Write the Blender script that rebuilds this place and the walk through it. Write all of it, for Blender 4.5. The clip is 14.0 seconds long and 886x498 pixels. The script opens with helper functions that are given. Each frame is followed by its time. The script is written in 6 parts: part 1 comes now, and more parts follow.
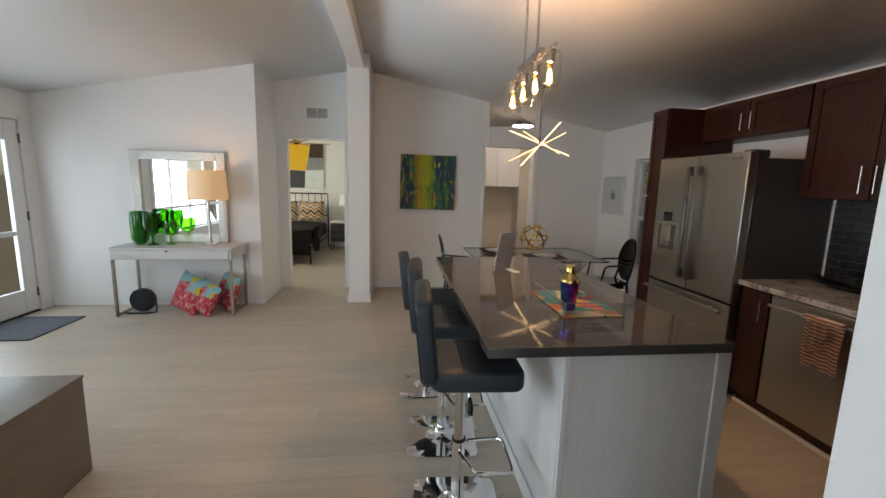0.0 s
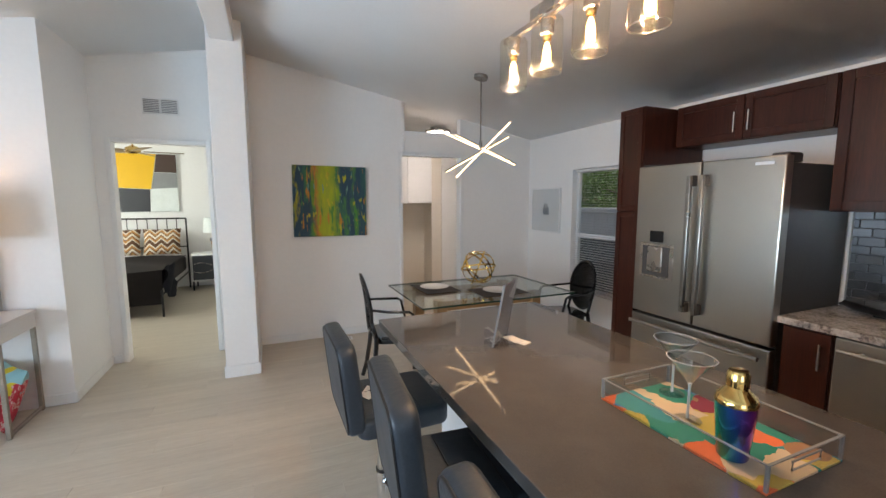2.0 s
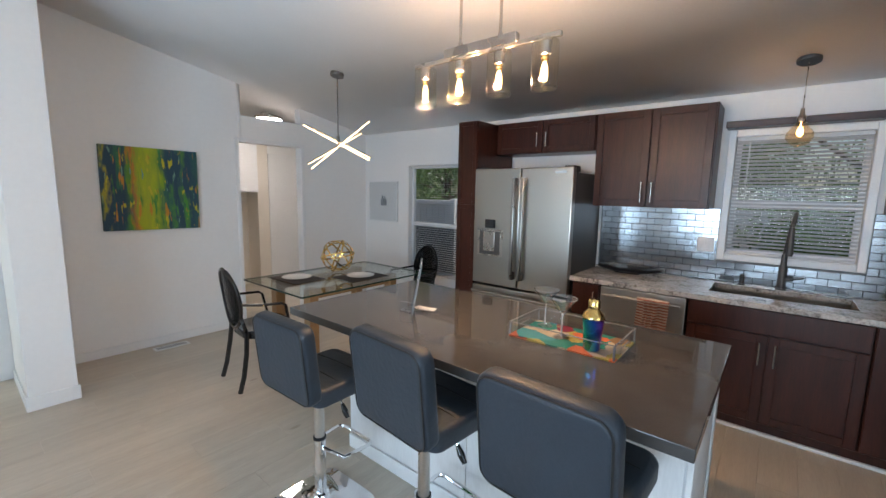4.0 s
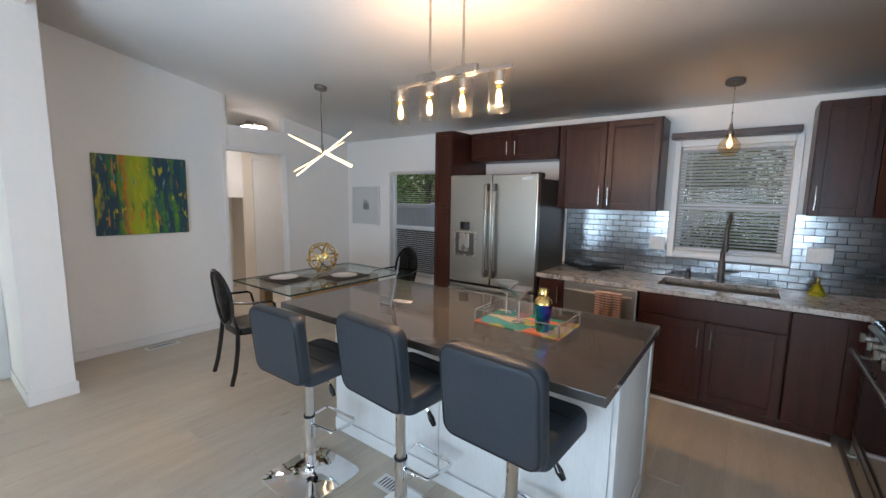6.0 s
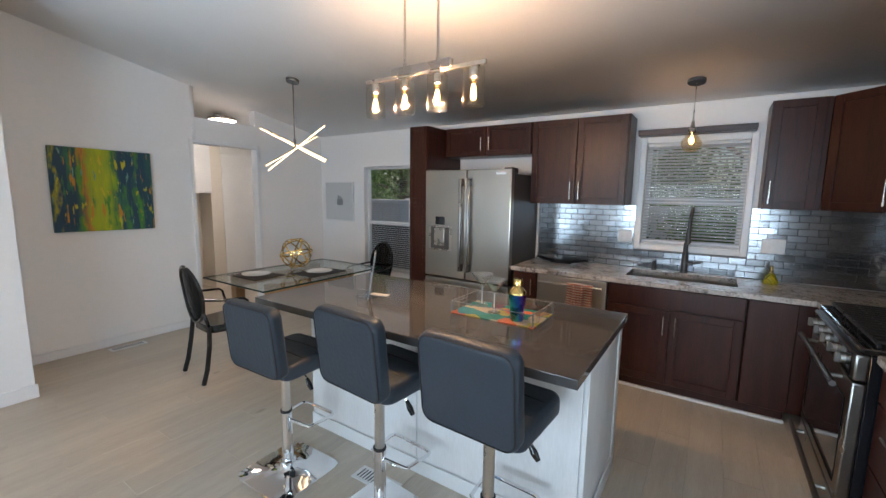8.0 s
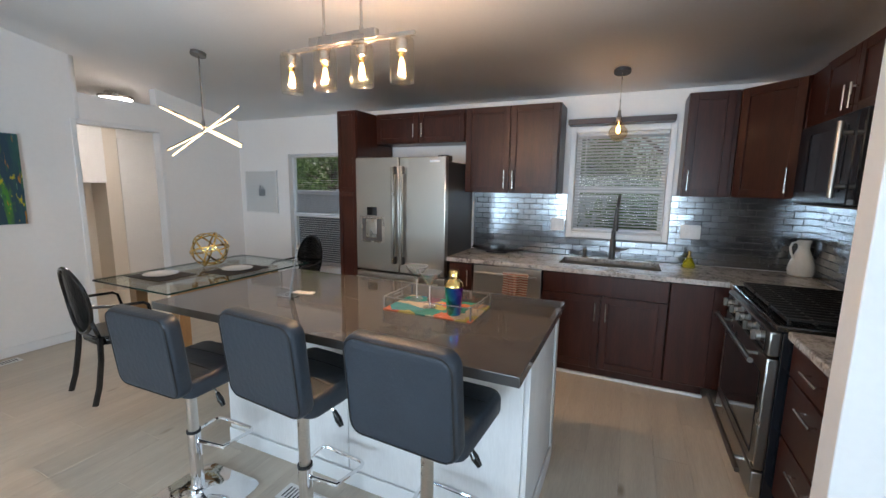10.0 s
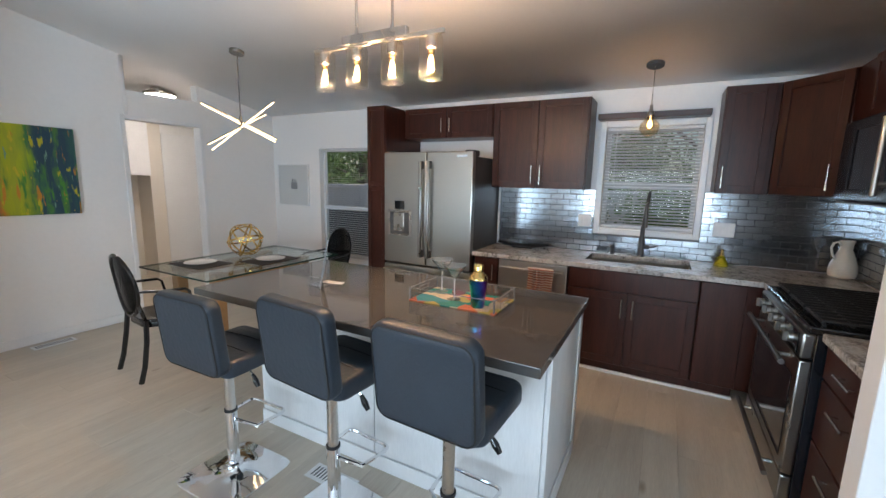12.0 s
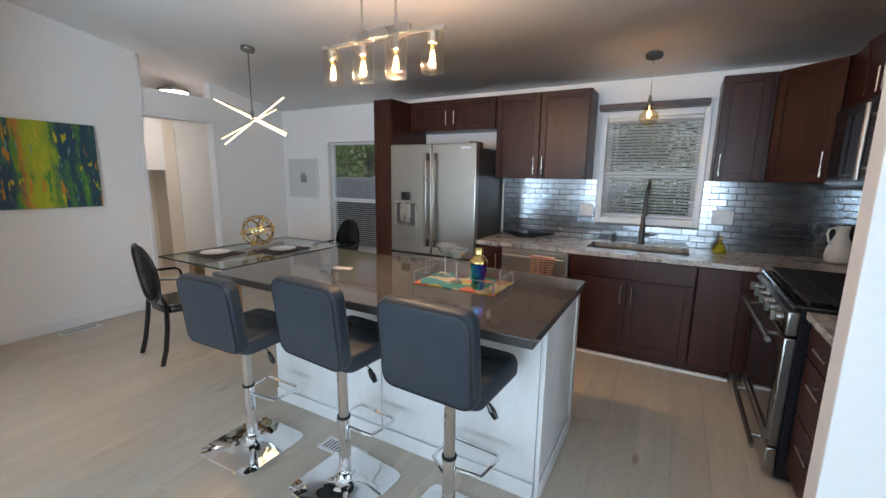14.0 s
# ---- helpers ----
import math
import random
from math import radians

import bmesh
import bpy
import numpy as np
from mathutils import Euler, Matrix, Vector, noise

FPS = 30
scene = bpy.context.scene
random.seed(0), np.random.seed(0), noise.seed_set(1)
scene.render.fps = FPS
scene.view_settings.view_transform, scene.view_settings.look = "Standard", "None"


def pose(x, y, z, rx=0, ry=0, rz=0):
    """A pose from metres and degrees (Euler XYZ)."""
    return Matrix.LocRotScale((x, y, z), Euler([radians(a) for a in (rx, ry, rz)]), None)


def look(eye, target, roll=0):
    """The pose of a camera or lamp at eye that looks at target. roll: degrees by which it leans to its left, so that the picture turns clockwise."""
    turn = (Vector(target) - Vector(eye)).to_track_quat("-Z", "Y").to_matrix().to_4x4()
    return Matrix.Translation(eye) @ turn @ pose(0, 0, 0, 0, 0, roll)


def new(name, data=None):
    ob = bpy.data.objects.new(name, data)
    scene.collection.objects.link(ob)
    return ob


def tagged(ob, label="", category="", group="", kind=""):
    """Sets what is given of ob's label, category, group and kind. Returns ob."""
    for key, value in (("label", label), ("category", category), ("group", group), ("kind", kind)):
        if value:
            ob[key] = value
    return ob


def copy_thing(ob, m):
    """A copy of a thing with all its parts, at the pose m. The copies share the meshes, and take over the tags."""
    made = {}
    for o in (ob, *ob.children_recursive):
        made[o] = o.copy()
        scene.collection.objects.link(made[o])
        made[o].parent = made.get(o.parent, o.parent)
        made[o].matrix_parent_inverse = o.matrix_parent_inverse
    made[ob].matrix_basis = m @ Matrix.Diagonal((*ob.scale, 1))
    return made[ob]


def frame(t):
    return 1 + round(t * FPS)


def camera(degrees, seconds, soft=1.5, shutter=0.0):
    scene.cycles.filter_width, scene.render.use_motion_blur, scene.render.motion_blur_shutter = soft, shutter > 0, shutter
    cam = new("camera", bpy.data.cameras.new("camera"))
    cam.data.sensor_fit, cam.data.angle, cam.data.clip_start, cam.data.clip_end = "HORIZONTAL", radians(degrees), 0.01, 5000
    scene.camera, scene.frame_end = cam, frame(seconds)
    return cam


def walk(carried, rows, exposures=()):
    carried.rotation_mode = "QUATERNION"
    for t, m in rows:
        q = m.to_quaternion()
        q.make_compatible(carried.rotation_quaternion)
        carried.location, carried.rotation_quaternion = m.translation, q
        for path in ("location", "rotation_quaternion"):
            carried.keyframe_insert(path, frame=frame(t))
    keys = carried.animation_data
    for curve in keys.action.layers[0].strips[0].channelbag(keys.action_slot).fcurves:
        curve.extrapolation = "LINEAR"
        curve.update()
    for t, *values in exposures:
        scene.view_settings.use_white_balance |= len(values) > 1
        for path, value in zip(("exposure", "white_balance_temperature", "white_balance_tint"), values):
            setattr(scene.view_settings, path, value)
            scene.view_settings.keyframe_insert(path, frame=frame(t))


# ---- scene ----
cam = camera(94.5, 14.0)
PATH = [
    (0, (-0.299, 0.471, 1.499), (-0.063, 2.434, 1.194), 1.5),
    (0.5, (-0.255, 0.793, 1.491), (0.231, 2.712, 1.206), 1.3),
    (1, (-0.272, 1.090, 1.497), (0.527, 2.902, 1.215), 1.3),
    (1.5, (-0.402, 1.374, 1.528), (0.370, 3.200, 1.260), 0.4),
    (2, (-0.464, 1.719, 1.536), (0.311, 3.548, 1.306), -0.1),
    (2.5, (-0.521, 1.897, 1.568), (0.467, 3.622, 1.348), -0.3),
    (3, (-0.728, 1.913, 1.558), (0.525, 3.451, 1.303), -0.1),
    (3.5, (-0.918, 1.800, 1.537), (0.493, 3.188, 1.249), 0.7),
    (4, (-1.123, 1.748, 1.560), (0.411, 3.002, 1.288), 1.1),
    (4.2, (-1.196, 1.749, 1.558), (0.380, 2.949, 1.286), 1.3),
    (6.3, (-1.320, 1.495, 1.577), (0.264, 2.689, 1.322), 0.8),
    (6.5, (-1.324, 1.491, 1.559), (0.247, 2.697, 1.285), 0.8),
    (7, (-1.348, 1.491, 1.538), (0.223, 2.699, 1.264), 0.8),
    (7.5, (-1.355, 1.515, 1.536), (0.229, 2.705, 1.261), 0.8),
    (8, (-1.349, 1.507, 1.559), (0.305, 2.598, 1.289), 0.8),
    (8.5, (-1.318, 1.482, 1.550), (0.417, 2.437, 1.269), 0.8),
    (8.7, (-1.292, 1.472, 1.540), (0.471, 2.373, 1.258), 0.7),
    (10.8, (-1.192, 1.616, 1.528), (0.610, 2.429, 1.224), 0.8),
    (11, (-1.193, 1.616, 1.533), (0.597, 2.452, 1.224), 0.9),
    (11.5, (-1.217, 1.592, 1.537), (0.550, 2.472, 1.217), 1.1),
    (12, (-1.239, 1.546, 1.530), (0.501, 2.476, 1.199), 1.2),
    (12.5, (-1.261, 1.495, 1.519), (0.450, 2.473, 1.177), 1.3),
    (13, (-1.306, 1.455, 1.508), (0.375, 2.483, 1.163), 1.3),
    (13.5, (-1.339, 1.450, 1.513), (0.343, 2.475, 1.165), 1.2),
    (14, (-1.334, 1.458, 1.505), (0.382, 2.421, 1.145), 0.7),
]
walk(cam, [(t, look(eye, target, roll)) for t, eye, target, roll in PATH],
     [(0.0, -0.94, 8150, 19), (0.5, -0.71, 8300, 18), (1.0, -0.27, 7300, 17), (1.5, -0.11, 7000, 17), (2.0, -0.24, 7250, 17), (3.0, -0.26, 6850, 16), (4.0, -0.27, 6850, 15), (8.0, -0.30, 7050, 16), (11.0, -0.15, 7000, 15), (14.0, -0.25, 6950, 15)])

# ---- world, sun, large lights ----
world = bpy.data.worlds.new("sky")
scene.world = world
world.use_nodes = True
wn, wl = world.node_tree.nodes, world.node_tree.links
sky = wn.new("ShaderNodeTexSky")
sky.sky_type, sky.sun_disc = "NISHITA", False
sky.sun_elevation, sky.sun_rotation = radians(57.5), radians(182.1)
wl.new(sky.outputs[0], wn["Background"].inputs[0])
wn["Background"].inputs[1].default_value = 0.12

sun_data = bpy.data.lights.new("sun", "SUN")
sun_data.energy, sun_data.angle, sun_data.color = 4.0, radians(0.5), (1.0, 0.95, 0.88)
sun = new("sun", sun_data)
sun.matrix_world = look((0, 0, 12), (0.02, 0.54, 11.15))


def area_light(name, eye, target, w, h, power, col):
    data = bpy.data.lights.new(name, "AREA")
    data.shape, data.size, data.size_y, data.energy, data.color = "RECTANGLE", w, h, power, col
    ob = new(name, data)
    ob.matrix_world = look(eye, target)
    return ob


def bulb_light(name, at, power, col, r=0.02):
    data = bpy.data.lights.new(name, "POINT")
    data.energy, data.color, data.shadow_soft_size = power, col, r
    ob = new(name, data)
    ob.location = at
    return ob


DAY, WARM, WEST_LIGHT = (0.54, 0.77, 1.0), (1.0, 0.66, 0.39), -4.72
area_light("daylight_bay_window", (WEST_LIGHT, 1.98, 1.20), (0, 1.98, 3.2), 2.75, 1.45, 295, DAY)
area_light("daylight_front_door", (-4.42, 4.94, 1.06), (0, 4.6, 1.0), 0.62, 1.55, 30, DAY)
# Added lamp behind an unseen rear opening; brightens the north wall.
area_light("added_rear_daylight", (-1.6, -2.74, 1.4), (-1.6, 3, 1.3), 2.1, 1.35, 60, DAY)
# Bedroom window is unseen; this lamp is assumed from the bright room.
area_light("daylight_bedroom_assumed", (-4.12, 8.6, 1.5), (-1.5, 8.9, 1.0), 1.6, 1.4, 105, (0.86, 1.0, 0.98))

# ---- materials ----
def material(name, col, col2=None, rough=0.5, metal=0.0, scale=6.0, fine=80.0, bump=0.0, bump_scale=200.0,
             stretch=(1, 1, 1), coat=0.0, per_object=0.0, rough_var=0.08, spec=0.5):
    """Two-scale noise between two tones, with varied roughness and fine relief."""
    m = bpy.data.materials.new(name)
    m.use_nodes = True
    n, l = m.node_tree.nodes, m.node_tree.links
    b = n["Principled BSDF"]
    col2 = col2 or tuple(c * 0.88 for c in col)
    tc, mp = n.new("ShaderNodeTexCoord"), n.new("ShaderNodeMapping")
    mp.inputs["Scale"].default_value = stretch
    l.new(tc.outputs["Object"], mp.inputs[0])
    a, f = n.new("ShaderNodeTexNoise"), n.new("ShaderNodeTexNoise")
    a.inputs["Scale"].default_value, f.inputs["Scale"].default_value = scale, fine
    a.inputs["Detail"].default_value, f.inputs["Detail"].default_value = 4, 3
    vec = mp.outputs[0]
    if per_object:
        oi, sh = n.new("ShaderNodeObjectInfo"), n.new("ShaderNodeVectorMath")
        sh.operation = "MULTIPLY_ADD"
        l.new(oi.outputs["Random"], sh.inputs[0])
        sh.inputs[1].default_value = (37, 53, 71)
        l.new(vec, sh.inputs[2])
        vec = sh.outputs[0]
    l.new(vec, a.inputs[0]), l.new(vec, f.inputs[0])
    mix = n.new("ShaderNodeMath")
    mix.operation = "MULTIPLY_ADD"
    l.new(f.outputs[0], mix.inputs[0])
    mix.inputs[1].default_value = 0.45
    half = n.new("ShaderNodeMath")
    half.operation = "MULTIPLY"
    half.inputs[1].default_value = 0.55
    l.new(a.outputs[0], half.inputs[0]), l.new(half.outputs[0], mix.inputs[2])
    ramp = n.new("ShaderNodeValToRGB")
    ramp.color_ramp.elements[0].position, ramp.color_ramp.elements[1].position = 0.36, 0.64
    ramp.color_ramp.elements[0].color, ramp.color_ramp.elements[1].color = (*col2, 1), (*col, 1)
    l.new(mix.outputs[0], ramp.inputs[0])
    out = ramp.outputs[0]
    if per_object:
        hsv, mr = n.new("ShaderNodeHueSaturation"), n.new("ShaderNodeMapRange")
        mr.inputs["To Min"].default_value, mr.inputs["To Max"].default_value = 1 - per_object, 1 + per_object
        l.new(oi.outputs["Random"], mr.inputs[0]), l.new(mr.outputs[0], hsv.inputs["Value"]), l.new(out, hsv.inputs["Color"])
        out = hsv.outputs[0]
    l.new(out, b.inputs["Base Color"])
    rr = n.new("ShaderNodeMapRange")
    rr.inputs["To Min"].default_value, rr.inputs["To Max"].default_value = max(0.02, rough - rough_var), min(1, rough + rough_var)
    l.new(a.outputs[0], rr.inputs[0]), l.new(rr.outputs[0], b.inputs["Roughness"])
    b.inputs["Metallic"].default_value, b.inputs["Coat Weight"].default_value = metal, coat
    b.inputs["Coat Roughness"].default_value = 0.12
    b.inputs["Specular IOR Level"].default_value = spec
    if bump:
        t, bp = n.new("ShaderNodeTexNoise"), n.new("ShaderNodeBump")
        t.inputs["Scale"].default_value, t.inputs["Detail"].default_value = bump_scale, 3
        l.new(vec, t.inputs[0]), l.new(t.outputs[0], bp.inputs["Height"])
        bp.inputs["Strength"].default_value, bp.inputs["Distance"].default_value = bump, 0.004
        l.new(bp.outputs[0], b.inputs["Normal"])
    return m


def plain(name, col, rough=0.5, metal=0.0, transmission=0.0, ior=1.45, coat=0.0):
    m = bpy.data.materials.new(name)
    m.use_nodes = True
    b = m.node_tree.nodes["Principled BSDF"]
    b.inputs["Base Color"].default_value, b.inputs["Roughness"].default_value = (*col, 1), rough
    b.inputs["Metallic"].default_value, b.inputs["Transmission Weight"].default_value = metal, transmission
    b.inputs["IOR"].default_value, b.inputs["Coat Weight"].default_value = ior, coat
    return m


def glowing(name, col, strength):
    m = plain(name, (0.9, 0.9, 0.9), 0.4)
    b = m.node_tree.nodes["Principled BSDF"]
    b.inputs["Emission Color"].default_value, b.inputs["Emission Strength"].default_value = (*col, 1), strength
    return m


def clear(name, tint=(1, 1, 1), gloss=0.12, rough=0.02):
    """Thin clear sheet: see-through with a glossy skin."""
    m = bpy.data.materials.new(name)
    m.use_nodes = True
    n, l = m.node_tree.nodes, m.node_tree.links
    n.remove(n["Principled BSDF"])
    tr, gl, mx, fr = (n.new(k) for k in ("ShaderNodeBsdfTransparent", "ShaderNodeBsdfGlossy", "ShaderNodeMixShader", "ShaderNodeLayerWeight"))
    tr.inputs[0].default_value = (*tint, 1)
    gl.inputs["Roughness"].default_value = rough
    fr.inputs["Blend"].default_value = 0.5
    pw, mul = n.new("ShaderNodeMath"), n.new("ShaderNodeMath")
    pw.operation, mul.operation, mul.use_clamp = "POWER", "MULTIPLY_ADD", True
    pw.inputs[1].default_value = 3.5
    mul.inputs[1].default_value, mul.inputs[2].default_value = min(0.9, gloss * 6), gloss * 0.35
    l.new(fr.outputs["Facing"], pw.inputs[0]), l.new(pw.outputs[0], mul.inputs[0]), l.new(mul.outputs[0], mx.inputs[0])
    l.new(tr.outputs[0], mx.inputs[1]), l.new(gl.outputs[0], mx.inputs[2])
    l.new(mx.outputs[0], n["Material Output"].inputs[0])
    return m


def patterned(name, build, rough=0.5, metal=0.0, bump=0.0, bump_scale=300):
    """build(nodes, links, object_coords) returns the colour socket."""
    m = bpy.data.materials.new(name)
    m.use_nodes = True
    n, l = m.node_tree.nodes, m.node_tree.links
    b = n["Principled BSDF"]
    tc = n.new("ShaderNodeTexCoord")
    l.new(build(n, l, tc.outputs["Object"]), b.inputs["Base Color"])
    b.inputs["Roughness"].default_value, b.inputs["Metallic"].default_value = rough, metal
    if bump:
        t, bp = n.new("ShaderNodeTexNoise"), n.new("ShaderNodeBump")
        t.inputs["Scale"].default_value = bump_scale
        l.new(tc.outputs["Object"], t.inputs[0]), l.new(t.outputs[0], bp.inputs["Height"])
        bp.inputs["Strength"].default_value, bp.inputs["Distance"].default_value = bump, 0.004
        l.new(bp.outputs[0], b.inputs["Normal"])
    return m


def ramp_of(n, stops, how="LINEAR"):
    r = n.new("ShaderNodeValToRGB")
    e = r.color_ramp.elements
    r.color_ramp.interpolation = how
    while len(e) < len(stops):
        e.new(0.5)
    for k, (p, c) in zip(e, stops):
        k.position, k.color = p, (*c, 1)
    return r


def mapped(n, l, vec, scale, loc=(0, 0, 0)):
    mp = n.new("ShaderNodeMapping")
    mp.inputs["Scale"].default_value, mp.inputs["Location"].default_value = scale, loc
    l.new(vec, mp.inputs[0])
    return mp.outputs[0]


def noise_of(n, l, vec, scale, detail=4):
    t = n.new("ShaderNodeTexNoise")
    t.inputs["Scale"].default_value, t.inputs["Detail"].default_value = scale, detail
    l.new(vec, t.inputs[0])
    return t.outputs[0]


def canvas_paint(n, l, vec):
    """Scraped vertical strokes: a yellow-green middle between teal and deep blue sides, with orange streaks."""
    def math_of(op, a, b):
        m = n.new("ShaderNodeMath")
        m.operation = op
        for k, v in enumerate((a, b)):
            if isinstance(v, (int, float)):
                m.inputs[k].default_value = v
            else:
                l.new(v, m.inputs[k])
        return m.outputs[0]

    def over(under, colour, mask):
        mx = n.new("ShaderNodeMix")
        mx.data_type = "RGBA"
        l.new(mask, mx.inputs["Factor"]), l.new(under, mx.inputs["A"])
        mx.inputs["B"].default_value = (*colour, 1)
        return mx.outputs["Result"]

    def strokes(scale, loc, edge, soft=0.03):
        r = ramp_of(n, [(edge - soft, (0, 0, 0)), (edge + soft, (1, 1, 1))])
        l.new(noise_of(n, l, mapped(n, l, vec, scale, loc), 1.0, 6), r.inputs[0])
        return r.outputs[0]

    sep = n.new("ShaderNodeSeparateXYZ")
    l.new(vec, sep.inputs[0])
    across = n.new("ShaderNodeMapRange")
    across.inputs["From Min"].default_value, across.inputs["From Max"].default_value = -0.392, 0.392
    l.new(sep.outputs[0], across.inputs[0])
    up = n.new("ShaderNodeMapRange")
    up.inputs["From Min"].default_value, up.inputs["From Max"].default_value = -0.383, 0.383
    l.new(sep.outputs[2], up.inputs[0])
    warp = math_of("MULTIPLY", math_of("SUBTRACT", noise_of(n, l, mapped(n, l, vec, (5, 1, 4), (2, 0, 1)), 1.5, 5), 0.5), 0.22)
    fine = math_of("MULTIPLY", math_of("SUBTRACT", noise_of(n, l, mapped(n, l, vec, (40, 1, 7), (7, 0, 3)), 1.0, 4), 0.5), 0.12)
    x = math_of("ADD", across.outputs[0], math_of("ADD", warp, fine))
    cols = ramp_of(n, [(0.0, (0.010, 0.075, 0.085)), (0.05, (0.36, 0.32, 0.02)), (0.10, (0.008, 0.045, 0.10)), (0.19, (0.02, 0.14, 0.07)), (0.26, (0.10, 0.27, 0.02)),
                       (0.31, (0.55, 0.19, 0.02)), (0.36, (0.34, 0.40, 0.012)), (0.50, (0.40, 0.45, 0.010)), (0.59, (0.20, 0.34, 0.015)), (0.66, (0.014, 0.10, 0.085)),
                       (0.73, (0.05, 0.20, 0.04)), (0.78, (0.010, 0.055, 0.10)), (0.85, (0.06, 0.19, 0.035)), (0.91, (0.008, 0.05, 0.085)), (1.0, (0.012, 0.085, 0.08))])
    l.new(x, cols.inputs[0])
    c = cols.outputs[0]
    c = over(c, (0.05, 0.24, 0.03), strokes((16, 1, 2.5), (1, 0, 5), 0.60))
    side = ramp_of(n, [(0.22, (1, 1, 1)), (0.34, (0.12, 0.12, 0.12)), (0.56, (0.12, 0.12, 0.12)), (0.68, (1, 1, 1))])
    l.new(across.outputs[0], side.inputs[0])
    c = over(c, (0.008, 0.05, 0.085), math_of("MULTIPLY", strokes((13, 1, 2.6), (4, 0, 2), 0.50), side.outputs[0]))
    low = math_of("MULTIPLY", strokes((6, 1, 2.5), (9, 0, 4), 0.49), math_of("LESS_THAN", math_of("ADD", up.outputs[0], warp), 0.24))
    c = over(c, (0.008, 0.04, 0.07), low)
    c = over(c, (0.56, 0.22, 0.02), strokes((24, 1, 3.5), (3, 0, 8), 0.625, 0.02))
    c = over(c, (0.52, 0.44, 0.02), strokes((22, 1, 7), (6, 0, 1), 0.63, 0.02))
    c = over(c, (0.14, 0.30, 0.24), strokes((34, 1, 5), (8, 0, 6), 0.66, 0.015))
    return c


def stripes(n, l, vec):
    w = n.new("ShaderNodeTexWave")
    w.bands_direction = "Z"
    w.inputs["Scale"].default_value, w.inputs["Distortion"].default_value = 15, 0.6
    l.new(vec, w.inputs[0])
    r = ramp_of(n, [(0.40, (0.42, 0.13, 0.07)), (0.55, (0.72, 0.58, 0.48))])
    l.new(w.outputs["Fac"], r.inputs[0])
    return r.outputs[0]


def chevron(n, l, vec):
    s = n.new("ShaderNodeSeparateXYZ")
    l.new(vec, s.inputs[0])
    pp = n.new("ShaderNodeMath")
    pp.operation = "PINGPONG"
    pp.inputs[1].default_value = 0.085
    l.new(s.outputs[0], pp.inputs[0])
    ad = n.new("ShaderNodeMath")
    ad.operation = "ADD"
    l.new(pp.outputs[0], ad.inputs[0]), l.new(s.outputs[2], ad.inputs[1])
    md = n.new("ShaderNodeMath")
    md.operation = "PINGPONG"
    md.inputs[1].default_value = 0.13
    l.new(ad.outputs[0], md.inputs[0])
    dv = n.new("ShaderNodeMath")
    dv.operation = "DIVIDE"
    dv.inputs[1].default_value = 0.13
    l.new(md.outputs[0], dv.inputs[0])
    r = ramp_of(n, [(0.0, (0.10, 0.045, 0.02)), (0.25, (0.62, 0.53, 0.42)), (0.45, (0.42, 0.20, 0.06)), (0.7, (0.16, 0.07, 0.03)), (0.85, (0.66, 0.58, 0.46))], "CONSTANT")
    l.new(dv.outputs[0], r.inputs[0])
    return r.outputs[0]


def patches(stops, scale):
    def build(n, l, vec):
        v = n.new("ShaderNodeTexVoronoi")
        v.inputs["Scale"].default_value = scale
        wob = n.new("ShaderNodeTexNoise")
        wob.inputs["Scale"].default_value = scale * 1.3
        l.new(vec, wob.inputs[0])
        ma = n.new("ShaderNodeVectorMath")
        ma.operation = "MULTIPLY_ADD"
        ma.inputs[1].default_value = (0.08, 0.08, 0.08)
        l.new(wob.outputs["Color"], ma.inputs[0]), l.new(vec, ma.inputs[2]), l.new(ma.outputs[0], v.inputs[0])
        s = n.new("ShaderNodeSeparateColor")
        l.new(v.outputs["Color"], s.inputs[0])
        r = ramp_of(n, stops, "CONSTANT")
        l.new(s.outputs[0], r.inputs[0])
        return r.outputs[0]
    return build


def floral(n, l, vec):
    """Pale teal cloth with yellow rounds above a ragged red and white bloom."""
    s = n.new("ShaderNodeSeparateXYZ")
    l.new(vec, s.inputs[0])
    nz = noise_of(n, l, vec, 7, 3)
    ad = n.new("ShaderNodeMath")
    ad.operation = "MULTIPLY_ADD"
    ad.inputs[1].default_value = 0.35
    l.new(nz, ad.inputs[0]), l.new(s.outputs[2], ad.inputs[2])
    v = n.new("ShaderNodeTexVoronoi")
    v.inputs["Scale"].default_value = 6
    l.new(vec, v.inputs[0])
    spot = ramp_of(n, [(0.0, (0.62, 0.46, 0.03)), (0.27, (0.22, 0.42, 0.44))], "CONSTANT")
    l.new(v.outputs["Distance"], spot.inputs[0])
    petal = ramp_of(n, [(0.0, (0.50, 0.03, 0.05)), (0.54, (0.62, 0.42, 0.38)), (0.60, (0.52, 0.04, 0.05))], "CONSTANT")
    l.new(noise_of(n, l, mapped(n, l, vec, (30, 30, 12)), 1.2, 2), petal.inputs[0])
    up = ramp_of(n, [(0.0, (0, 0, 0)), (0.26, (1, 1, 1))], "CONSTANT")
    l.new(ad.outputs[0], up.inputs[0])
    mx = n.new("ShaderNodeMix")
    mx.data_type = "RGBA"
    l.new(up.outputs[0], mx.inputs["Factor"]), l.new(petal.outputs[0], mx.inputs["A"]), l.new(spot.outputs[0], mx.inputs["B"])
    return mx.outputs["Result"]


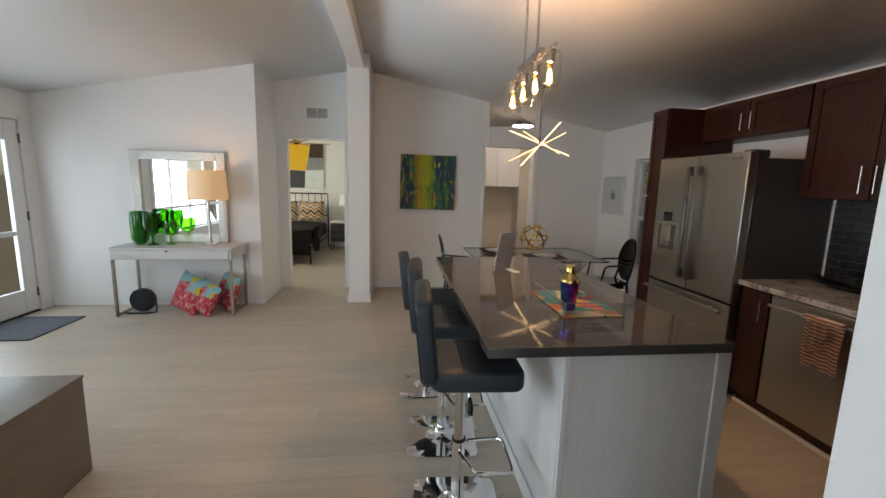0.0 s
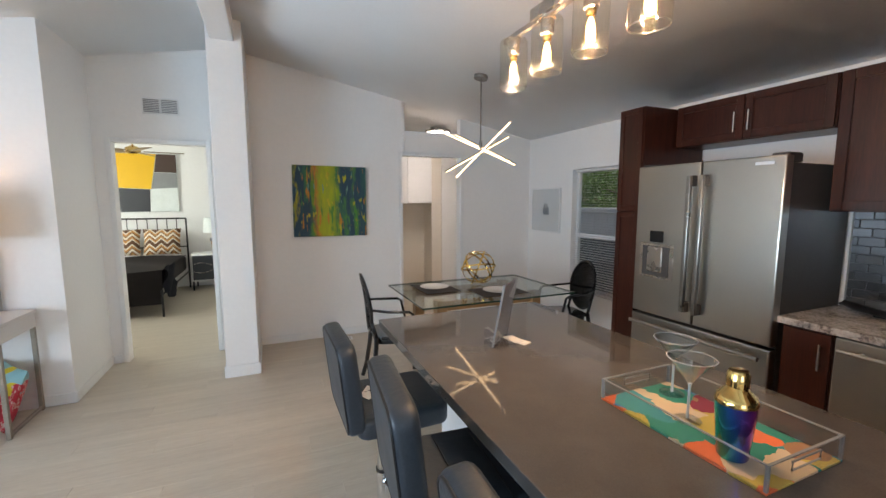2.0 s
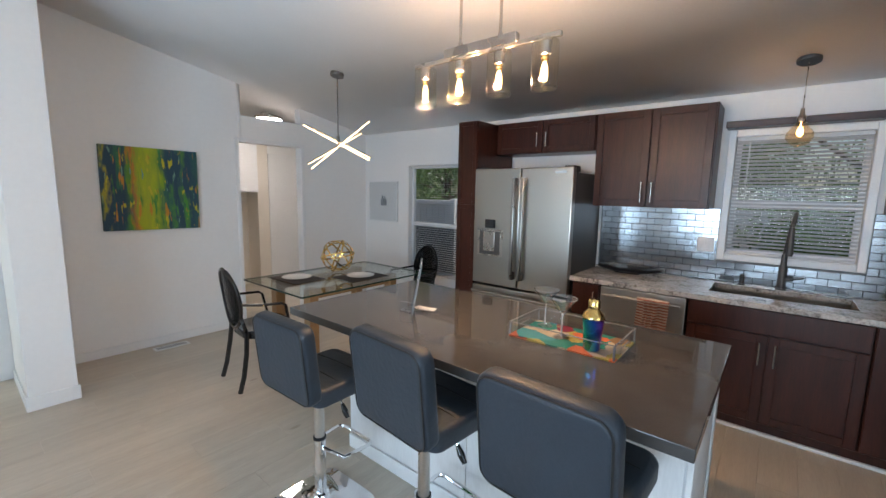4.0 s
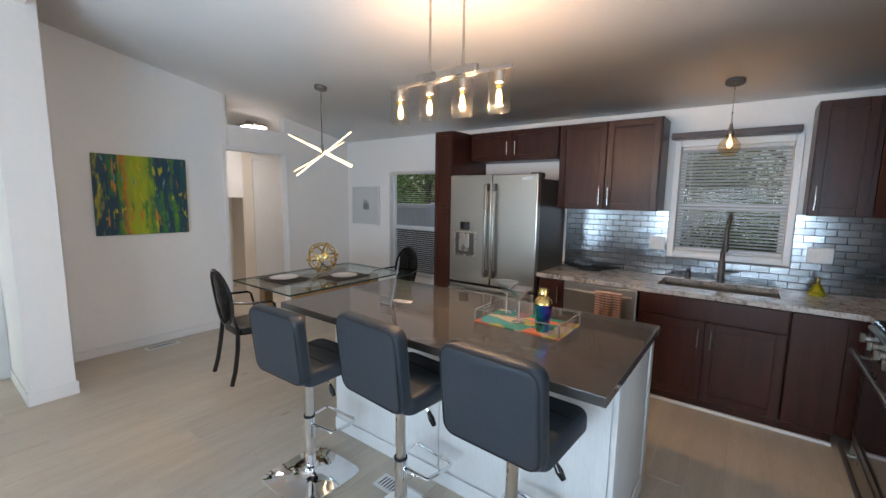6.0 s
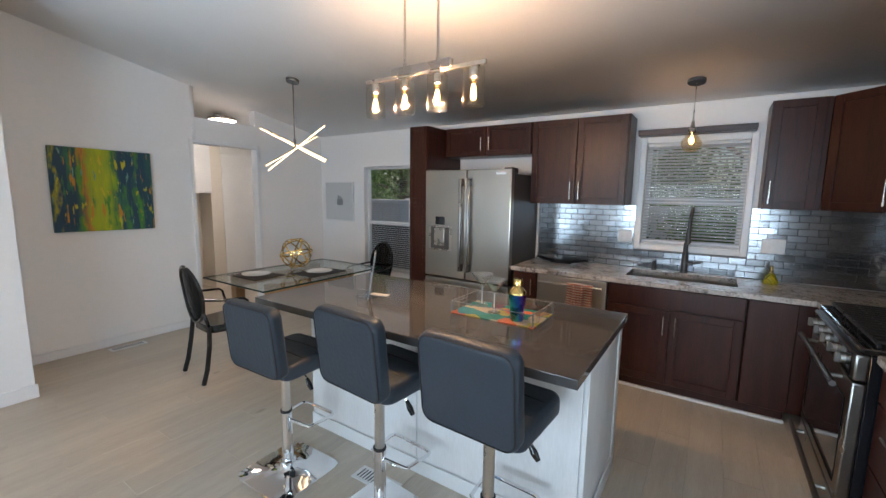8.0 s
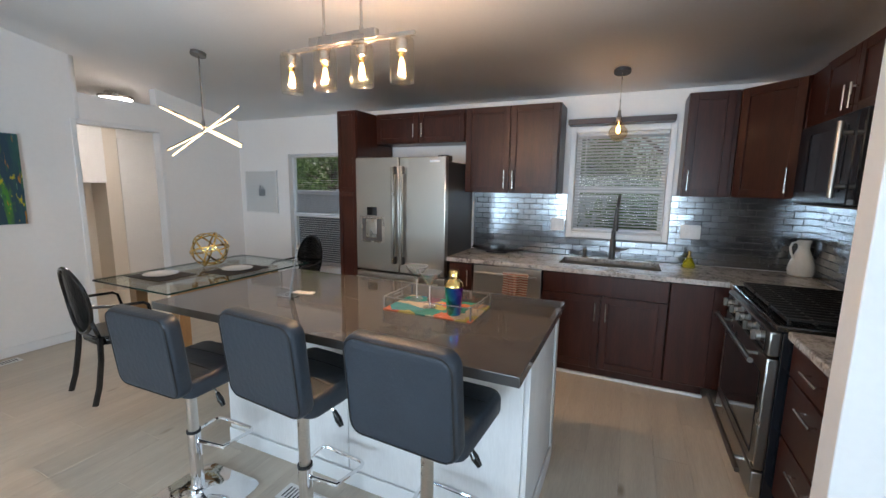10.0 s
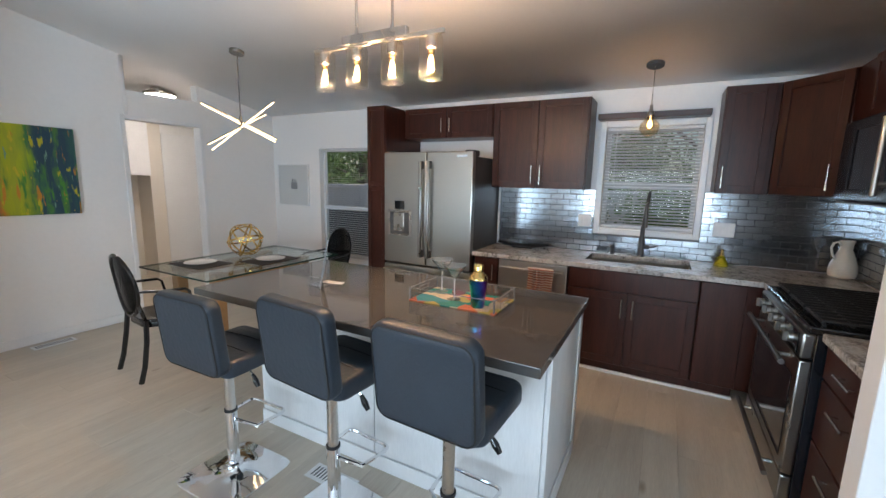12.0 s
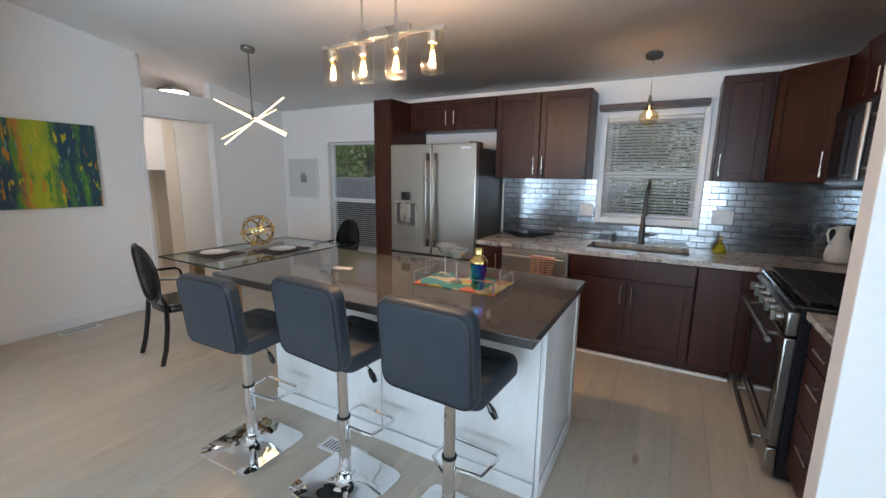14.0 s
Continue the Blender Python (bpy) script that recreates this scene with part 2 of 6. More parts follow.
def rainbow(n, l, vec):
    s = n.new("ShaderNodeSeparateXYZ")
    l.new(vec, s.inputs[0])
    at = n.new("ShaderNodeMath")
    at.operation = "ARCTAN2"
    l.new(s.outputs[1], at.inputs[0]), l.new(s.outputs[0], at.inputs[1])
    mr = n.new("ShaderNodeMapRange")
    mr.inputs["From Min"].default_value, mr.inputs["From Max"].default_value = -3.1416, 3.1416
    l.new(at.outputs[0], mr.inputs[0])
    wv = n.new("ShaderNodeMath")
    wv.operation = "MULTIPLY_ADD"
    wv.inputs[1].default_value = 0.9
    l.new(s.outputs[2], wv.inputs[0]), l.new(mr.outputs[0], wv.inputs[2])
    fr = n.new("ShaderNodeMath")
    fr.operation = "FRACT"
    l.new(wv.outputs[0], fr.inputs[0])
    r = ramp_of(n, [(0.0, (0.02, 0.45, 0.30)), (0.17, (0.03, 0.15, 0.65)), (0.32, (0.25, 0.03, 0.45)), (0.45, (0.6, 0.03, 0.12)), (0.55, (0.75, 0.35, 0.03)),
                    (0.70, (0.05, 0.5, 0.2)), (0.85, (0.02, 0.3, 0.6)), (1.0, (0.02, 0.45, 0.30))])
    l.new(fr.outputs[0], r.inputs[0])
    return r.outputs[0]


def granite_look(n, l, vec):
    v = noise_of(n, l, vec, 70, 6)
    v2 = noise_of(n, l, vec, 14, 5)
    ad = n.new("ShaderNodeMath")
    ad.operation = "MULTIPLY_ADD"
    ad.inputs[1].default_value = 0.5
    h = n.new("ShaderNodeMath")
    h.operation = "MULTIPLY"
    h.inputs[1].default_value = 0.5
    l.new(v2, h.inputs[0]), l.new(v, ad.inputs[0]), l.new(h.outputs[0], ad.inputs[2])
    r = ramp_of(n, [(0.34, (0.10, 0.09, 0.085)), (0.42, (0.29, 0.265, 0.245)), (0.49, (0.44, 0.41, 0.38)), (0.60, (0.58, 0.55, 0.515)), (0.68, (0.38, 0.32, 0.27))])
    l.new(ad.outputs[0], r.inputs[0])
    return r.outputs[0]


M = {}
M["wall"] = material("wall_paint", (0.84, 0.83, 0.815), (0.81, 0.80, 0.785), 0.62, scale=1.2, fine=30, bump=0.12, bump_scale=160)
M["ceiling"] = material("ceiling_texture_paint", (0.90, 0.895, 0.89), (0.87, 0.865, 0.86), 0.85, scale=2.0, fine=60, bump=0.12, bump_scale=90)
M["trim"] = material("white_gloss_trim", (0.82, 0.82, 0.815), (0.78, 0.78, 0.775), 0.35, scale=3, fine=60)
M["plank"] = material("greige_oak_vinyl", (0.57, 0.50, 0.41), (0.475, 0.405, 0.325), 0.40, scale=3.2, fine=34, stretch=(0.45, 5, 1), bump=0.08, bump_scale=120, per_object=0.045)


def add_knots(m):
    """Sparse small dark knots along the grain."""
    n, l = m.node_tree.nodes, m.node_tree.links
    b = n["Principled BSDF"]
    src = b.inputs["Base Color"].links[0].from_socket
    tc, oi, ad, v = (n.new(k) for k in ("ShaderNodeTexCoord", "ShaderNodeObjectInfo", "ShaderNodeVectorMath", "ShaderNodeTexVoronoi"))
    ad.operation = "MULTIPLY_ADD"
    ad.inputs[1].default_value = (11, 7, 0)
    l.new(oi.outputs["Random"], ad.inputs[0]), l.new(tc.outputs["Object"], ad.inputs[2])
    mp = n.new("ShaderNodeMapping")
    mp.inputs["Scale"].default_value = (1.3, 3.4, 1)
    l.new(ad.outputs[0], mp.inputs[0]), l.new(mp.outputs[0], v.inputs[0])
    v.inputs["Scale"].default_value = 1.0
    r = ramp_of(n, [(0.0, (0.16, 0.11, 0.07)), (0.035, (0.5, 0.42, 0.34)), (0.09, (1, 1, 1))])
    mx = n.new("ShaderNodeMix")
    mx.data_type, mx.blend_type = "RGBA", "MULTIPLY"
    mx.inputs["Factor"].default_value = 0.8
    l.new(v.outputs["Distance"], r.inputs[0]), l.new(src, mx.inputs["A"]), l.new(r.outputs[0], mx.inputs["B"])
    l.new(mx.outputs["Result"], b.inputs["Base Color"])


add_knots(M["plank"])
M["subfloor"] = material("subfloor", (0.30, 0.25, 0.20), rough=0.9)
M["wood"] = material("espresso_cherry_wood", (0.058, 0.0150, 0.0082), (0.028, 0.0074, 0.0048), 0.33, scale=4, fine=26, stretch=(5, 5, 0.5), bump=0.05, bump_scale=160, coat=0.0, spec=0.34, per_object=0.06)
M["wood_dark"] = material("dark_wood_shelf", (0.055, 0.022, 0.018), (0.032, 0.014, 0.012), 0.35, scale=4, fine=26, stretch=(5, 0.5, 5), coat=0.2)
M["steel"] = material("brushed_steel", (0.48, 0.46, 0.42), (0.44, 0.42, 0.385), 0.33, 1.0, scale=1.5, fine=220, rough_var=0.03)
M["steel_dark"] = material("grey_painted_steel", (0.10, 0.095, 0.09), (0.075, 0.07, 0.07), 0.42, 0.2, scale=5, bump=0.1, bump_scale=500)
M["dark_bar"] = material("dark_steel_bar", (0.36, 0.34, 0.315), (0.29, 0.275, 0.255), 0.30, 1.0, scale=8, fine=120)
M["chrome"] = plain("chrome", (0.82, 0.82, 0.83), 0.045, 1.0)
M["nickel"] = material("brushed_nickel", (0.62, 0.58, 0.53), (0.54, 0.50, 0.46), 0.28, 1.0, scale=8, fine=120)
M["nickel_bar"] = material("satin_nickel_bar", (0.66, 0.62, 0.57), (0.58, 0.54, 0.50), 0.25, 1.0, scale=8, fine=120)
M["lamp_metal"] = material("aged_nickel_lamp_metal", (0.26, 0.24, 0.22), (0.20, 0.185, 0.17), 0.33, 1.0, scale=8, fine=120)
M["quartz"] = material("dark_grey_quartz", (0.078, 0.074, 0.071), (0.063, 0.060, 0.058), 0.045, scale=9, fine=240, rough_var=0.015, spec=0.5)
M["granite"] = patterned("speckled_granite", granite_look, 0.18)
M["leather"] = material("black_leatherette", (0.027, 0.038, 0.051), (0.020, 0.029, 0.041), 0.44, scale=7, fine=160, bump=0.40, bump_scale=48)
M["leather_seam"] = material("black_piping", (0.009, 0.009, 0.010), rough=0.5)
M["black_plastic"] = material("gloss_black_plastic", (0.008, 0.008, 0.009), (0.006, 0.006, 0.007), 0.10, scale=9, rough_var=0.04, coat=0.3)
M["black_matte"] = material("matte_black", (0.013, 0.013, 0.014), (0.009, 0.009, 0.010), 0.5, scale=12)
M["black_glass"] = plain("black_oven_glass", (0.006, 0.007, 0.009), 0.05, coat=0.4)
M["black_enamel"] = material("black_enamel_side", (0.008, 0.010, 0.014), (0.006, 0.008, 0.011), 0.22, scale=6)
M["iron"] = material("cast_iron", (0.012, 0.012, 0.013), rough=0.55, scale=30, bump=0.3, bump_scale=300)
M["glass"] = clear("window_glass", (0.96, 0.98, 0.97), 0.05)
M["screen"] = clear("grey_insect_screen", (0.56, 0.58, 0.60), 0.0, 0.5)
M["table_glass"] = clear("table_glass_sheet", (0.89, 0.94, 0.92), 0.10)
M["glass_edge"] = plain("glass_green_edge", (0.02, 0.05, 0.04), 0.15)
M["acrylic"] = clear("acrylic_sheet", (0.95, 0.96, 0.97), 0.09)
# Pale colour puts the catch of light into the acrylic edges.
M["acrylic_edge"] = plain("acrylic_edge_glint", (0.46, 0.49, 0.51), 0.15, transmission=0.6)
# Pale rim and stem colour stands in for the glint of clear glass.
M["glass_rim"] = plain("pale_glass_glint", (0.78, 0.81, 0.83), 0.1, transmission=0.4)
M["clear_glass"] = clear("drinking_glass", (0.93, 0.95, 0.95), 0.22)
M["lamp_glass"] = clear("lamp_shade_glass", (0.97, 0.95, 0.90), 0.11)
M["globe_glass"] = clear("amber_tinted_globe_glass", (0.97, 0.86, 0.70), 0.12)
M["bulb_glass"] = clear("filament_bulb_glass", (1.0, 0.97, 0.90), 0.015)
M["tile"] = material("pewter_metal_tile", (0.36, 0.368, 0.382), (0.31, 0.318, 0.33), 0.17, 1.0, scale=9, fine=90, bump=0.02, bump_scale=40, per_object=0.10, rough_var=0.03)
M["grout"] = material("grey_grout", (0.27, 0.27, 0.275), (0.22, 0.22, 0.225), 0.85, scale=40)
M["island_white"] = material("white_washed_panel", (0.77, 0.765, 0.755), (0.70, 0.695, 0.685), 0.48, scale=5, fine=40, stretch=(3, 3, 0.5), bump=0.04)
M["white_plastic"] = material("white_plastic", (0.78, 0.78, 0.77), rough=0.35, scale=10)
M["blind"] = material("white_blind_slat", (0.66, 0.66, 0.655), (0.60, 0.60, 0.60), 0.45, scale=20)
M["gold"] = plain("polished_gold", (0.83, 0.56, 0.20), 0.12, 1.0)
M["brass"] = material("brushed_brass", (0.72, 0.50, 0.20), (0.60, 0.40, 0.15), 0.22, 1.0, scale=12)
M["rainbow"] = patterned("iridescent_metal", rainbow, 0.14, 0.9)
M["canvas"] = patterned("abstract_painted_canvas", canvas_paint, 0.6, bump=0.35, bump_scale=70)
M["ceramic"] = material("cream_glazed_ceramic", (0.74, 0.70, 0.62), (0.68, 0.64, 0.56), 0.14, scale=6, coat=0.3)
M["plate"] = material("white_porcelain", (0.82, 0.81, 0.79), rough=0.15, scale=6)
M["mat_weave"] = material("dark_brown_woven_mat", (0.040, 0.030, 0.024), (0.024, 0.018, 0.015), 0.8, scale=60, fine=300, bump=0.5, bump_scale=500)
M["towel"] = patterned("striped_cotton", stripes, 0.9, bump=0.5, bump_scale=500)
M["paper"] = material("printed_paper", (0.55, 0.55, 0.58), (0.40, 0.40, 0.44), 0.6, scale=40)
M["slot_dark"] = material("dark_slot_shade", (0.06, 0.06, 0.07), rough=0.7)
M["picture_paper"] = material("pale_art_paper", (0.76, 0.75, 0.72), (0.72, 0.71, 0.68), 0.55, scale=5)
M["picture_frame"] = material("thin_white_frame", (0.80, 0.80, 0.79), rough=0.4)
M["yellow_soap"] = plain("yellow_glass", (0.75, 0.62, 0.02), 0.08, transmission=0.7)
M["green_glass"] = clear("green_glass", (0.09, 0.58, 0.20), 0.14)
M["lime_glass"] = clear("lime_glass", (0.42, 0.86, 0.34), 0.14)
M["shade"] = material("cream_lamp_shade", (0.78, 0.62, 0.42), (0.74, 0.58, 0.38), 0.8, scale=30, bump=0.2, bump_scale=400)
M["mirror"] = plain("mirror_silver", (0.9, 0.9, 0.9), 0.01, 1.0)
M["mirror_frame"] = material("silver_leaf_frame", (0.62, 0.60, 0.55), (0.48, 0.46, 0.42), 0.35, 0.55, scale=30, fine=200, bump=0.2)
M["console_top"] = material("pale_lacquer", (0.66, 0.64, 0.63), (0.62, 0.60, 0.59), 0.35, scale=5)
M["console_leg"] = material("weathered_champagne_metal", (0.36, 0.31, 0.26), (0.28, 0.24, 0.20), 0.45, 0.5, scale=9)
M["floral"] = patterned("floral_cushion_cloth", floral, 0.85, bump=0.3)
M["tray_art"] = patterned("colour_block_print", patches([(0.0, (0.60, 0.15, 0.07)), (0.14, (0.03, 0.20, 0.16)), (0.32, (0.50, 0.41, 0.29)), (0.42, (0.04, 0.17, 0.34)), (0.56, (0.42, 0.34, 0.09)), (0.66, (0.20, 0.03, 0.05)), (0.74, (0.05, 0.24, 0.27)), (0.90, (0.28, 0.16, 0.09))], 10.5), 0.12)
M["bag"] = material("black_soft_leather", (0.012, 0.016, 0.020), rough=0.4, scale=20, bump=0.3)
M["taupe_block"] = material("taupe_wood_grain", (0.20, 0.165, 0.13), (0.145, 0.118, 0.092), 0.35, scale=3, fine=22, stretch=(1, 1, 4), coat=0.3)
M["rug_mat"] = material("slate_blue_doormat", (0.14, 0.16, 0.18), (0.10, 0.115, 0.13), 0.9, scale=30, fine=300, bump=0.5, bump_scale=400)
M["rug_edge"] = material("dark_mat_binding", (0.035, 0.038, 0.042), rough=0.8)
M["duvet"] = material("charcoal_bedspread", (0.030, 0.022, 0.022), (0.018, 0.014, 0.014), 0.85, scale=6, bump=0.4, bump_scale=40)
M["throw"] = material("navy_throw", (0.012, 0.013, 0.022), rough=0.9, scale=20, bump=0.5)
M["chevron"] = patterned("chevron_cushion_cloth", chevron, 0.85, bump=0.3)
M["art_yellow"] = material("yellow_paint", (0.80, 0.46, 0.01), (0.74, 0.42, 0.01), 0.5)
M["art_black"] = material("charcoal_paint", (0.035, 0.038, 0.045), rough=0.5)
M["art_brown"] = material("brown_paint", (0.065, 0.035, 0.025), rough=0.5)
M["art_grey"] = material("grey_paint", (0.26, 0.27, 0.275), rough=0.5)
M["art_white"] = material("white_paint_canvas", (0.72, 0.77, 0.75), rough=0.5)
M["fan_blade"] = material("oak_fan_blade", (0.26, 0.18, 0.10), rough=0.4, stretch=(8, 1, 1))
M["amber"] = plain("amber_glass", (0.72, 0.33, 0.03), 0.08, transmission=0.4)
M["fence"] = material("white_vinyl_fence", (0.66, 0.68, 0.71), (0.60, 0.62, 0.65), 0.5, scale=2)
M["leaf"] = material("hedge_leaf", (0.13, 0.25, 0.05), (0.055, 0.12, 0.022), 0.5, scale=3, fine=20)
M["bark"] = material("bark", (0.11, 0.08, 0.055), (0.06, 0.045, 0.03), 0.9, scale=20, bump=0.6, bump_scale=60)
M["ground"] = material("dry_lawn_soil", (0.15, 0.14, 0.075), (0.10, 0.085, 0.05), 0.95, scale=0.6, fine=30, bump=0.5, bump_scale=40)
M["siding"] = material("pale_siding", (0.56, 0.56, 0.54), rough=0.6)
M["shingle"] = material("grey_shingle", (0.12, 0.115, 0.11), rough=0.9, scale=10, bump=0.5)
M["table_wood"] = material("honey_wood_leg", (0.36, 0.20, 0.09), (0.26, 0.14, 0.06), 0.4, scale=4, stretch=(4, 4, 0.5))
M["hall_beige"] = material("beige_alcove_paint", (0.74, 0.68, 0.60), (0.71, 0.65, 0.57), 0.7, scale=2)
M["bulb"] = glowing("filament_glow", (1.0, 0.62, 0.28), 9)
M["led"] = glowing("led_strip_glow", (1.0, 0.70, 0.38), 8)
M["disc_led"] = glowing("disc_lamp_glow", (1.0, 0.96, 0.92), 55)
M["shade_glow"] = glowing("lit_lamp_shade", (1.0, 0.62, 0.28), 0.55)
M["shade_glow"].node_tree.nodes["Principled BSDF"].inputs["Base Color"].default_value = (0.72, 0.56, 0.38, 1)

# ---- builders ----
ORIGIN = {}


def thing(name, at, label, category, group="", kind=""):
    ob = new(name)
    ob.location = at
    ob.empty_display_size = 0.1
    ORIGIN[ob.name] = Vector(at)
    return tagged(ob, label, category, group, kind)


def finish(name, bm, mat, smooth=40):
    bmesh.ops.recalc_face_normals(bm, faces=bm.faces)
    me = bpy.data.meshes.new(name)
    bm.to_mesh(me)
    bm.free()
    me.materials.append(M[mat])
    boxy = any(len(me.polygons) % k == 0 for k in (26, 54, 98))
    me.set_sharp_from_angle(angle=radians(smooth))
    for p in me.polygons:
        flat = max(abs(c) for c in p.normal) > 0.9999 and (boxy or p.area > 0.04)
        p.use_smooth = len(p.vertices) <= 6 and not flat
    return me


def part(name, bm, mat, parent, label="", smooth=40):
    """A bmesh in world coordinates as one mesh under a thing or a part."""
    o = ORIGIN[parent.name]
    bmesh.ops.translate(bm, verts=bm.verts, vec=-o)
    ob = new(name, finish(name, bm, mat, smooth))
    ob.parent = parent
    ORIGIN[ob.name] = o
    return tagged(ob, label)


def solo(name, bm, mat, at, label="", category="", group="", kind="", smooth=40):
    """A bmesh in world coordinates as one top-level mesh object."""
    bmesh.ops.translate(bm, verts=bm.verts, vec=-Vector(at))
    ob = new(name, finish(name, bm, mat, smooth))
    ob.location = at
    ORIGIN[ob.name] = Vector(at)
    return tagged(ob, label, category, group, kind)


def B():
    return bmesh.new()


def box(bm, x0, x1, y0, y1, z0, z1, bevel=0.0, seg=1):
    sub = bmesh.new()
    bmesh.ops.create_cube(sub, size=1)
    for v in sub.verts:
        v.co = Vector(((x0 + x1) / 2 + v.co.x * (x1 - x0), (y0 + y1) / 2 + v.co.y * (y1 - y0), (z0 + z1) / 2 + v.co.z * (z1 - z0)))
    if bevel:
        bmesh.ops.bevel(sub, geom=sub.edges[:], offset=bevel, segments=seg, affect="EDGES", profile=0.5)
    merge(bm, sub)
    return bm


def merge(bm, sub, m=None):
    if m is not None:
        bmesh.ops.transform(sub, matrix=m, verts=sub.verts)
    me = bpy.data.meshes.new("t")
    sub.to_mesh(me)
    sub.free()
    bm.from_mesh(me)
    bpy.data.meshes.remove(me)


def cyl(bm, p0, p1, r0, r1=None, seg=16, caps=True):
    p0, p1 = Vector(p0), Vector(p1)
    r1 = r0 if r1 is None else r1
    d = p1 - p0
    sub = bmesh.new()
    bmesh.ops.create_cone(sub, cap_ends=caps, segments=seg, radius1=r0, radius2=r1, depth=d.length)
    q = d.to_track_quat("Z", "Y").to_matrix().to_4x4()
    merge(bm, sub, Matrix.Translation((p0 + p1) / 2) @ q)
    return bm


def lathe(bm, at, profile, seg=24, caps=True):
    """profile: (radius, height) pairs turned about the upright axis."""
    at = Vector(at)
    rings = []
    for r, h in profile:
        rings.append([bm.verts.new(at + Vector((r * math.cos(2 * math.pi * k / seg), r * math.sin(2 * math.pi * k / seg), h))) for k in range(seg)])
    for a, b in zip(rings, rings[1:]):
        for k in range(seg):
            bm.faces.new((a[k], a[(k + 1) % seg], b[(k + 1) % seg], b[k]))
    for ring, r in ((rings[0], profile[0][0]), (rings[-1], profile[-1][0])):
        if caps and r > 1e-4:
            bm.faces.new(ring)
    return bm


def tube(bm, pts, r, seg=8, closed=False, flat=1.0):
    """A round (or flattened) tube along points."""
    pts = [Vector(p) for p in pts]
    n = len(pts)
    rings = []
    up = None
    for i, p in enumerate(pts):
        a = pts[(i - 1) % n] if closed or i else p
        b = pts[(i + 1) % n] if closed or i < n - 1 else p
        t = (b - a).normalized()
        if up is None:
            up = Vector((0, 0, 1)) if abs(t.z) < 0.9 else Vector((1, 0, 0))
        side = t.cross(up).normalized()
        up = side.cross(t).normalized()
        rings.append([bm.verts.new(p + side * (r * math.cos(2 * math.pi * k / seg)) + up * (r * flat * math.sin(2 * math.pi * k / seg))) for k in range(seg)])
    for i in range(n if closed else n - 1):
        a, b = rings[i], rings[(i + 1) % n]
        for k in range(seg):
            bm.faces.new((a[k], a[(k + 1) % seg], b[(k + 1) % seg], b[k]))
    if not closed:
        bm.faces.new(rings[0]), bm.faces.new(rings[-1])
    return bm


def arc(cx, cy, r, a0, a1, n):
    return [(cx + r * math.cos(radians(a0 + (a1 - a0) * k / n)), cy + r * math.sin(radians(a0 + (a1 - a0) * k / n))) for k in range(n + 1)]


def prism(bm, outline, z0, z1, bevel=0.0):
    """Upright prism over an outline of (x, y)."""
    sub = bmesh.new()
    lo = [sub.verts.new((x, y, z0)) for x, y in outline]
    hi = [sub.verts.new((x, y, z1)) for x, y in outline]
    sub.faces.new(lo), sub.faces.new(hi)
    for k in range(len(lo)):
        sub.faces.new((lo[k], lo[(k + 1) % len(lo)], hi[(k + 1) % len(lo)], hi[k]))
    if bevel:
        bmesh.ops.recalc_face_normals(sub, faces=sub.faces)
        bmesh.ops.bevel(sub, geom=sub.edges[:], offset=bevel, segments=2, affect="EDGES", profile=0.5)
    merge(bm, sub)
    return bm


def cushion(bm, m, w, h, d, n=12):
    """A plump square cushion in its own plane, placed by m."""
    sub = bmesh.new()
    grid = {}
    for s in (-1, 1):
        for i in range(n + 1):
            for j in range(n + 1):
                u, v = 2 * i / n - 1, 2 * j / n - 1
                edge = (1 - u ** 4) * (1 - v ** 4)
                grid[s, i, j] = sub.verts.new((u * w / 2 * (1 - 0.07 * (1 - v * v)), s * d / 2 * max(edge, 0.0) ** 0.55, v * h / 2 * (1 - 0.07 * (1 - u * u))))
    for s in (-1, 1):
        for i in range(n):
            for j in range(n):
                sub.faces.new((grid[s, i, j], grid[s, i + 1, j], grid[s, i + 1, j + 1], grid[s, i, j + 1]))
    bmesh.ops.remove_doubles(sub, verts=sub.verts, dist=0.0005)
    merge(bm, sub, m)
    return bm

# ---- the plan ----
WEST, EAST, NORTH, SOUTH = -4.25, 2.80, 6.42, -2.6
RANGE_WALL, CONSOLE_WALL = 0.29, 5.60
RIDGE_X, RIDGE_Z = -0.745, 3.03


def ceil_z(x):
    return RIDGE_Z - (0.193 * (x - RIDGE_X) if x > RIDGE_X else 0.186 * (RIDGE_X - x))


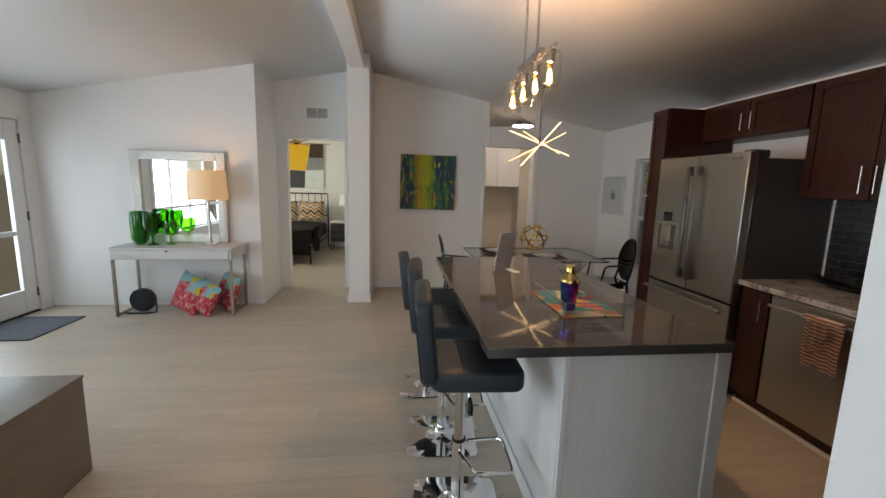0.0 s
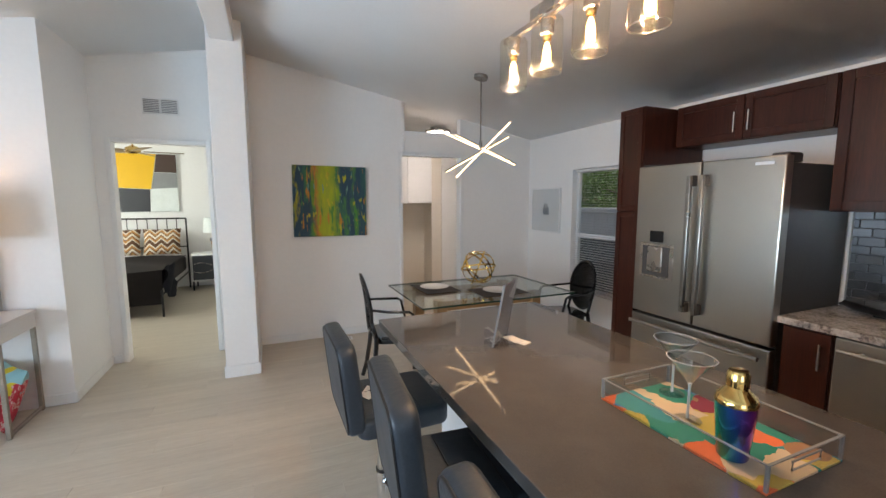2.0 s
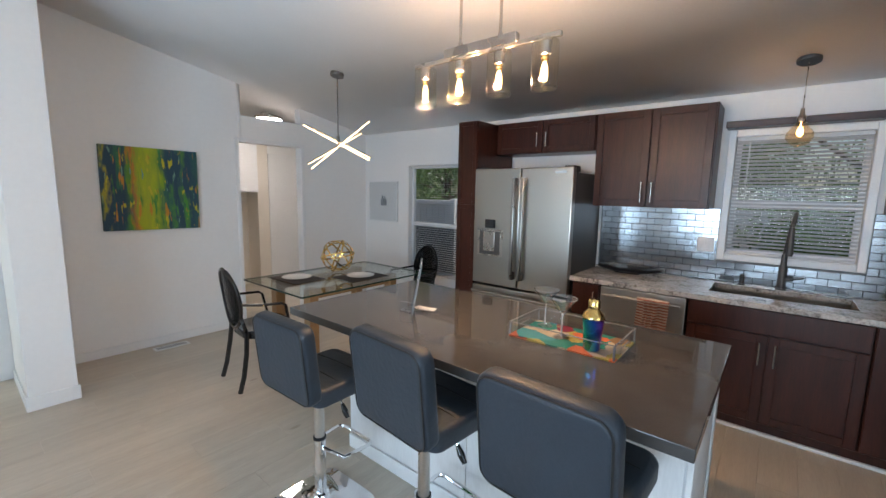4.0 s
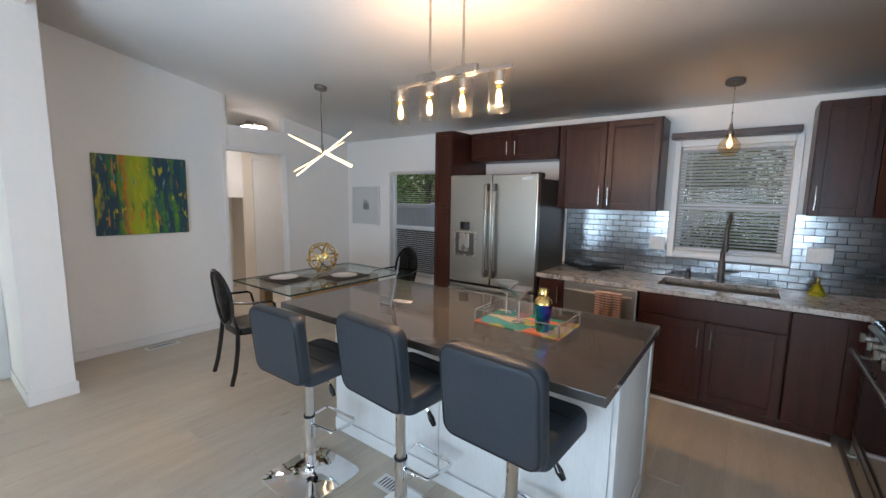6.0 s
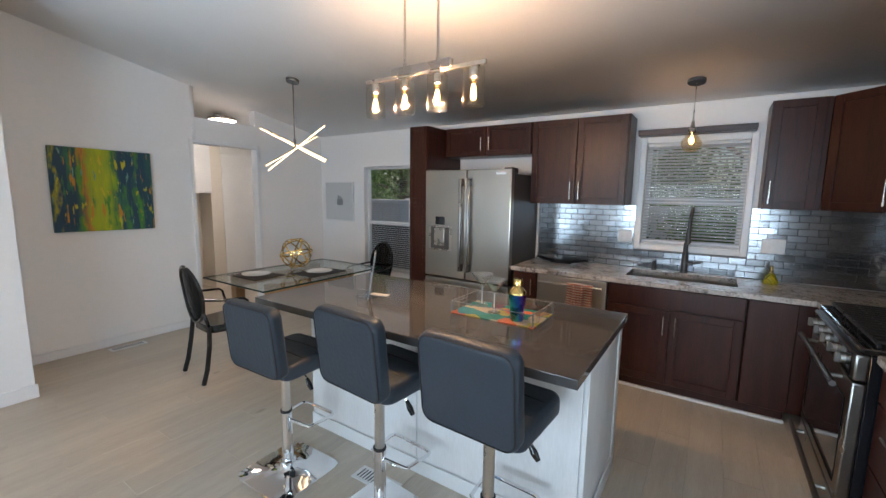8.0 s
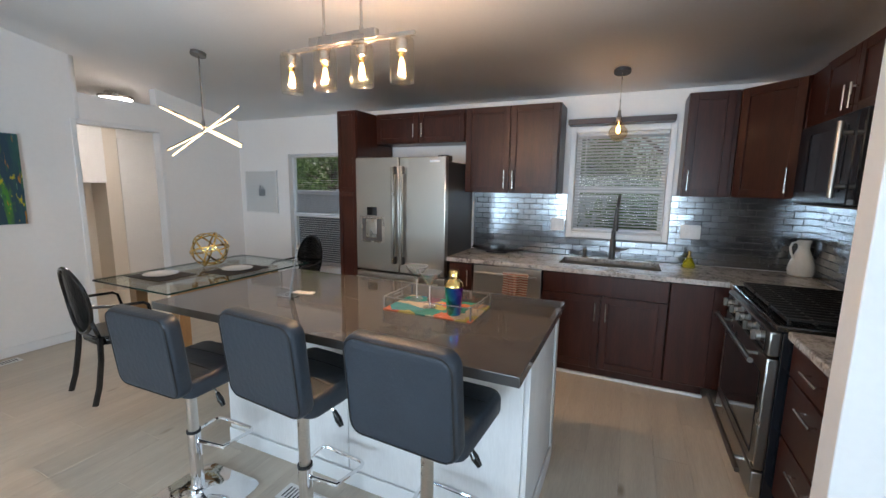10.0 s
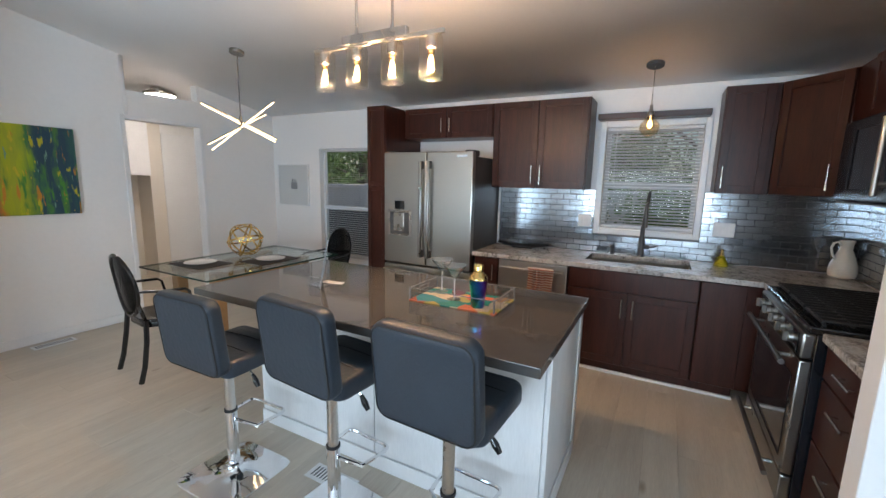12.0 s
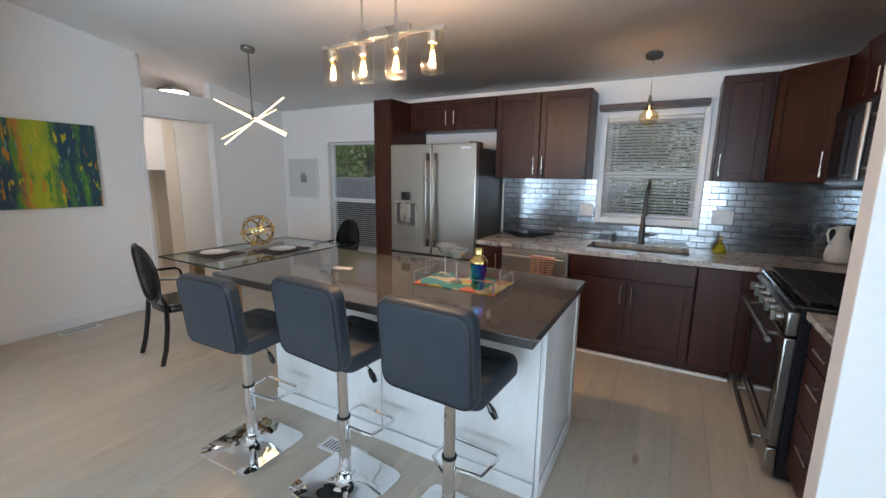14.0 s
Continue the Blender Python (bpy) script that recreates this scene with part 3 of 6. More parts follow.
def wall(name, axis, at, thick, a0, a1, openings=(), mat="wall", top=None, label=""):
    """A wall along x or y; openings are (from, to, bottom, top)."""
    cuts = sorted({a0, a1, *(o[0] for o in openings), *(o[1] for o in openings)} | ({RIDGE_X} if axis == "x" and a0 < RIDGE_X < a1 else set()))
    bm = B()
    for c0, c1 in zip(cuts, cuts[1:]):
        mid = (c0 + c1) / 2
        gaps = sorted((o[2], o[3]) for o in openings if o[0] < mid < o[1])
        levels = [0.0]
        for g in gaps:
            levels += [g[0], g[1]]
        tops = [(top or ceil_z)(c if axis == "x" else at) + 0.05 for c in (c0, c1)]
        for i in range(0, len(levels), 2):
            lo = levels[i]
            hi = [levels[i + 1]] * 2 if i + 1 < len(levels) else tops
            if hi[0] - lo < 0.002:
                continue
            t0, t1 = at, at + thick
            co = [(c0, lo), (c1, lo), (c1, hi[1]), (c0, hi[0])]
            vs = [bm.verts.new((c, t, z) if axis == "x" else (t, c, z)) for t in (t0, t1) for c, z in co]
            for q in ((0, 1, 2, 3), (7, 6, 5, 4), (0, 4, 5, 1), (1, 5, 6, 2), (2, 6, 7, 3), (3, 7, 4, 0)):
                bm.faces.new([vs[k] for k in q])
    bmesh.ops.remove_doubles(bm, verts=bm.verts, dist=0.0005)
    return solo(name, bm, mat, (0, 0, 0), label or "white painted plaster wall", "wall", kind="structure", smooth=20)


K_WIN = (1.31, 2.06, 1.125, 2.022)      # kitchen window opening along y, z
D_WIN = (4.55, 5.56, 0.50, 1.90)          # dining window
wall_east = wall("wall_east", "y", EAST, 0.14, -2.7, 6.42, [K_WIN, D_WIN])
B_DOOR = (-1.765, -1.005, 0.0, 2.085)
wall_north = wall("wall_north", "x", NORTH, 0.11, -2.0, 2.94, [B_DOOR, (1.005, 1.045, 0, 2.075), (1.045, 1.765, 0, 2.075), (1.045, 1.765, 2.36, 3.3)])
wall_console = wall("wall_console", "x", CONSOLE_WALL, 0.11, -4.4, -1.9)
bm = B()
for (x0, x1, y0, y1) in ((-2.0, -1.9, 5.71, 6.42),):
    box(bm, x0, x1, y0, y1, 0, 2.95)
solo("wall_recess", bm, "wall", (0, 0, 0), "white painted return wall beside the bedroom door", "wall", kind="structure")
solo("wall_wing", box(B(), -0.87, -0.605, 5.63, 6.42, 0, 3.05, 0.004), "wall", (0, 0, 0), "white wing wall under the ridge beam", "wall", kind="structure")
solo("ridge_beam", box(B(), -0.838, -0.665, -2.6, 6.42, 2.84, 3.10, 0.006), "ceiling", (0, 0, 0), "white boxed ridge beam along the vaulted ceiling", "beam", kind="structure")
BAY = (0.62, 3.34, 0.55, 2.0)
F_DOOR = (4.49, 5.42, 0.0, 2.07)
wall("wall_west", "y", WEST - 0.14, 0.14, -2.7, 5.71, [BAY, F_DOOR])
# Unseen south wall closes the room; its opening is added for the rear lamp.
wall("wall_south", "x", SOUTH - 0.12, 0.12, -4.4, 2.94, [(-2.7, -0.5, 0.7, 2.1)])
wall("wall_range", "x", RANGE_WALL - 0.11, 0.11, 0.336, 2.8)
bm = B()
box(bm, 0.336, 0.446, RANGE_WALL, 0.948, 0, 2.95, 0.003)
solo("wall_wing_kitchen", bm, "wall", (0, 0, 0), "white end of the kitchen side wall", "wall", kind="structure")

# ceilings; ends run past the walls, an added unseen overhang that blocks sun
for name, x0, x1, far in (("ceiling_east", RIDGE_X, 3.25, 8.8), ("ceiling_west", -4.8, RIDGE_X, 6.53)):
    bm = B()
    vs = [bm.verts.new((x, y, ceil_z(x) + dz)) for dz in (0, 0.12) for x, y in ((x0, -2.9), (x1, -2.9), (x1, far), (x0, far))]
    for q in ((0, 1, 2, 3), (7, 6, 5, 4), (0, 4, 5, 1), (1, 5, 6, 2), (2, 6, 7, 3), (3, 7, 4, 0)):
        bm.faces.new([vs[k] for k in q])
    solo(name, bm, "ceiling", (0, 0, 0), "white textured sloping ceiling", "ceiling", kind="structure")

# rooms behind the north wall
solo("floor_bedroom", box(B(), -4.0, 0.0, 6.42, 10.6, -0.03, -0.001), "plank", (0, 0, 0), "greige wood-look plank floor of the bedroom", "floor", kind="structure")
solo("floor_hall", box(B(), 0.0, 3.1, 6.42, 8.6, -0.03, -0.001), "plank", (0, 0, 0), "greige wood-look plank floor of the laundry hall", "floor", kind="structure")
solo("wall_bedroom_back", box(B(), -4.1, 0.0, 10.36, 10.46, 0, 2.75), "wall", (0, 0, 0), "white bedroom wall behind the bed", "wall", kind="structure")
# Unseen wall; the opening is assumed, for the bedroom daylight lamp.
wall("wall_bedroom_west", "y", -4.1, 0.1, 6.53, 10.36, [(7.8, 9.4, 0.8, 2.2)], top=lambda a: 2.6)
solo("wall_bedroom_east", box(B(), -0.12, -0.02, 6.53, 10.36, 0, 2.65), "wall", (0, 0, 0), "white bedroom side wall", "wall", kind="structure")
solo("ceiling_bedroom", box(B(), -4.2, 0.0, 6.53, 10.5, 2.6, 2.7), "ceiling", (0, 0, 0), "white bedroom ceiling", "ceiling", kind="structure")
solo("wall_hall_alcove", box(B(), 0.081, 2.2, 8.45, 8.55, 0, 2.86), "hall_beige", (0, 0, 0), "beige wall behind the laundry cabinets", "wall", kind="structure")
solo("wall_hall_west", box(B(), -0.018, 0.08, 6.53, 8.55, 0, 2.98), "wall", (0, 0, 0), "white hall wall", "wall", kind="structure")
solo("wall_hall_east", box(B(), 3.02, 3.12, 6.53, 8.55, 0, 2.3), "wall", (0, 0, 0), "white hall end wall", "wall", kind="structure")
solo("wall_hall_return", box(B(), 2.03, 2.21, 8.09, 8.449, 0, 2.5), "hall_beige", (0, 0, 0), "beige return wall beside the laundry alcove", "wall", kind="structure")
solo("wall_hall_back", box(B(), 2.211, 3.019, 8.14, 8.24, 0, 2.5), "wall", (0, 0, 0), "white hall wall behind the door", "wall", kind="structure")

# baseboards and casings
def strips(name, boxes, label, mat="trim", category="baseboard"):
    bm = B()
    for b in boxes:
        box(bm, *b, 0.004)
    return solo(name, bm, mat, (0, 0, 0), label, category, kind="structure")


BH = 0.085
strips("baseboard", [(-0.603, 0.962, 6.406, 6.418, 0, BH), (1.808, 2.797, 6.406, 6.418, 0, BH), (-0.603, -0.592, 5.63, 6.405, 0, BH), (-0.883, -0.592, 5.617, 5.628, 0, BH + 0.02),
                     (-0.883, -0.872, 5.63, 6.39, 0, BH), (-4.24, -1.888, 5.586, 5.598, 0, BH), (-1.898, -1.887, 5.60, 6.40, 0, BH), (-1.886, -1.82, 6.406, 6.418, 0, BH),
                     (2.786, 2.798, 4.28, 6.40, 0, BH), (-4.248, -4.236, 5.49, 5.585, 0, BH)], "white painted skirting board along the walls")


def casing(name, axis, at, out, a0, a1, z1, w=0.055, d=0.014):
    """Door casing round an opening from the floor to z1."""
    bm = B()
    for b in ((a0 - w, a0, 0, z1 + w), (a1, a1 + w, 0, z1 + w), (a0, a1, z1, z1 + w)):
        if axis == "x":
            box(bm, b[0], b[1], at - out * d, at - out * 0.001, b[2], b[3], 0.003) if out > 0 else box(bm, b[0], b[1], at + 0.001, at + d, b[2], b[3], 0.003)
        else:
            box(bm, at, at + d, b[0], b[1], b[2], b[3], 0.003)
    return solo(name, bm, "trim", (0, 0, 0), "white painted door casing", "trim", kind="structure")


casing("trim_bedroom_door", "x", NORTH, 1, -1.765, -1.005, 2.085, 0.04)
casing("trim_hall_door", "x", NORTH, 1, 1.005, 1.765, 2.075, 0.042)
casing("trim_front_door", "y", WEST, 1, 4.49, 5.42, 2.07)

# ground and what stands outside
bm = B()
vs = [bm.verts.new(p) for p in ((-900, -900, -0.45), (900, -900, -0.45), (900, 900, -0.45), (-900, 900, -0.45))]
bm.faces.new(vs)
solo("ground", bm, "ground", (0, 0, 0), "dry lawn and bare soil round the house", "ground", kind="structure")

fence = thing("fence", (4.9, 3.2, -0.45), "white vinyl privacy fence outside the windows", "fence")
for k in range(8):
    y = -0.9 + 1.83 * k
    part("post", box(B(), 4.84, 4.96, y - 0.06, y + 0.06, -0.45, 1.45, 0.008), "fence", fence)
    if k < 7:
        for j in range(11):
            y0 = y + 0.065 + j * 0.1546
            part("board", box(B(), 4.885, 4.915, y0, y0 + 0.15, -0.40, 1.36, 0.006), "fence", fence)
        part("rail", box(B(), 4.87, 4.93, y + 0.06, y + 1.77, 1.33, 1.42, 0.006), "fence", fence)


def hedge_tree(at, height, spread, seed, label):
    rnd = random.Random(seed)
    root = thing("tree", at, label, "tree", "trees behind the fence")
    base = Vector(at)
    bm = B()
    tips = []
    tube(bm, [base, base + Vector((0.05, 0.03, height * 0.35)), base + Vector((0.0, 0.1, height * 0.7))], 0.09, 8)
    for k in range(9):
        a = 2 * math.pi * k / 9 + rnd.uniform(-0.3, 0.3)
        z0 = height * rnd.uniform(0.25, 0.6)
        tip = base + Vector((math.cos(a) * spread * rnd.uniform(0.5, 1), math.sin(a) * spread * rnd.uniform(0.7, 1.3), z0 + height * rnd.uniform(0.1, 0.35)))
        tube(bm, [base + Vector((0.02, 0.03, z0)), (base + Vector((0, 0, z0)) + tip) / 2 + Vector((0, 0, 0.1)), tip], 0.028, 6)
        tips.append(tip)
    part("trunk", bm, "bark", root)
    verts, faces = [], []
    centres = tips + [base + Vector((rnd.uniform(-1, 1) * spread * 0.8, rnd.uniform(-1, 1) * spread, height * rnd.uniform(0.3, 1.0))) for _ in range(44)]
    for c in centres:
        r = rnd.uniform(0.25, 0.5)
        for _ in range(150):
            p = c + Vector((rnd.gauss(0, r * 0.6), rnd.gauss(0, r * 0.6), rnd.gauss(0, r * 0.5)))
            s = rnd.uniform(0.03, 0.065)
            q = Euler((rnd.uniform(0, 6.3), rnd.uniform(0, 6.3), rnd.uniform(0, 6.3))).to_matrix()
            i = len(verts)
            for v in ((-s, 0, 0), (0, -s * 0.45, 0.01), (s, 0, 0), (0, s * 0.45, 0.01)):
                verts.append(p + q @ Vector(v) - base)
            faces.append((i, i + 1, i + 2, i + 3))
    me = bpy.data.meshes.new("crown")
    me.from_pydata(verts, [], faces)
    me.materials.append(M["leaf"])
    ob = new("crown", me)
    ob.parent = root
    return root


hedge_tree((6.9, 6.0, -0.45), 3.6, 1.3, 3, "leafy green tree behind the white fence")
hedge_tree((7.1, 3.6, -0.45), 3.9, 1.4, 5, "leafy green tree behind the white fence")
hedge_tree((4.45, 1.2, -0.45), 1.9, 0.4, 8, "leafy shrub in front of the white fence")
hedge_tree((7.0, 8.2, -0.45), 3.7, 1.4, 14, "leafy green tree behind the white fence")
hedge_tree((7.5, 10.2, -0.45), 3.9, 1.5, 17, "leafy green tree behind the white fence")
hedge_tree((6.2, 0.8, -0.45), 3.8, 1.4, 11, "leafy green tree behind the white fence")

house = thing("house", (-16, 3, -0.45), "pale single-storey neighbouring house across the street", "house")
part("wall", box(B(), -19, -14, -4, 10, -0.45, 2.5), "siding", house)
bm = B()
prism_pts = [(-19.4, 2.5), (-13.6, 2.5), (-16.5, 4.0)]
lo = [bm.verts.new((x, -4.4, z)) for x, z in prism_pts]
hi = [bm.verts.new((x, 10.4, z)) for x, z in prism_pts]
bm.faces.new(lo), bm.faces.new(hi)
for k in range(3):
    bm.faces.new((lo[k], lo[(k + 1) % 3], hi[(k + 1) % 3], hi[k]))
part("roof", bm, "shingle", house)
for y in (-2.0, 2.0, 6.5):
    w = part("window", box(B(), -14.02, -13.96, y, y + 1.5, 0.6, 1.9, 0.01), "trim", house)
    part("pane", box(B(), -13.965, -13.95, y + 0.08, y + 1.42, 0.68, 1.82), "black_glass", w)

# windows
def window(name, axis_x, a0, a1, z0, z1, inside, label, casing_w=0.06, mullions=(), rail=None, proud=0.02):
    """A window in a wall at x = axis_x; inside is the sign of the room's side."""
    w = thing(name, (axis_x, (a0 + a1) / 2, z0), label, "window", kind="structure")
    out = axis_x - inside * 0.09
    d = sorted((axis_x + inside * 0.001, axis_x + inside * proud))
    bm = B()
    if casing_w:
        for b in ((a0 - casing_w, a0, z0 - casing_w, z1 + casing_w), (a1, a1 + casing_w, z0 - casing_w, z1 + casing_w), (a0, a1, z0 - casing_w, z0), (a0, a1, z1, z1 + casing_w)):
            box(bm, d[0], d[1], *b, 0.004)
        part("casing", bm, "trim", w)
    f = sorted((out - 0.02, out + 0.02))
    bm = B()
    t = 0.035
    for b in ((a0, a0 + t, z0, z1), (a1 - t, a1, z0, z1), (a0 + t, a1 - t, z0, z0 + t), (a0 + t, a1 - t, z1 - t, z1)):
        box(bm, f[0], f[1], *b, 0.003)
    part("window_frame", bm, "trim", w)
    for y in mullions:
        part("mullion", box(B(), f[0], f[1], y - 0.025, y + 0.025, z0 + t, z1 - t, 0.003), "trim", w)
    if rail:
        part("meeting_rail", box(B(), f[0] - 0.01, f[1] + 0.01, a0 + t, a1 - t, rail - 0.025, rail + 0.025, 0.003), "trim", w)
    pane = part("pane", box(B(), out - 0.003, out + 0.003, a0 + t, a1 - t, z0 + t, z1 - t), "glass", w)
    pane.visible_shadow = False
    return w


window("window_1", EAST, *K_WIN, -1, "white-cased kitchen window over the sink", 0.05, rail=1.52)
w2 = window("window_2", EAST, *D_WIN, -1, "white double-hung dining window", 0.0, rail=1.15)
part("insect_screen", box(B(), EAST + 0.118, EAST + 0.120, D_WIN[0] + 0.03, D_WIN[1] - 0.03, D_WIN[2] + 0.03, 1.14), "screen", w2, "grey insect screen")
window("window_3", WEST, *BAY, 1, "wide white bay window facing the street", 0.07, mullions=(1.30, 1.98, 2.66), rail=0.98)


def blind(at_x, y0, y1, z0, z1, tilt, label, pitch=0.027):
    b = thing("window_blind", (at_x, (y0 + y1) / 2, z1), label, "blind")
    part("headrail", box(B(), at_x - 0.018, at_x + 0.018, y0, y1, z1 - 0.03, z1, 0.003), "blind", b)
    bm = B()
    box(bm, -0.015, 0.015, -(y1 - y0) / 2, (y1 - y0) / 2, -0.0006, 0.0006)
    bmesh.ops.rotate(bm, verts=bm.verts, cent=(0, 0, 0), matrix=Euler((0, radians(tilt), 0)).to_matrix())
    me = finish("slat", bm, "blind")
    z = z1 - 0.045
    while z > z0 + 0.03:
        s = new("slat", me)
        s.parent = b
        s.location = (0, 0, z - z1)
        z -= pitch
    part("bottom_rail", box(B(), at_x - 0.014, at_x + 0.014, y0, y1, z0, z0 + 0.02, 0.003), "blind", b)
    for y in (y0 + 0.1, y1 - 0.1):
        part("ladder_cord", box(B(), at_x - 0.0155, at_x - 0.0145, y - 0.001, y + 0.001, z0 + 0.01, z1 - 0.02), "blind", b)
    if y1 - y0 < 0.8:
        part("tilt_wand", cyl(B(), (at_x - 0.022, y1 - 0.08, z1 - 0.03), (at_x - 0.022, y1 - 0.08, z1 - 0.5), 0.004, seg=6), "white_plastic", b)
    return b


blind(2.835, K_WIN[0] + 0.005, K_WIN[1] - 0.005, K_WIN[2], K_WIN[3], 30, "white slatted blind, tilted half open, in the kitchen window")
blind(2.845, D_WIN[0] + 0.01, D_WIN[1] - 0.01, D_WIN[2], 1.895, -3, "white slatted blind, slats open, in the dining window")

# ---- kitchen ----
def bar_handle(parent, p0, p1, out, r=0.006, stand=0.03, mat="nickel_bar"):
    """A bar pull from p0 to p1, standing off by out (a unit vector)."""
    p0, p1, out = Vector(p0), Vector(p1), Vector(out)
    bm = B()
    cyl(bm, p0 + out * stand, p1 + out * stand, r, seg=10)
    d = (p1 - p0) * 0.15
    for q in (p0 + d, p1 - d):
        cyl(bm, q, q + out * stand, r * 0.8, seg=8)
    return part("handle", bm, mat, parent, "satin nickel bar handle")


def shaker_door(parent, name, face, u0, u1, z0, z1, normal, frame=0.055, mat="wood"):
    """A framed door lying on a plane: face(u, depth, z) gives the place, depth counted out of the cabinet."""
    def slab(a0, a1, b0, b1, d0, d1, bev):
        sub = B()
        box(sub, a0, a1, d0, d1, b0, b1, bev)
        for v in sub.verts:
            v.co = face(v.co.x, v.co.y, v.co.z)
        return sub

    door = part(name, slab(u0 + frame - 0.004, u1 - frame + 0.004, z0 + frame - 0.004, z1 - frame + 0.004, 0.002, 0.011, 0.0), mat, parent)
    part("stile", slab(u0, u0 + frame, z0, z1, 0.0, 0.020, 0.002), mat, door)
    part("stile", slab(u1 - frame, u1, z0, z1, 0.0, 0.020, 0.002), mat, door)
    part("rail", slab(u0 + frame, u1 - frame, z1 - frame, z1, 0.0, 0.020, 0.002), mat, door)
    part("rail", slab(u0 + frame, u1 - frame, z0, z0 + frame, 0.0, 0.020, 0.002), mat, door)
    return door


def flat_front(parent, name, face, u0, u1, z0, z1):
    sub = B()
    box(sub, u0, u1, 0.0, 0.020, z0, z1, 0.003)
    for v in sub.verts:
        v.co = face(v.co.x, v.co.y, v.co.z)
    return part(name, sub, "wood", parent)


def east_face(x):
    return lambda u, d, z: Vector((x - d, u, z))


def north_face(y):
    return lambda u, d, z: Vector((u, y + d, z))


def cabinet(name, x0, x1, y0, y1, z0, z1, label, category="cabinet", group=""):
    c = thing(name, ((x0 + x1) / 2, (y0 + y1) / 2, z0), label, category, group)
    part("body", box(B(), x0, x1, y0, y1, z0, z1, 0.002), "wood", c)
    return c


UP, UT, UX = 1.476, 2.246, 2.47
G = "kitchen wall cabinets"
W = (-1, 0, 0)
# pantry beside the refrigerator
c = cabinet("pantry_cabinet", 2.145, 2.796, 4.015, 4.24, 0.0, 2.238, "tall narrow espresso wood pantry cabinet beside the refrigerator")
shaker_door(c, "door", east_face(2.144), 4.02, 4.232, 1.462, 2.233, W, 0.04)
shaker_door(c, "door", east_face(2.144), 4.02, 4.232, 0.10, 1.452, W, 0.04)
# over the refrigerator
c = cabinet("wall_cabinet", UX + 0.02, 2.796, 3.03, 4.01, 1.945, UT, "low espresso wood cabinet above the refrigerator", group=G)
for y0, y1, hy in ((3.035, 3.515, 3.555 - 0.08), (3.522, 4.005, 3.61)):
    shaker_door(c, "door", east_face(UX + 0.019), y0, y1, 1.95, UT - 0.004, W, 0.05)
bar_handle(c, (UX, 3.475, 2.0), (UX, 3.475, 2.13), W)
bar_handle(c, (UX, 3.565, 2.0), (UX, 3.565, 2.13), W)
# between refrigerator and window
c = cabinet("wall_cabinet", UX + 0.02, 2.796, 2.16, 3.02, UP, UT, "espresso wood double-door wall cabinet beside the kitchen window", group=G)
shaker_door(c, "door", east_face(UX + 0.019), 2.17, 2.59, UP + 0.004, UT - 0.004, W)
shaker_door(c, "door", east_face(UX + 0.019), 2.596, 3.016, UP + 0.004, UT - 0.004, W)
bar_handle(c, (UX, 2.555, UP + 0.04), (UX, 2.555, UP + 0.20), W)
bar_handle(c, (UX, 2.632, UP + 0.04), (UX, 2.632, UP + 0.20), W)
# right of the window
c = cabinet("wall_cabinet", UX + 0.02, 2.796, 0.90, 1.225, UP, UT, "espresso wood single-door wall cabinet beside the corner", group=G)
shaker_door(c, "door", east_face(UX + 0.019), 0.93, 1.221, UP + 0.004, UT - 0.004, W)
bar_handle(c, (UX, 1.193, UP + 0.04), (UX, 1.193, UP + 0.20), W)
# diagonal corner cabinet
c = thing("corner_cabinet", (2.55, 0.5, UP), "diagonal espresso wood corner wall cabinet", "cabinet", G)
part("body", prism(B(), [(2.796, 0.295), (2.796, 0.895), (2.49, 0.895), (2.185, 0.59), (2.185, 0.295)], UP, UT), "wood", c)
dg, dn = Vector((-1, -1, 0)).normalized(), Vector((-1, 1, 0)).normalized()
d0 = Vector((2.488, 0.897, 0))
shaker_door(c, "door", lambda u, d, z: d0 + dg * u + dn * d + Vector((0, 0, z)), 0.015, 0.415, UP + 0.004, UT - 0.004, dn)
p = d0 + dg * 0.375 + dn * 0.02
bar_handle(c, p + Vector((0, 0, UP + 0.04)), p + Vector((0, 0, UP + 0.20)), dn)
# over the range
c = cabinet("wall_cabinet", 1.14, 1.905, 0.295, 0.60, 1.90, UT, "low espresso wood cabinet above the microwave", group=G)
shaker_door(c, "door", north_face(0.601), 1.145, 1.519, 1.905, UT - 0.004, (0, 1, 0), 0.05)
shaker_door(c, "door", north_face(0.601), 1.525, 1.90, 1.905, UT - 0.004, (0, 1, 0), 0.05)
bar_handle(c, (1.487, 0.62, 1.93), (1.487, 0.62, 2.05), (0, 1, 0))
bar_handle(c, (1.557, 0.62, 1.93), (1.557, 0.62, 2.05), (0, 1, 0))
solo("filler_panel", box(B(), 1.908, 2.181, 0.296, 0.598, UP, UT, 0.002), "wood", (1.908, 0.296, UP), "espresso wood filler between corner cabinet and microwave", "panel")

mw = thing("microwave", (1.52, 0.48, 1.46), "black over-the-range microwave with a steel handle", "microwave")
part("body", box(B(), 1.145, 1.90, 0.299, 0.66, 1.46, 1.893, 0.006), "black_enamel", mw)
part("door", box(B(), 1.222, 1.897, 0.662, 0.70, 1.47, 1.885, 0.006), "black_enamel", mw)
part("door_glass", box(B(), 1.30, 1.73, 0.699, 0.704, 1.525, 1.83, 0.002), "black_glass", mw)
part("control_panel", box(B(), 1.148, 1.218, 0.662, 0.698, 1.47, 1.885, 0.004), "black_glass", mw)
part("vent_strip", box(B(), 1.16, 1.89, 0.50, 0.69, 1.452, 1.46, 0.002), "steel_dark", mw)
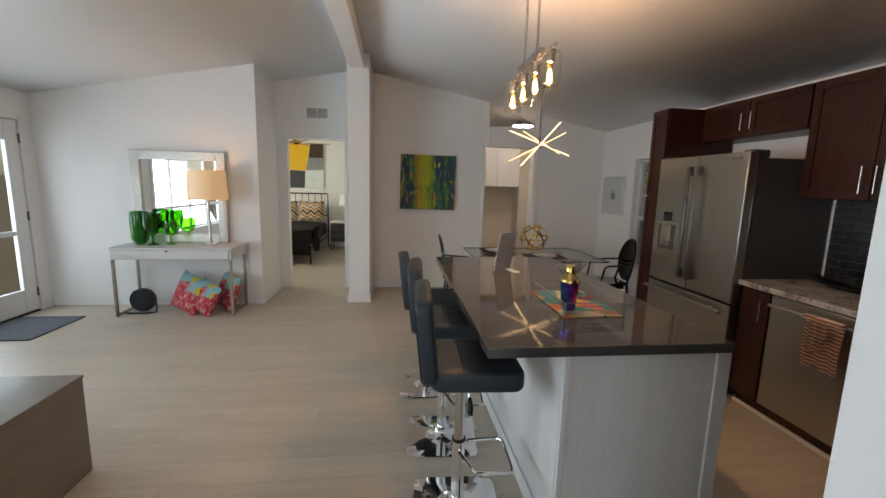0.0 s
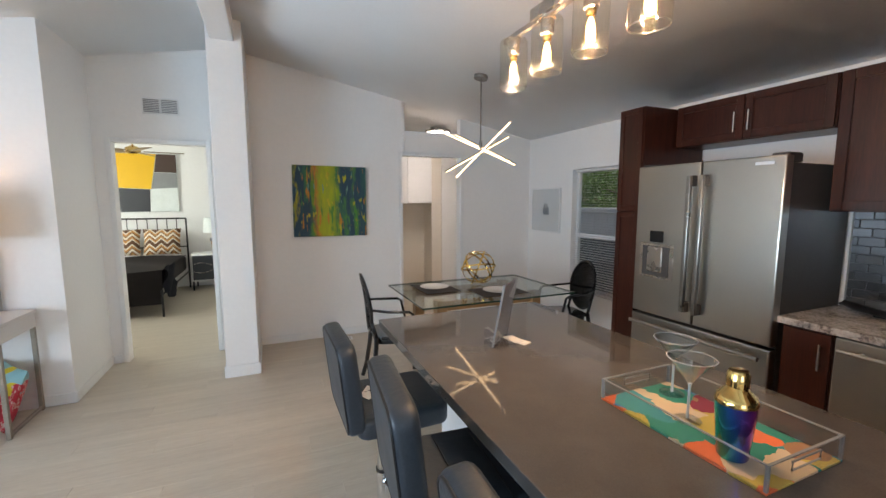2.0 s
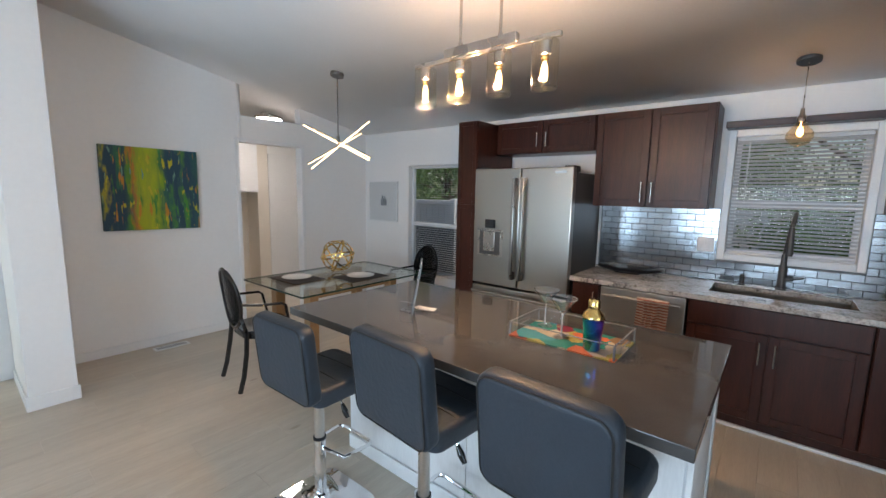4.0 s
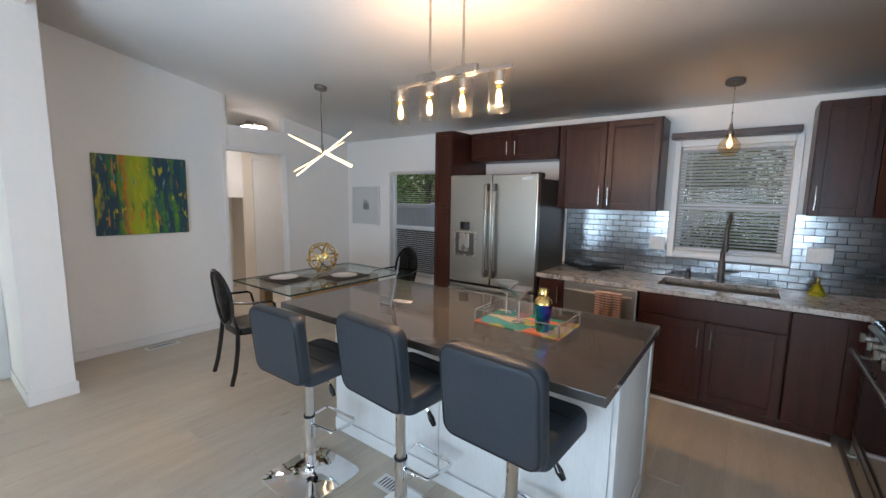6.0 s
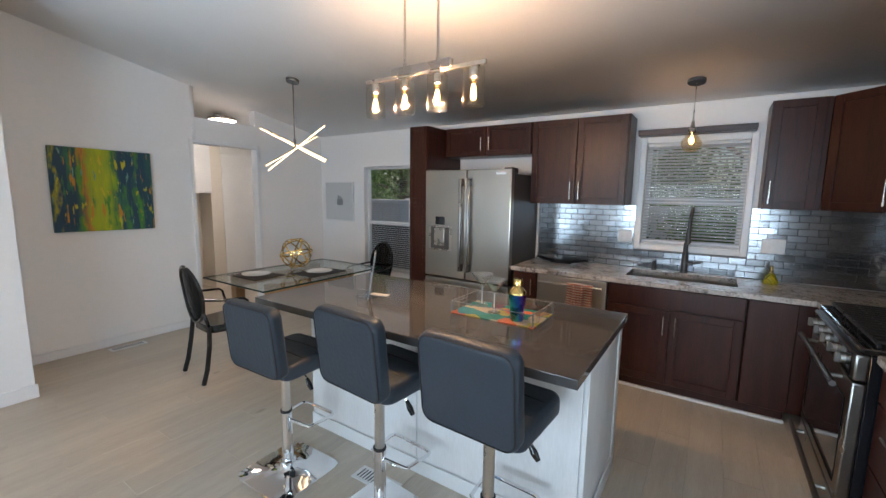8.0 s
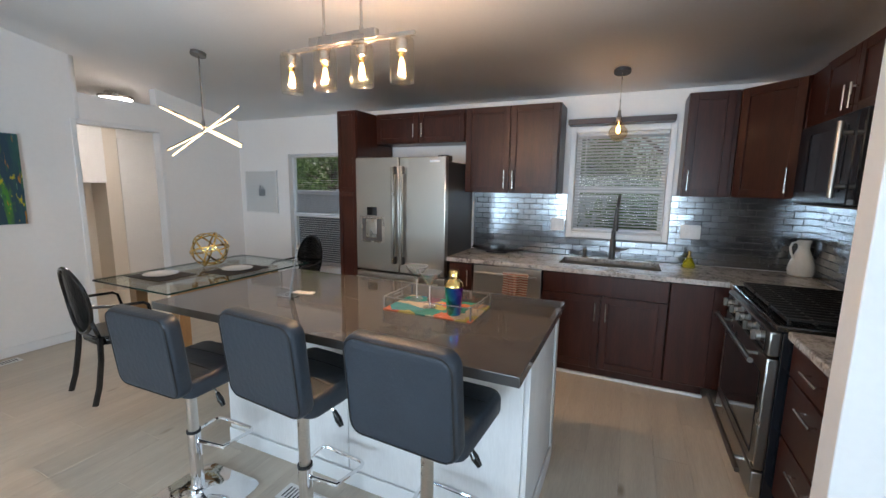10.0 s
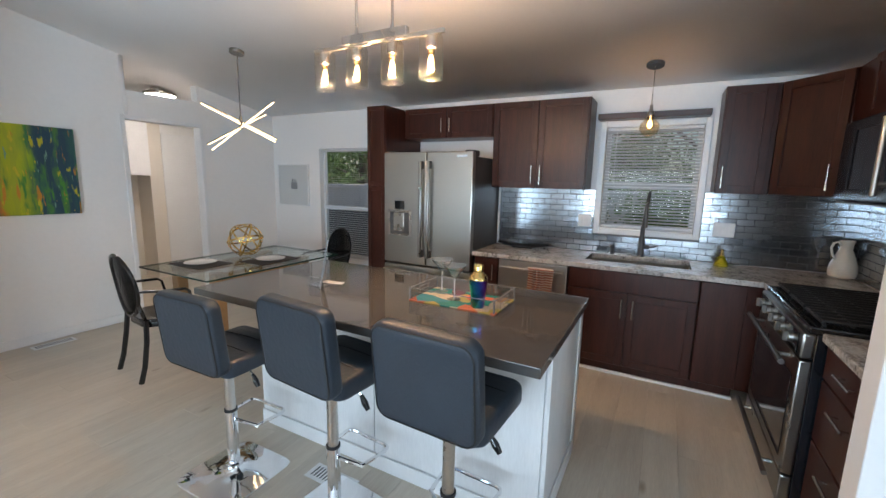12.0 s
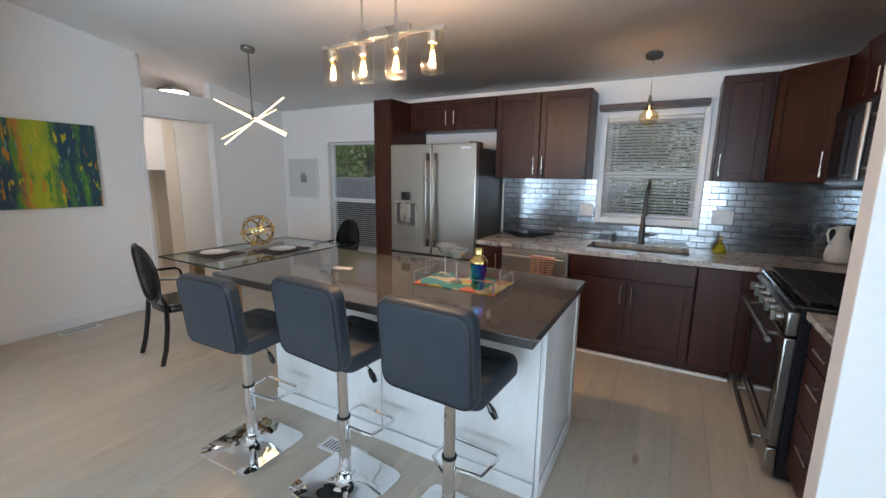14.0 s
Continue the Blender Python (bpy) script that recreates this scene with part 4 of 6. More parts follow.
bar_handle(mw, (1.252, 0.70, 1.50), (1.252, 0.70, 1.84), (0, 1, 0), 0.013, 0.045, "steel")

# base units
BX, BT, CT = 2.165, 0.862, 0.90
c = cabinet("base_cabinet", BX, 2.79, 2.80, 3.025, 0.09, BT, "narrow espresso wood base cabinet beside the dishwasher")
flat_front(c, "door", east_face(BX - 0.001), 2.805, 3.02, 0.10, 0.85)
bar_handle(c, (BX - 0.02, 2.84, 0.66), (BX - 0.02, 2.84, 0.80), W)
c = cabinet("sink_cabinet", BX, 2.79, 1.262, 2.185, 0.09, BT - 0.16, "espresso wood sink base cabinet with two doors")
part("apron", box(B(), BX, BX + 0.03, 1.262, 2.185, BT - 0.16, BT, 0.002), "wood", c)
flat_front(c, "drawer_front", east_face(BX - 0.001), 1.27, 2.18, 0.70, 0.855)
shaker_door(c, "door", east_face(BX - 0.001), 1.27, 1.722, 0.10, 0.69, W)
shaker_door(c, "door", east_face(BX - 0.001), 1.728, 2.18, 0.10, 0.69, W)
bar_handle(c, (BX - 0.02, 1.685, 0.50), (BX - 0.02, 1.685, 0.65), W)
bar_handle(c, (BX - 0.02, 1.765, 0.50), (BX - 0.02, 1.765, 0.65), W)
c = cabinet("corner_base_cabinet", BX, 2.79, 0.30, 1.257, 0.09, BT, "espresso wood blind corner base cabinet")
flat_front(c, "panel", east_face(BX - 0.001), 0.985, 1.254, 0.10, 0.855)
strips("toe_kick", [(2.205, 2.225, 0.99, 3.02, 0.0, 0.09)], "dark recessed plinth under the base cabinets", "wood", "trim")
strips("toe_trim", [(2.178, 2.203, 0.985, 3.02, 0.0, 0.022)], "white quarter-round at the foot of the base cabinets", "trim", "trim")

dw = thing("dishwasher", (2.3, 2.49, 0.0), "stainless steel dishwasher with a bar handle", "dishwasher")
part("body", box(B(), BX + 0.02, 2.77, 2.20, 2.788, 0.09, BT - 0.004, 0.002), "steel_dark", dw)
part("door", box(B(), BX - 0.022, BX + 0.018, 2.197, 2.79, 0.105, 0.852, 0.006, 2), "steel", dw)
bar_handle(dw, (BX - 0.022, 2.225, 0.795), (BX - 0.022, 2.762, 0.795), W, 0.011, 0.042, "steel")
part("plinth", box(B(), BX + 0.05, BX + 0.07, 2.20, 2.788, 0.01, 0.10), "black_matte", dw)

tw = thing("towel", (2.09, 2.4, 0.5), "terracotta and cream striped towel over the dishwasher handle", "towel")


def cloth(bm, y0, y1, x, ztop, zbot, seed, wave=0.012):
    rnd = random.Random(seed)
    n, k = 18, 16
    ph = rnd.uniform(0, 6)
    rows = []
    for j in range(k + 1):
        f = j / k
        row = []
        for i in range(n + 1):
            u = i / n
            y = y0 + (y1 - y0) * u + 0.012 * math.sin(4 * f + ph) * f
            row.append(bm.verts.new((x - wave * (0.5 + f) * (1 + math.sin(u * 17 + ph + f)) * 0.5 - 0.01 * f * (1 - f), y, ztop + (zbot - ztop) * f - 0.008 * math.sin(u * 9 + ph) * f)))
        rows.append(row)
    for a, b in zip(rows, rows[1:]):
        for i in range(n):
            bm.faces.new((a[i], a[i + 1], b[i + 1], b[i]))
    bmesh.ops.solidify(bm, geom=bm.faces[:], thickness=0.004)
    return bm


part("front_fold", cloth(B(), 2.29, 2.50, 2.083, 0.81, 0.53, 2), "towel", tw)
part("over_fold", cloth(B(), 2.36, 2.45, 2.062, 0.812, 0.63, 5, 0.016), "towel", tw)
bm = B()
tube(bm, [(2.075, 2.29, 0.81), (2.078, 2.40, 0.813), (2.075, 2.50, 0.81)], 0.017, 8)
part("top_fold", bm, "towel", tw)

# worktops
wt = thing("worktop", (2.45, 1.9, 0.86), "speckled beige and grey granite worktop along the window wall", "worktop")
S0, S1, SX0, SX1 = 1.315, 2.09, 2.335, 2.705
for b in ((2.128, SX0, 0.905, 3.045), (SX1, 2.775, 0.905, 3.045), (SX0, SX1, 0.905, S0), (SX0, SX1, S1, 3.045), (1.972, 2.775, 0.315, 0.905)):
    part("slab", box(B(), b[0] + 0.0003, b[1] - 0.0003, b[2] + 0.0003, b[3] - 0.0003, 0.863, CT, 0.0015), "granite", wt)
wt2 = solo("worktop", box(B(), 0.452, 1.074, 0.315, 0.875, 0.863, CT, 0.004), "granite", (0.78, 0.6, 0.863), "short granite worktop between the range and the wall end", "worktop")
sk = thing("sink", (2.54, 1.73, 0.7), "stainless steel undermount sink", "sink")
bm = B()
t = 0.012
for b in ((SX0 - t, SX1 + t, S0 - t, S1 + t, 0.69, 0.70), (SX0 - t, SX0, S0, S1, 0.70, 0.862), (SX1, SX1 + t, S0, S1, 0.70, 0.862), (SX0 - t, SX1 + t, S0 - t, S0, 0.70, 0.862), (SX0 - t, SX1 + t, S1, S1 + t, 0.70, 0.862)):
    box(bm, *b)
part("basin", bm, "steel", sk)
part("drain", cyl(B(), (2.54, 1.73, 0.70), (2.54, 1.73, 0.704), 0.045, seg=20), "chrome", sk)

fa = thing("faucet", (2.742, 1.69, CT), "brushed gunmetal pull-down spring faucet behind the sink", "faucet")
fx, fy = 2.742, 1.69
part("body", lathe(B(), (fx, fy, CT), [(0.032, 0), (0.032, 0.008), (0.025, 0.014), (0.025, 0.17), (0.019, 0.18), (0.018, 0.26)], 18), "steel_dark", fa)
bow = [(fx - 0.085 + 0.085 * math.cos(a), fy - 0.02 - 0.012 * math.sin(a), CT + 0.465 + 0.10 * math.sin(a)) for a in np.linspace(0, math.pi * 0.94, 12)]
part("spout", tube(B(), [(fx, fy, CT + 0.25), (fx, fy - 0.008, CT + 0.36)] + bow, 0.0135, 10), "steel_dark", fa)
bm = B()
for k in range(30):
    z = CT + 0.262 + k * 0.0063
    lathe(bm, (fx, fy - 0.016 * k / 30, z), [(0.0145, 0), (0.0175, 0.0015), (0.0145, 0.003)], 12)
part("spring", bm, "dark_bar", fa)
part("spray_head", lathe(B(), (fx - 0.168, fy - 0.02, CT + 0.27), [(0.018, 0), (0.022, 0.02), (0.018, 0.10), (0.014, 0.20)], 14), "steel_dark", fa)
part("docking_arm", tube(B(), [(fx, fy, CT + 0.24), (fx - 0.08, fy - 0.008, CT + 0.30), (fx - 0.158, fy - 0.018, CT + 0.325)], 0.007, 8), "steel_dark", fa)
bm = cyl(B(), (fx, fy - 0.02, CT + 0.085), (fx, fy - 0.065, CT + 0.085), 0.017, 0.016, 14)
tube(bm, [(fx, fy - 0.062, CT + 0.085), (fx - 0.01, fy - 0.095, CT + 0.092), (fx - 0.02, fy - 0.12, CT + 0.105)], 0.006, 8)
part("lever", bm, "steel_dark", fa)
sd = thing("soap_dispenser", (2.742, 1.925, CT), "gunmetal built-in soap dispenser by the sink", "soap dispenser")
part("body", lathe(B(), (2.742, 1.925, CT), [(0.022, 0), (0.022, 0.01), (0.016, 0.014), (0.016, 0.065), (0.013, 0.08)], 16), "steel_dark", sd)
part("nozzle", tube(B(), [(2.742, 1.925, CT + 0.075), (2.70, 1.925, CT + 0.078), (2.69, 1.925, CT + 0.068)], 0.006, 8), "steel_dark", sd)

sb = thing("soap_bottle", (2.63, 1.104, CT), "conical yellow glass soap bottle with a gold pump on the worktop", "bottle")
part("bottle", lathe(B(), (2.63, 1.104, CT), [(0.046, 0), (0.051, 0.008), (0.046, 0.028), (0.024, 0.072), (0.016, 0.086)], 20), "yellow_soap", sb)
part("pump", lathe(B(), (2.63, 1.104, CT + 0.084), [(0.017, 0), (0.017, 0.016), (0.012, 0.020), (0.012, 0.050), (0.008, 0.054)], 14), "gold", sb)

JX, JY = 2.645, 0.378
jg = thing("jug", (JX, JY, CT), "cream glazed ceramic jug with a loop handle and long spout", "jug")
part("body", lathe(B(), (JX, JY, CT), [(0.058, 0), (0.076, 0.010), (0.083, 0.045), (0.077, 0.095), (0.052, 0.165), (0.036, 0.205), (0.038, 0.245), (0.045, 0.270), (0.039, 0.267), (0.030, 0.205)], 28), "ceramic", jg)
sdv = Vector((0.45, -0.893, 0))
part("spout", tube(B(), [Vector((JX, JY, CT + h)) + sdv * q for h, q in ((0.085, 0.060), (0.13, 0.088), (0.185, 0.112), (0.235, 0.140))], 0.013, 10), "ceramic", jg)
part("loop_handle", tube(B(), [Vector((JX, JY, CT + h)) - sdv * q for h, q in ((0.235, 0.036), (0.257, 0.062), (0.250, 0.092), (0.215, 0.104), (0.17, 0.092), (0.135, 0.066))], 0.008, 8), "ceramic", jg)

ds = thing("serving_dish", (2.60, 2.72, CT), "long shallow black serving dish on the granite worktop", "dish")
bm = B()
n, k = 20, 8
rows = []
for i in range(n + 1):
    u = 2 * i / n - 1
    row = []
    for j in range(k + 1):
        v = 2 * j / k - 1
        row.append(bm.verts.new((2.60 + v * 0.085 * (1 - 0.35 * u * u), 2.72 + u * 0.262, CT + 0.006 + 0.035 * u * u + 0.014 * v * v)))
    rows.append(row)
for a, b in zip(rows, rows[1:]):
    for j in range(k):
        bm.faces.new((a[j], a[j + 1], b[j + 1], b[j]))
bmesh.ops.solidify(bm, geom=bm.faces[:], thickness=0.010)
part("dish", bm, "black_matte", ds)
part("foot", box(B(), 2.57, 2.63, 2.62, 2.82, CT, CT + 0.010, 0.003), "black_matte", ds)

sh = solo("shelf", box(B(), 2.66, 2.797, 1.285, 2.125, 2.078, 2.126, 0.004), "wood_dark", (2.73, 1.72, 2.075), "dark wood ledge shelf above the kitchen window", "shelf")


def outlet(at, w, label):
    x, y, z = at
    o = thing("wall_outlet", at, label, "outlet", "backsplash outlets")
    part("plate", box(B(), x - 0.006, x, y - w / 2, y + w / 2, z - 0.058, z + 0.058, 0.003), "white_plastic", o)
    n = max(1, round(w / 0.06) - 0)
    for k in range(n):
        yy = y + (k - (n - 1) / 2) * 0.046
        part("socket", box(B(), x - 0.009, x - 0.0055, yy - 0.016, yy + 0.016, z - 0.033, z + 0.033, 0.002), "white_plastic", o)


outlet((2.782, 2.19, 1.187), 0.118, "white double wall outlet on the tiled backsplash")
outlet((2.782, 1.098, 1.177), 0.150, "white double wall outlet on the tiled backsplash")

# refrigerator
fr = thing("refrigerator", (2.4, 3.52, 0.0), "stainless steel french-door refrigerator with a dispenser", "refrigerator")
F0, F1, FS, FX = 3.045, 3.995, 3.512, 2.085
part("body", box(B(), FX + 0.075, 2.775, F0 + 0.01, F1 - 0.01, 0.02, 1.745, 0.004), "steel_dark", fr, "dark grey painted side")
dl = part("door", box(B(), FX, FX + 0.07, FS + 0.004, F1, 0.715, 1.785, 0.010, 2), "steel", fr)
dr = part("door", box(B(), FX, FX + 0.07, F0, FS - 0.004, 0.715, 1.785, 0.010, 2), "steel", fr)
dd = part("drawer", box(B(), FX, FX + 0.07, F0, F1, 0.06, 0.700, 0.010, 2), "steel", fr)
for d, y in ((dl, FS + 0.042), (dr, FS - 0.042)):
    bm = B()
    box(bm, FX - 0.062, FX - 0.036, y - 0.016, y + 0.016, 0.80, 1.70, 0.008, 2)
    part("handle", bm, "dark_bar", d, "steel bar handle")
    for z in (0.835, 1.665):
        part("handle_mount", box(B(), FX - 0.045, FX + 0.002, y - 0.017, y + 0.017, z - 0.035, z + 0.035, 0.004), "steel_dark", d)
bar_handle(dd, (FX, F0 + 0.03, 0.645), (FX, F1 - 0.03, 0.645), W, 0.014, 0.05, "steel")
dp = part("dispenser", box(B(), FX - 0.004, FX + 0.001, 3.672, 3.945, 0.985, 1.235, 0.002), "nickel", dl)
part("recess", box(B(), FX - 0.006, FX - 0.0035, 3.70, 3.92, 1.0, 1.215, 0.002), "steel_dark", dp)
part("paddle", box(B(), FX - 0.012, FX - 0.005, 3.755, 3.875, 1.03, 1.21, 0.006, 2), "nickel", dp)
part("display", box(B(), FX - 0.006, FX - 0.003, 3.755, 3.865, 1.245, 1.325, 0.002), "black_glass", dl)
part("badge", box(B(), FX - 0.003, FX, 3.10, 3.20, 1.735, 1.755, 0.001), "chrome", dr, "small blank metal badge")
for y in (F0 + 0.05, F1 - 0.05):
    part("hinge_cover", box(B(), FX + 0.03, FX + 0.16, y - 0.045, y + 0.045, 1.746, 1.80, 0.008), "steel_dark", fr)
for y in (F0 + 0.06, F1 - 0.06):
    part("foot", cyl(B(), (FX + 0.15, y, 0.0), (FX + 0.15, y, 0.06), 0.02, seg=10), "black_matte", fr)

# range
rg = thing("range", (1.58, 0.66, 0.0), "stainless and black gas range with a griddle top", "range")
R0, R1, RY = 1.08, 1.965, 0.92
part("body", box(B(), R0, R1, 0.31, RY - 0.03, 0.02, 0.885, 0.004), "black_enamel", rg, "black enamel side")
part("cooktop", box(B(), R0, R1, 0.31, RY, 0.886, 0.918, 0.006), "black_plastic", rg)
pn = part("control_panel", box(B(), R0, R1, RY - 0.03, RY + 0.02, 0.765, 0.885, 0.010, 2), "dark_bar", rg)
part("panel_face", box(B(), R0 + 0.04, R1 - 0.02, RY + 0.0205, RY + 0.024, 0.775, 0.875, 0.002), "black_glass", pn)
for k in range(5):
    x = R0 + 0.13 + k * 0.163
    bm = cyl(B(), (x, RY + 0.022, 0.825), (x, RY + 0.042, 0.825), 0.026, 0.024, 18)
    box(bm, x - 0.007, x + 0.007, RY + 0.040, RY + 0.062, 0.80, 0.85, 0.003)
    part("knob", bm, "dark_bar", rg)
od = part("oven_door", box(B(), R0, R1, RY - 0.03, RY + 0.018, 0.185, 0.755, 0.008, 2), "dark_bar", rg)
part("oven_glass", box(B(), R0 + 0.06, R1 - 0.06, RY + 0.0185, RY + 0.022, 0.24, 0.66, 0.002), "black_glass", od)
bar_handle(od, (R0 + 0.03, RY + 0.018, 0.725), (R1 - 0.03, RY + 0.018, 0.725), (0, 1, 0), 0.014, 0.055, "dark_bar")
dr2 = part("warming_drawer", box(B(), R0, R1, RY - 0.03, RY + 0.018, 0.035, 0.175, 0.008, 2), "dark_bar", rg)
bar_handle(dr2, (R0 + 0.03, RY + 0.018, 0.145), (R1 - 0.03, RY + 0.018, 0.145), (0, 1, 0), 0.013, 0.05, "dark_bar")
for k in range(3):
    x0 = R0 + 0.03 + k * 0.288
    bm = B()
    for q in range(5):
        xx = x0 + 0.02 + q * 0.058
        box(bm, xx - 0.005, xx + 0.005, 0.36, RY - 0.05, 0.936, 0.948, 0.002)
    for yy in (0.36, 0.50, 0.63, 0.76, RY - 0.06):
        box(bm, x0 + 0.01, x0 + 0.265, yy, yy + 0.012, 0.928, 0.942, 0.002)
    for xx in (x0 + 0.02, x0 + 0.25):
        for yy in (0.37, RY - 0.06):
            box(bm, xx - 0.006, xx + 0.006, yy - 0.006, yy + 0.006, 0.918, 0.93)
    part("grate", bm, "iron", rg)
    for yy in (0.48, 0.78):
        part("burner", lathe(B(), (x0 + 0.135, yy, 0.918), [(0.045, 0), (0.045, 0.008), (0.03, 0.012), (0.028, 0.016)], 16), "iron", rg)

# drawers at the wall end
c = cabinet("drawer_cabinet", 0.452, 1.070, 0.30, 0.833, 0.09, BT, "espresso wood drawer base cabinet at the wall end")
for z0, z1 in ((0.70, 0.855), (0.41, 0.69), (0.10, 0.40)):
    d = flat_front(c, "drawer", north_face(0.834), 0.458, 1.064, z0, z1)
    zz = z1 - 0.065
    bar_handle(d, (0.70, 0.854, zz), (0.86, 0.854, zz), (0, 1, 0))
strips("toe_kick_range_side", [(0.455, 1.065, 0.77, 0.79, 0.0, 0.09)], "dark recessed plinth under the drawers", "wood", "trim")

# ---- island ----
il = thing("kitchen_island", (0.66, 2.79, 0.0), "white panelled kitchen island", "island")
part("body", box(B(), 0.362, 1.035, 1.90, 3.665, 0.0, 0.878), "island_white", il)
for y0, y1 in ((1.905, 2.785), (2.789, 3.66)):
    part("panel", box(B(), 0.350, 0.3615, y0, y1, 0.085, 0.874, 0.002), "island_white", il)
part("end_panel", box(B(), 0.376, 0.985, 1.888, 1.8995, 0.085, 0.874, 0.002), "island_white", il)
for x0, x1 in ((0.350, 0.375), (0.986, 1.047)):
    part("corner_board", box(B(), x0, x1, 1.880, 1.8995, 0.0, 0.876, 0.002), "island_white", il)
part("end_panel", box(B(), 0.376, 1.03, 3.6655, 3.677, 0.085, 0.874, 0.002), "island_white", il)
part("baseboard", box(B(), 0.338, 0.3495, 1.905, 3.66, 0.0, 0.085, 0.003), "trim", il)
part("baseboard", box(B(), 0.376, 0.985, 1.876, 1.887, 0.0, 0.085, 0.003), "trim", il)
for y0, y1 in ((1.91, 2.49), (2.495, 3.07), (3.075, 3.66)):
    part("door", box(B(), 1.0355, 1.053, y0, y1, 0.10, 0.87, 0.003), "island_white", il)
solo("island_worktop", box(B(), 0.042, 1.028, 1.853, 3.785, 0.88, 0.92, 0.003, 2), "quartz", (0.535, 2.8, 0.88), "polished dark grey quartz island worktop", "worktop")


# ---- bar stools ----
def rounded_slab(w, h, r, t, bulge=0.0, seg=5):
    """Outline w x h with rounded corners, t thick, in x (width), z (height), y (depth)."""
    bm = B()
    pts = []
    for cx, cz, a in ((w / 2 - r, h / 2 - r, 0), (-w / 2 + r, h / 2 - r, 90), (-w / 2 + r, -h / 2 + r, 180), (w / 2 - r, -h / 2 + r, 270)):
        pts += arc(cx, cz, r, a, a + 90, seg)
    a = [bm.verts.new((x, -t / 2, z)) for x, z in pts]
    b = [bm.verts.new((x, t / 2, z)) for x, z in pts]
    bm.faces.new(a), bm.faces.new(b)
    for k in range(len(a)):
        bm.faces.new((a[k], a[(k + 1) % len(a)], b[(k + 1) % len(a)], b[k]))
    bmesh.ops.recalc_face_normals(bm, faces=bm.faces)
    rim = [e for e in bm.edges if abs(e.verts[0].co.y - e.verts[1].co.y) < 1e-6]
    bmesh.ops.bevel(bm, geom=rim, offset=min(t * 0.42, 0.022), segments=4, affect="EDGES", profile=0.5)
    return bm


def bar_stool(label):
    """Faces +x; its seat top lies at 0.80."""
    s = thing("bar_stool", (0, 0, 0), label, "bar stool", "bar stools at the island")
    bm = B()
    prof = [(0.200, 0.004, 9), (0.205, 0.007, 9), (0.201, 0.011, 9), (0.150, 0.0135, 6), (0.100, 0.018, 3), (0.065, 0.027, 2), (0.045, 0.042, 2), (0.036, 0.062, 2)]
    rings = []
    for r, z, p in prof:
        ring = []
        for k in range(48):
            a = 2 * math.pi * k / 48
            c, sn = math.cos(a), math.sin(a)
            rad = r / (abs(c) ** p + abs(sn) ** p) ** (1 / p)
            ring.append(bm.verts.new((rad * c, rad * sn, z)))
        rings.append(ring)
    for a, b in zip(rings, rings[1:]):
        for k in range(48):
            bm.faces.new((a[k], a[(k + 1) % 48], b[(k + 1) % 48], b[k]))
    bm.faces.new(rings[0]), bm.faces.new(rings[-1])
    part("base_plate", bm, "chrome", s)
    part("rubber_ring", box(B(), -0.18, 0.18, -0.18, 0.18, 0.0, 0.004), "black_matte", s)
    part("collar", lathe(B(), (0, 0, 0.055), [(0.042, 0), (0.040, 0.012), (0.031, 0.016)], 20), "chrome", s)
    part("column", cyl(B(), (0, 0, 0.06), (0, 0, 0.36), 0.029, seg=20), "chrome", s)
    part("gas_lift", cyl(B(), (0, 0, 0.36), (0, 0, 0.68), 0.024, seg=20), "nickel", s)
    part("sleeve_ring", cyl(B(), (0, 0, 0.355), (0, 0, 0.367), 0.031, seg=20), "black_matte", s)
    loop = [(0.0, -0.032, 0.315), (0.06, -0.115, 0.272)] + [(0.20 + 0.03 * math.cos(radians(a)), -0.10 + 0.03 * math.sin(radians(a)), 0.272) for a in (-90, -45, 0)]
    loop += [(0.20 + 0.03 * math.cos(radians(a)), 0.10 + 0.03 * math.sin(radians(a)), 0.272) for a in (0, 45, 90)] + [(0.06, 0.115, 0.272), (0.0, 0.032, 0.272)]
    part("footrest", tube(B(), loop, 0.009, 8), "chrome", s)
    part("seat_plate", box(B(), -0.09, 0.09, -0.09, 0.09, 0.682, 0.70, 0.004), "black_matte", s)
    bm = rounded_slab(0.40, 0.385, 0.05, 0.085)
    mt = Matrix.Translation((0.05, 0, 0.745)) @ Euler((radians(90), 0, radians(90))).to_matrix().to_4x4()
    for v in bm.verts:
        v.co.y -= 0.25 * v.co.x * v.co.x
    bmesh.ops.transform(bm, matrix=mt, verts=bm.verts)
    stt = part("seat", bm, "leather", s)
    for xx in (-0.01, 0.115):
        part("seam", tube(B(), [(xx, yy, 0.7865 - 0.25 * yy * yy * 0 - 0.25 * yy * yy) for yy in np.linspace(-0.17, 0.17, 9)], 0.0022, 5), "leather_seam", stt)
    bm = rounded_slab(0.405, 0.365, 0.05, 0.072)
    for v in bm.verts:
        v.co.y += 0.10 * v.co.x * v.co.x
    m = Matrix.Translation((-0.158, 0, 0.898)) @ Euler((0, radians(-6), 0)).to_matrix().to_4x4() @ Euler((0, 0, radians(90))).to_matrix().to_4x4()
    bmesh.ops.transform(bm, matrix=m, verts=bm.verts)
    bk = part("backrest", bm, "leather", s)
    seam = []
    for cx, cz, a in ((0.1475, 0.1275, 0), (-0.1475, 0.1275, 90), (-0.1475, -0.1275, 180), (0.1475, -0.1275, 270)):
        seam += [m @ Vector((x, 0.033 + 0.10 * x * x, z)) for x, z in arc(cx, cz, 0.045, a, a + 90, 4)]
    part("piping", tube(B(), seam, 0.004, 6, closed=True), "leather_seam", bk, "raised black piping")
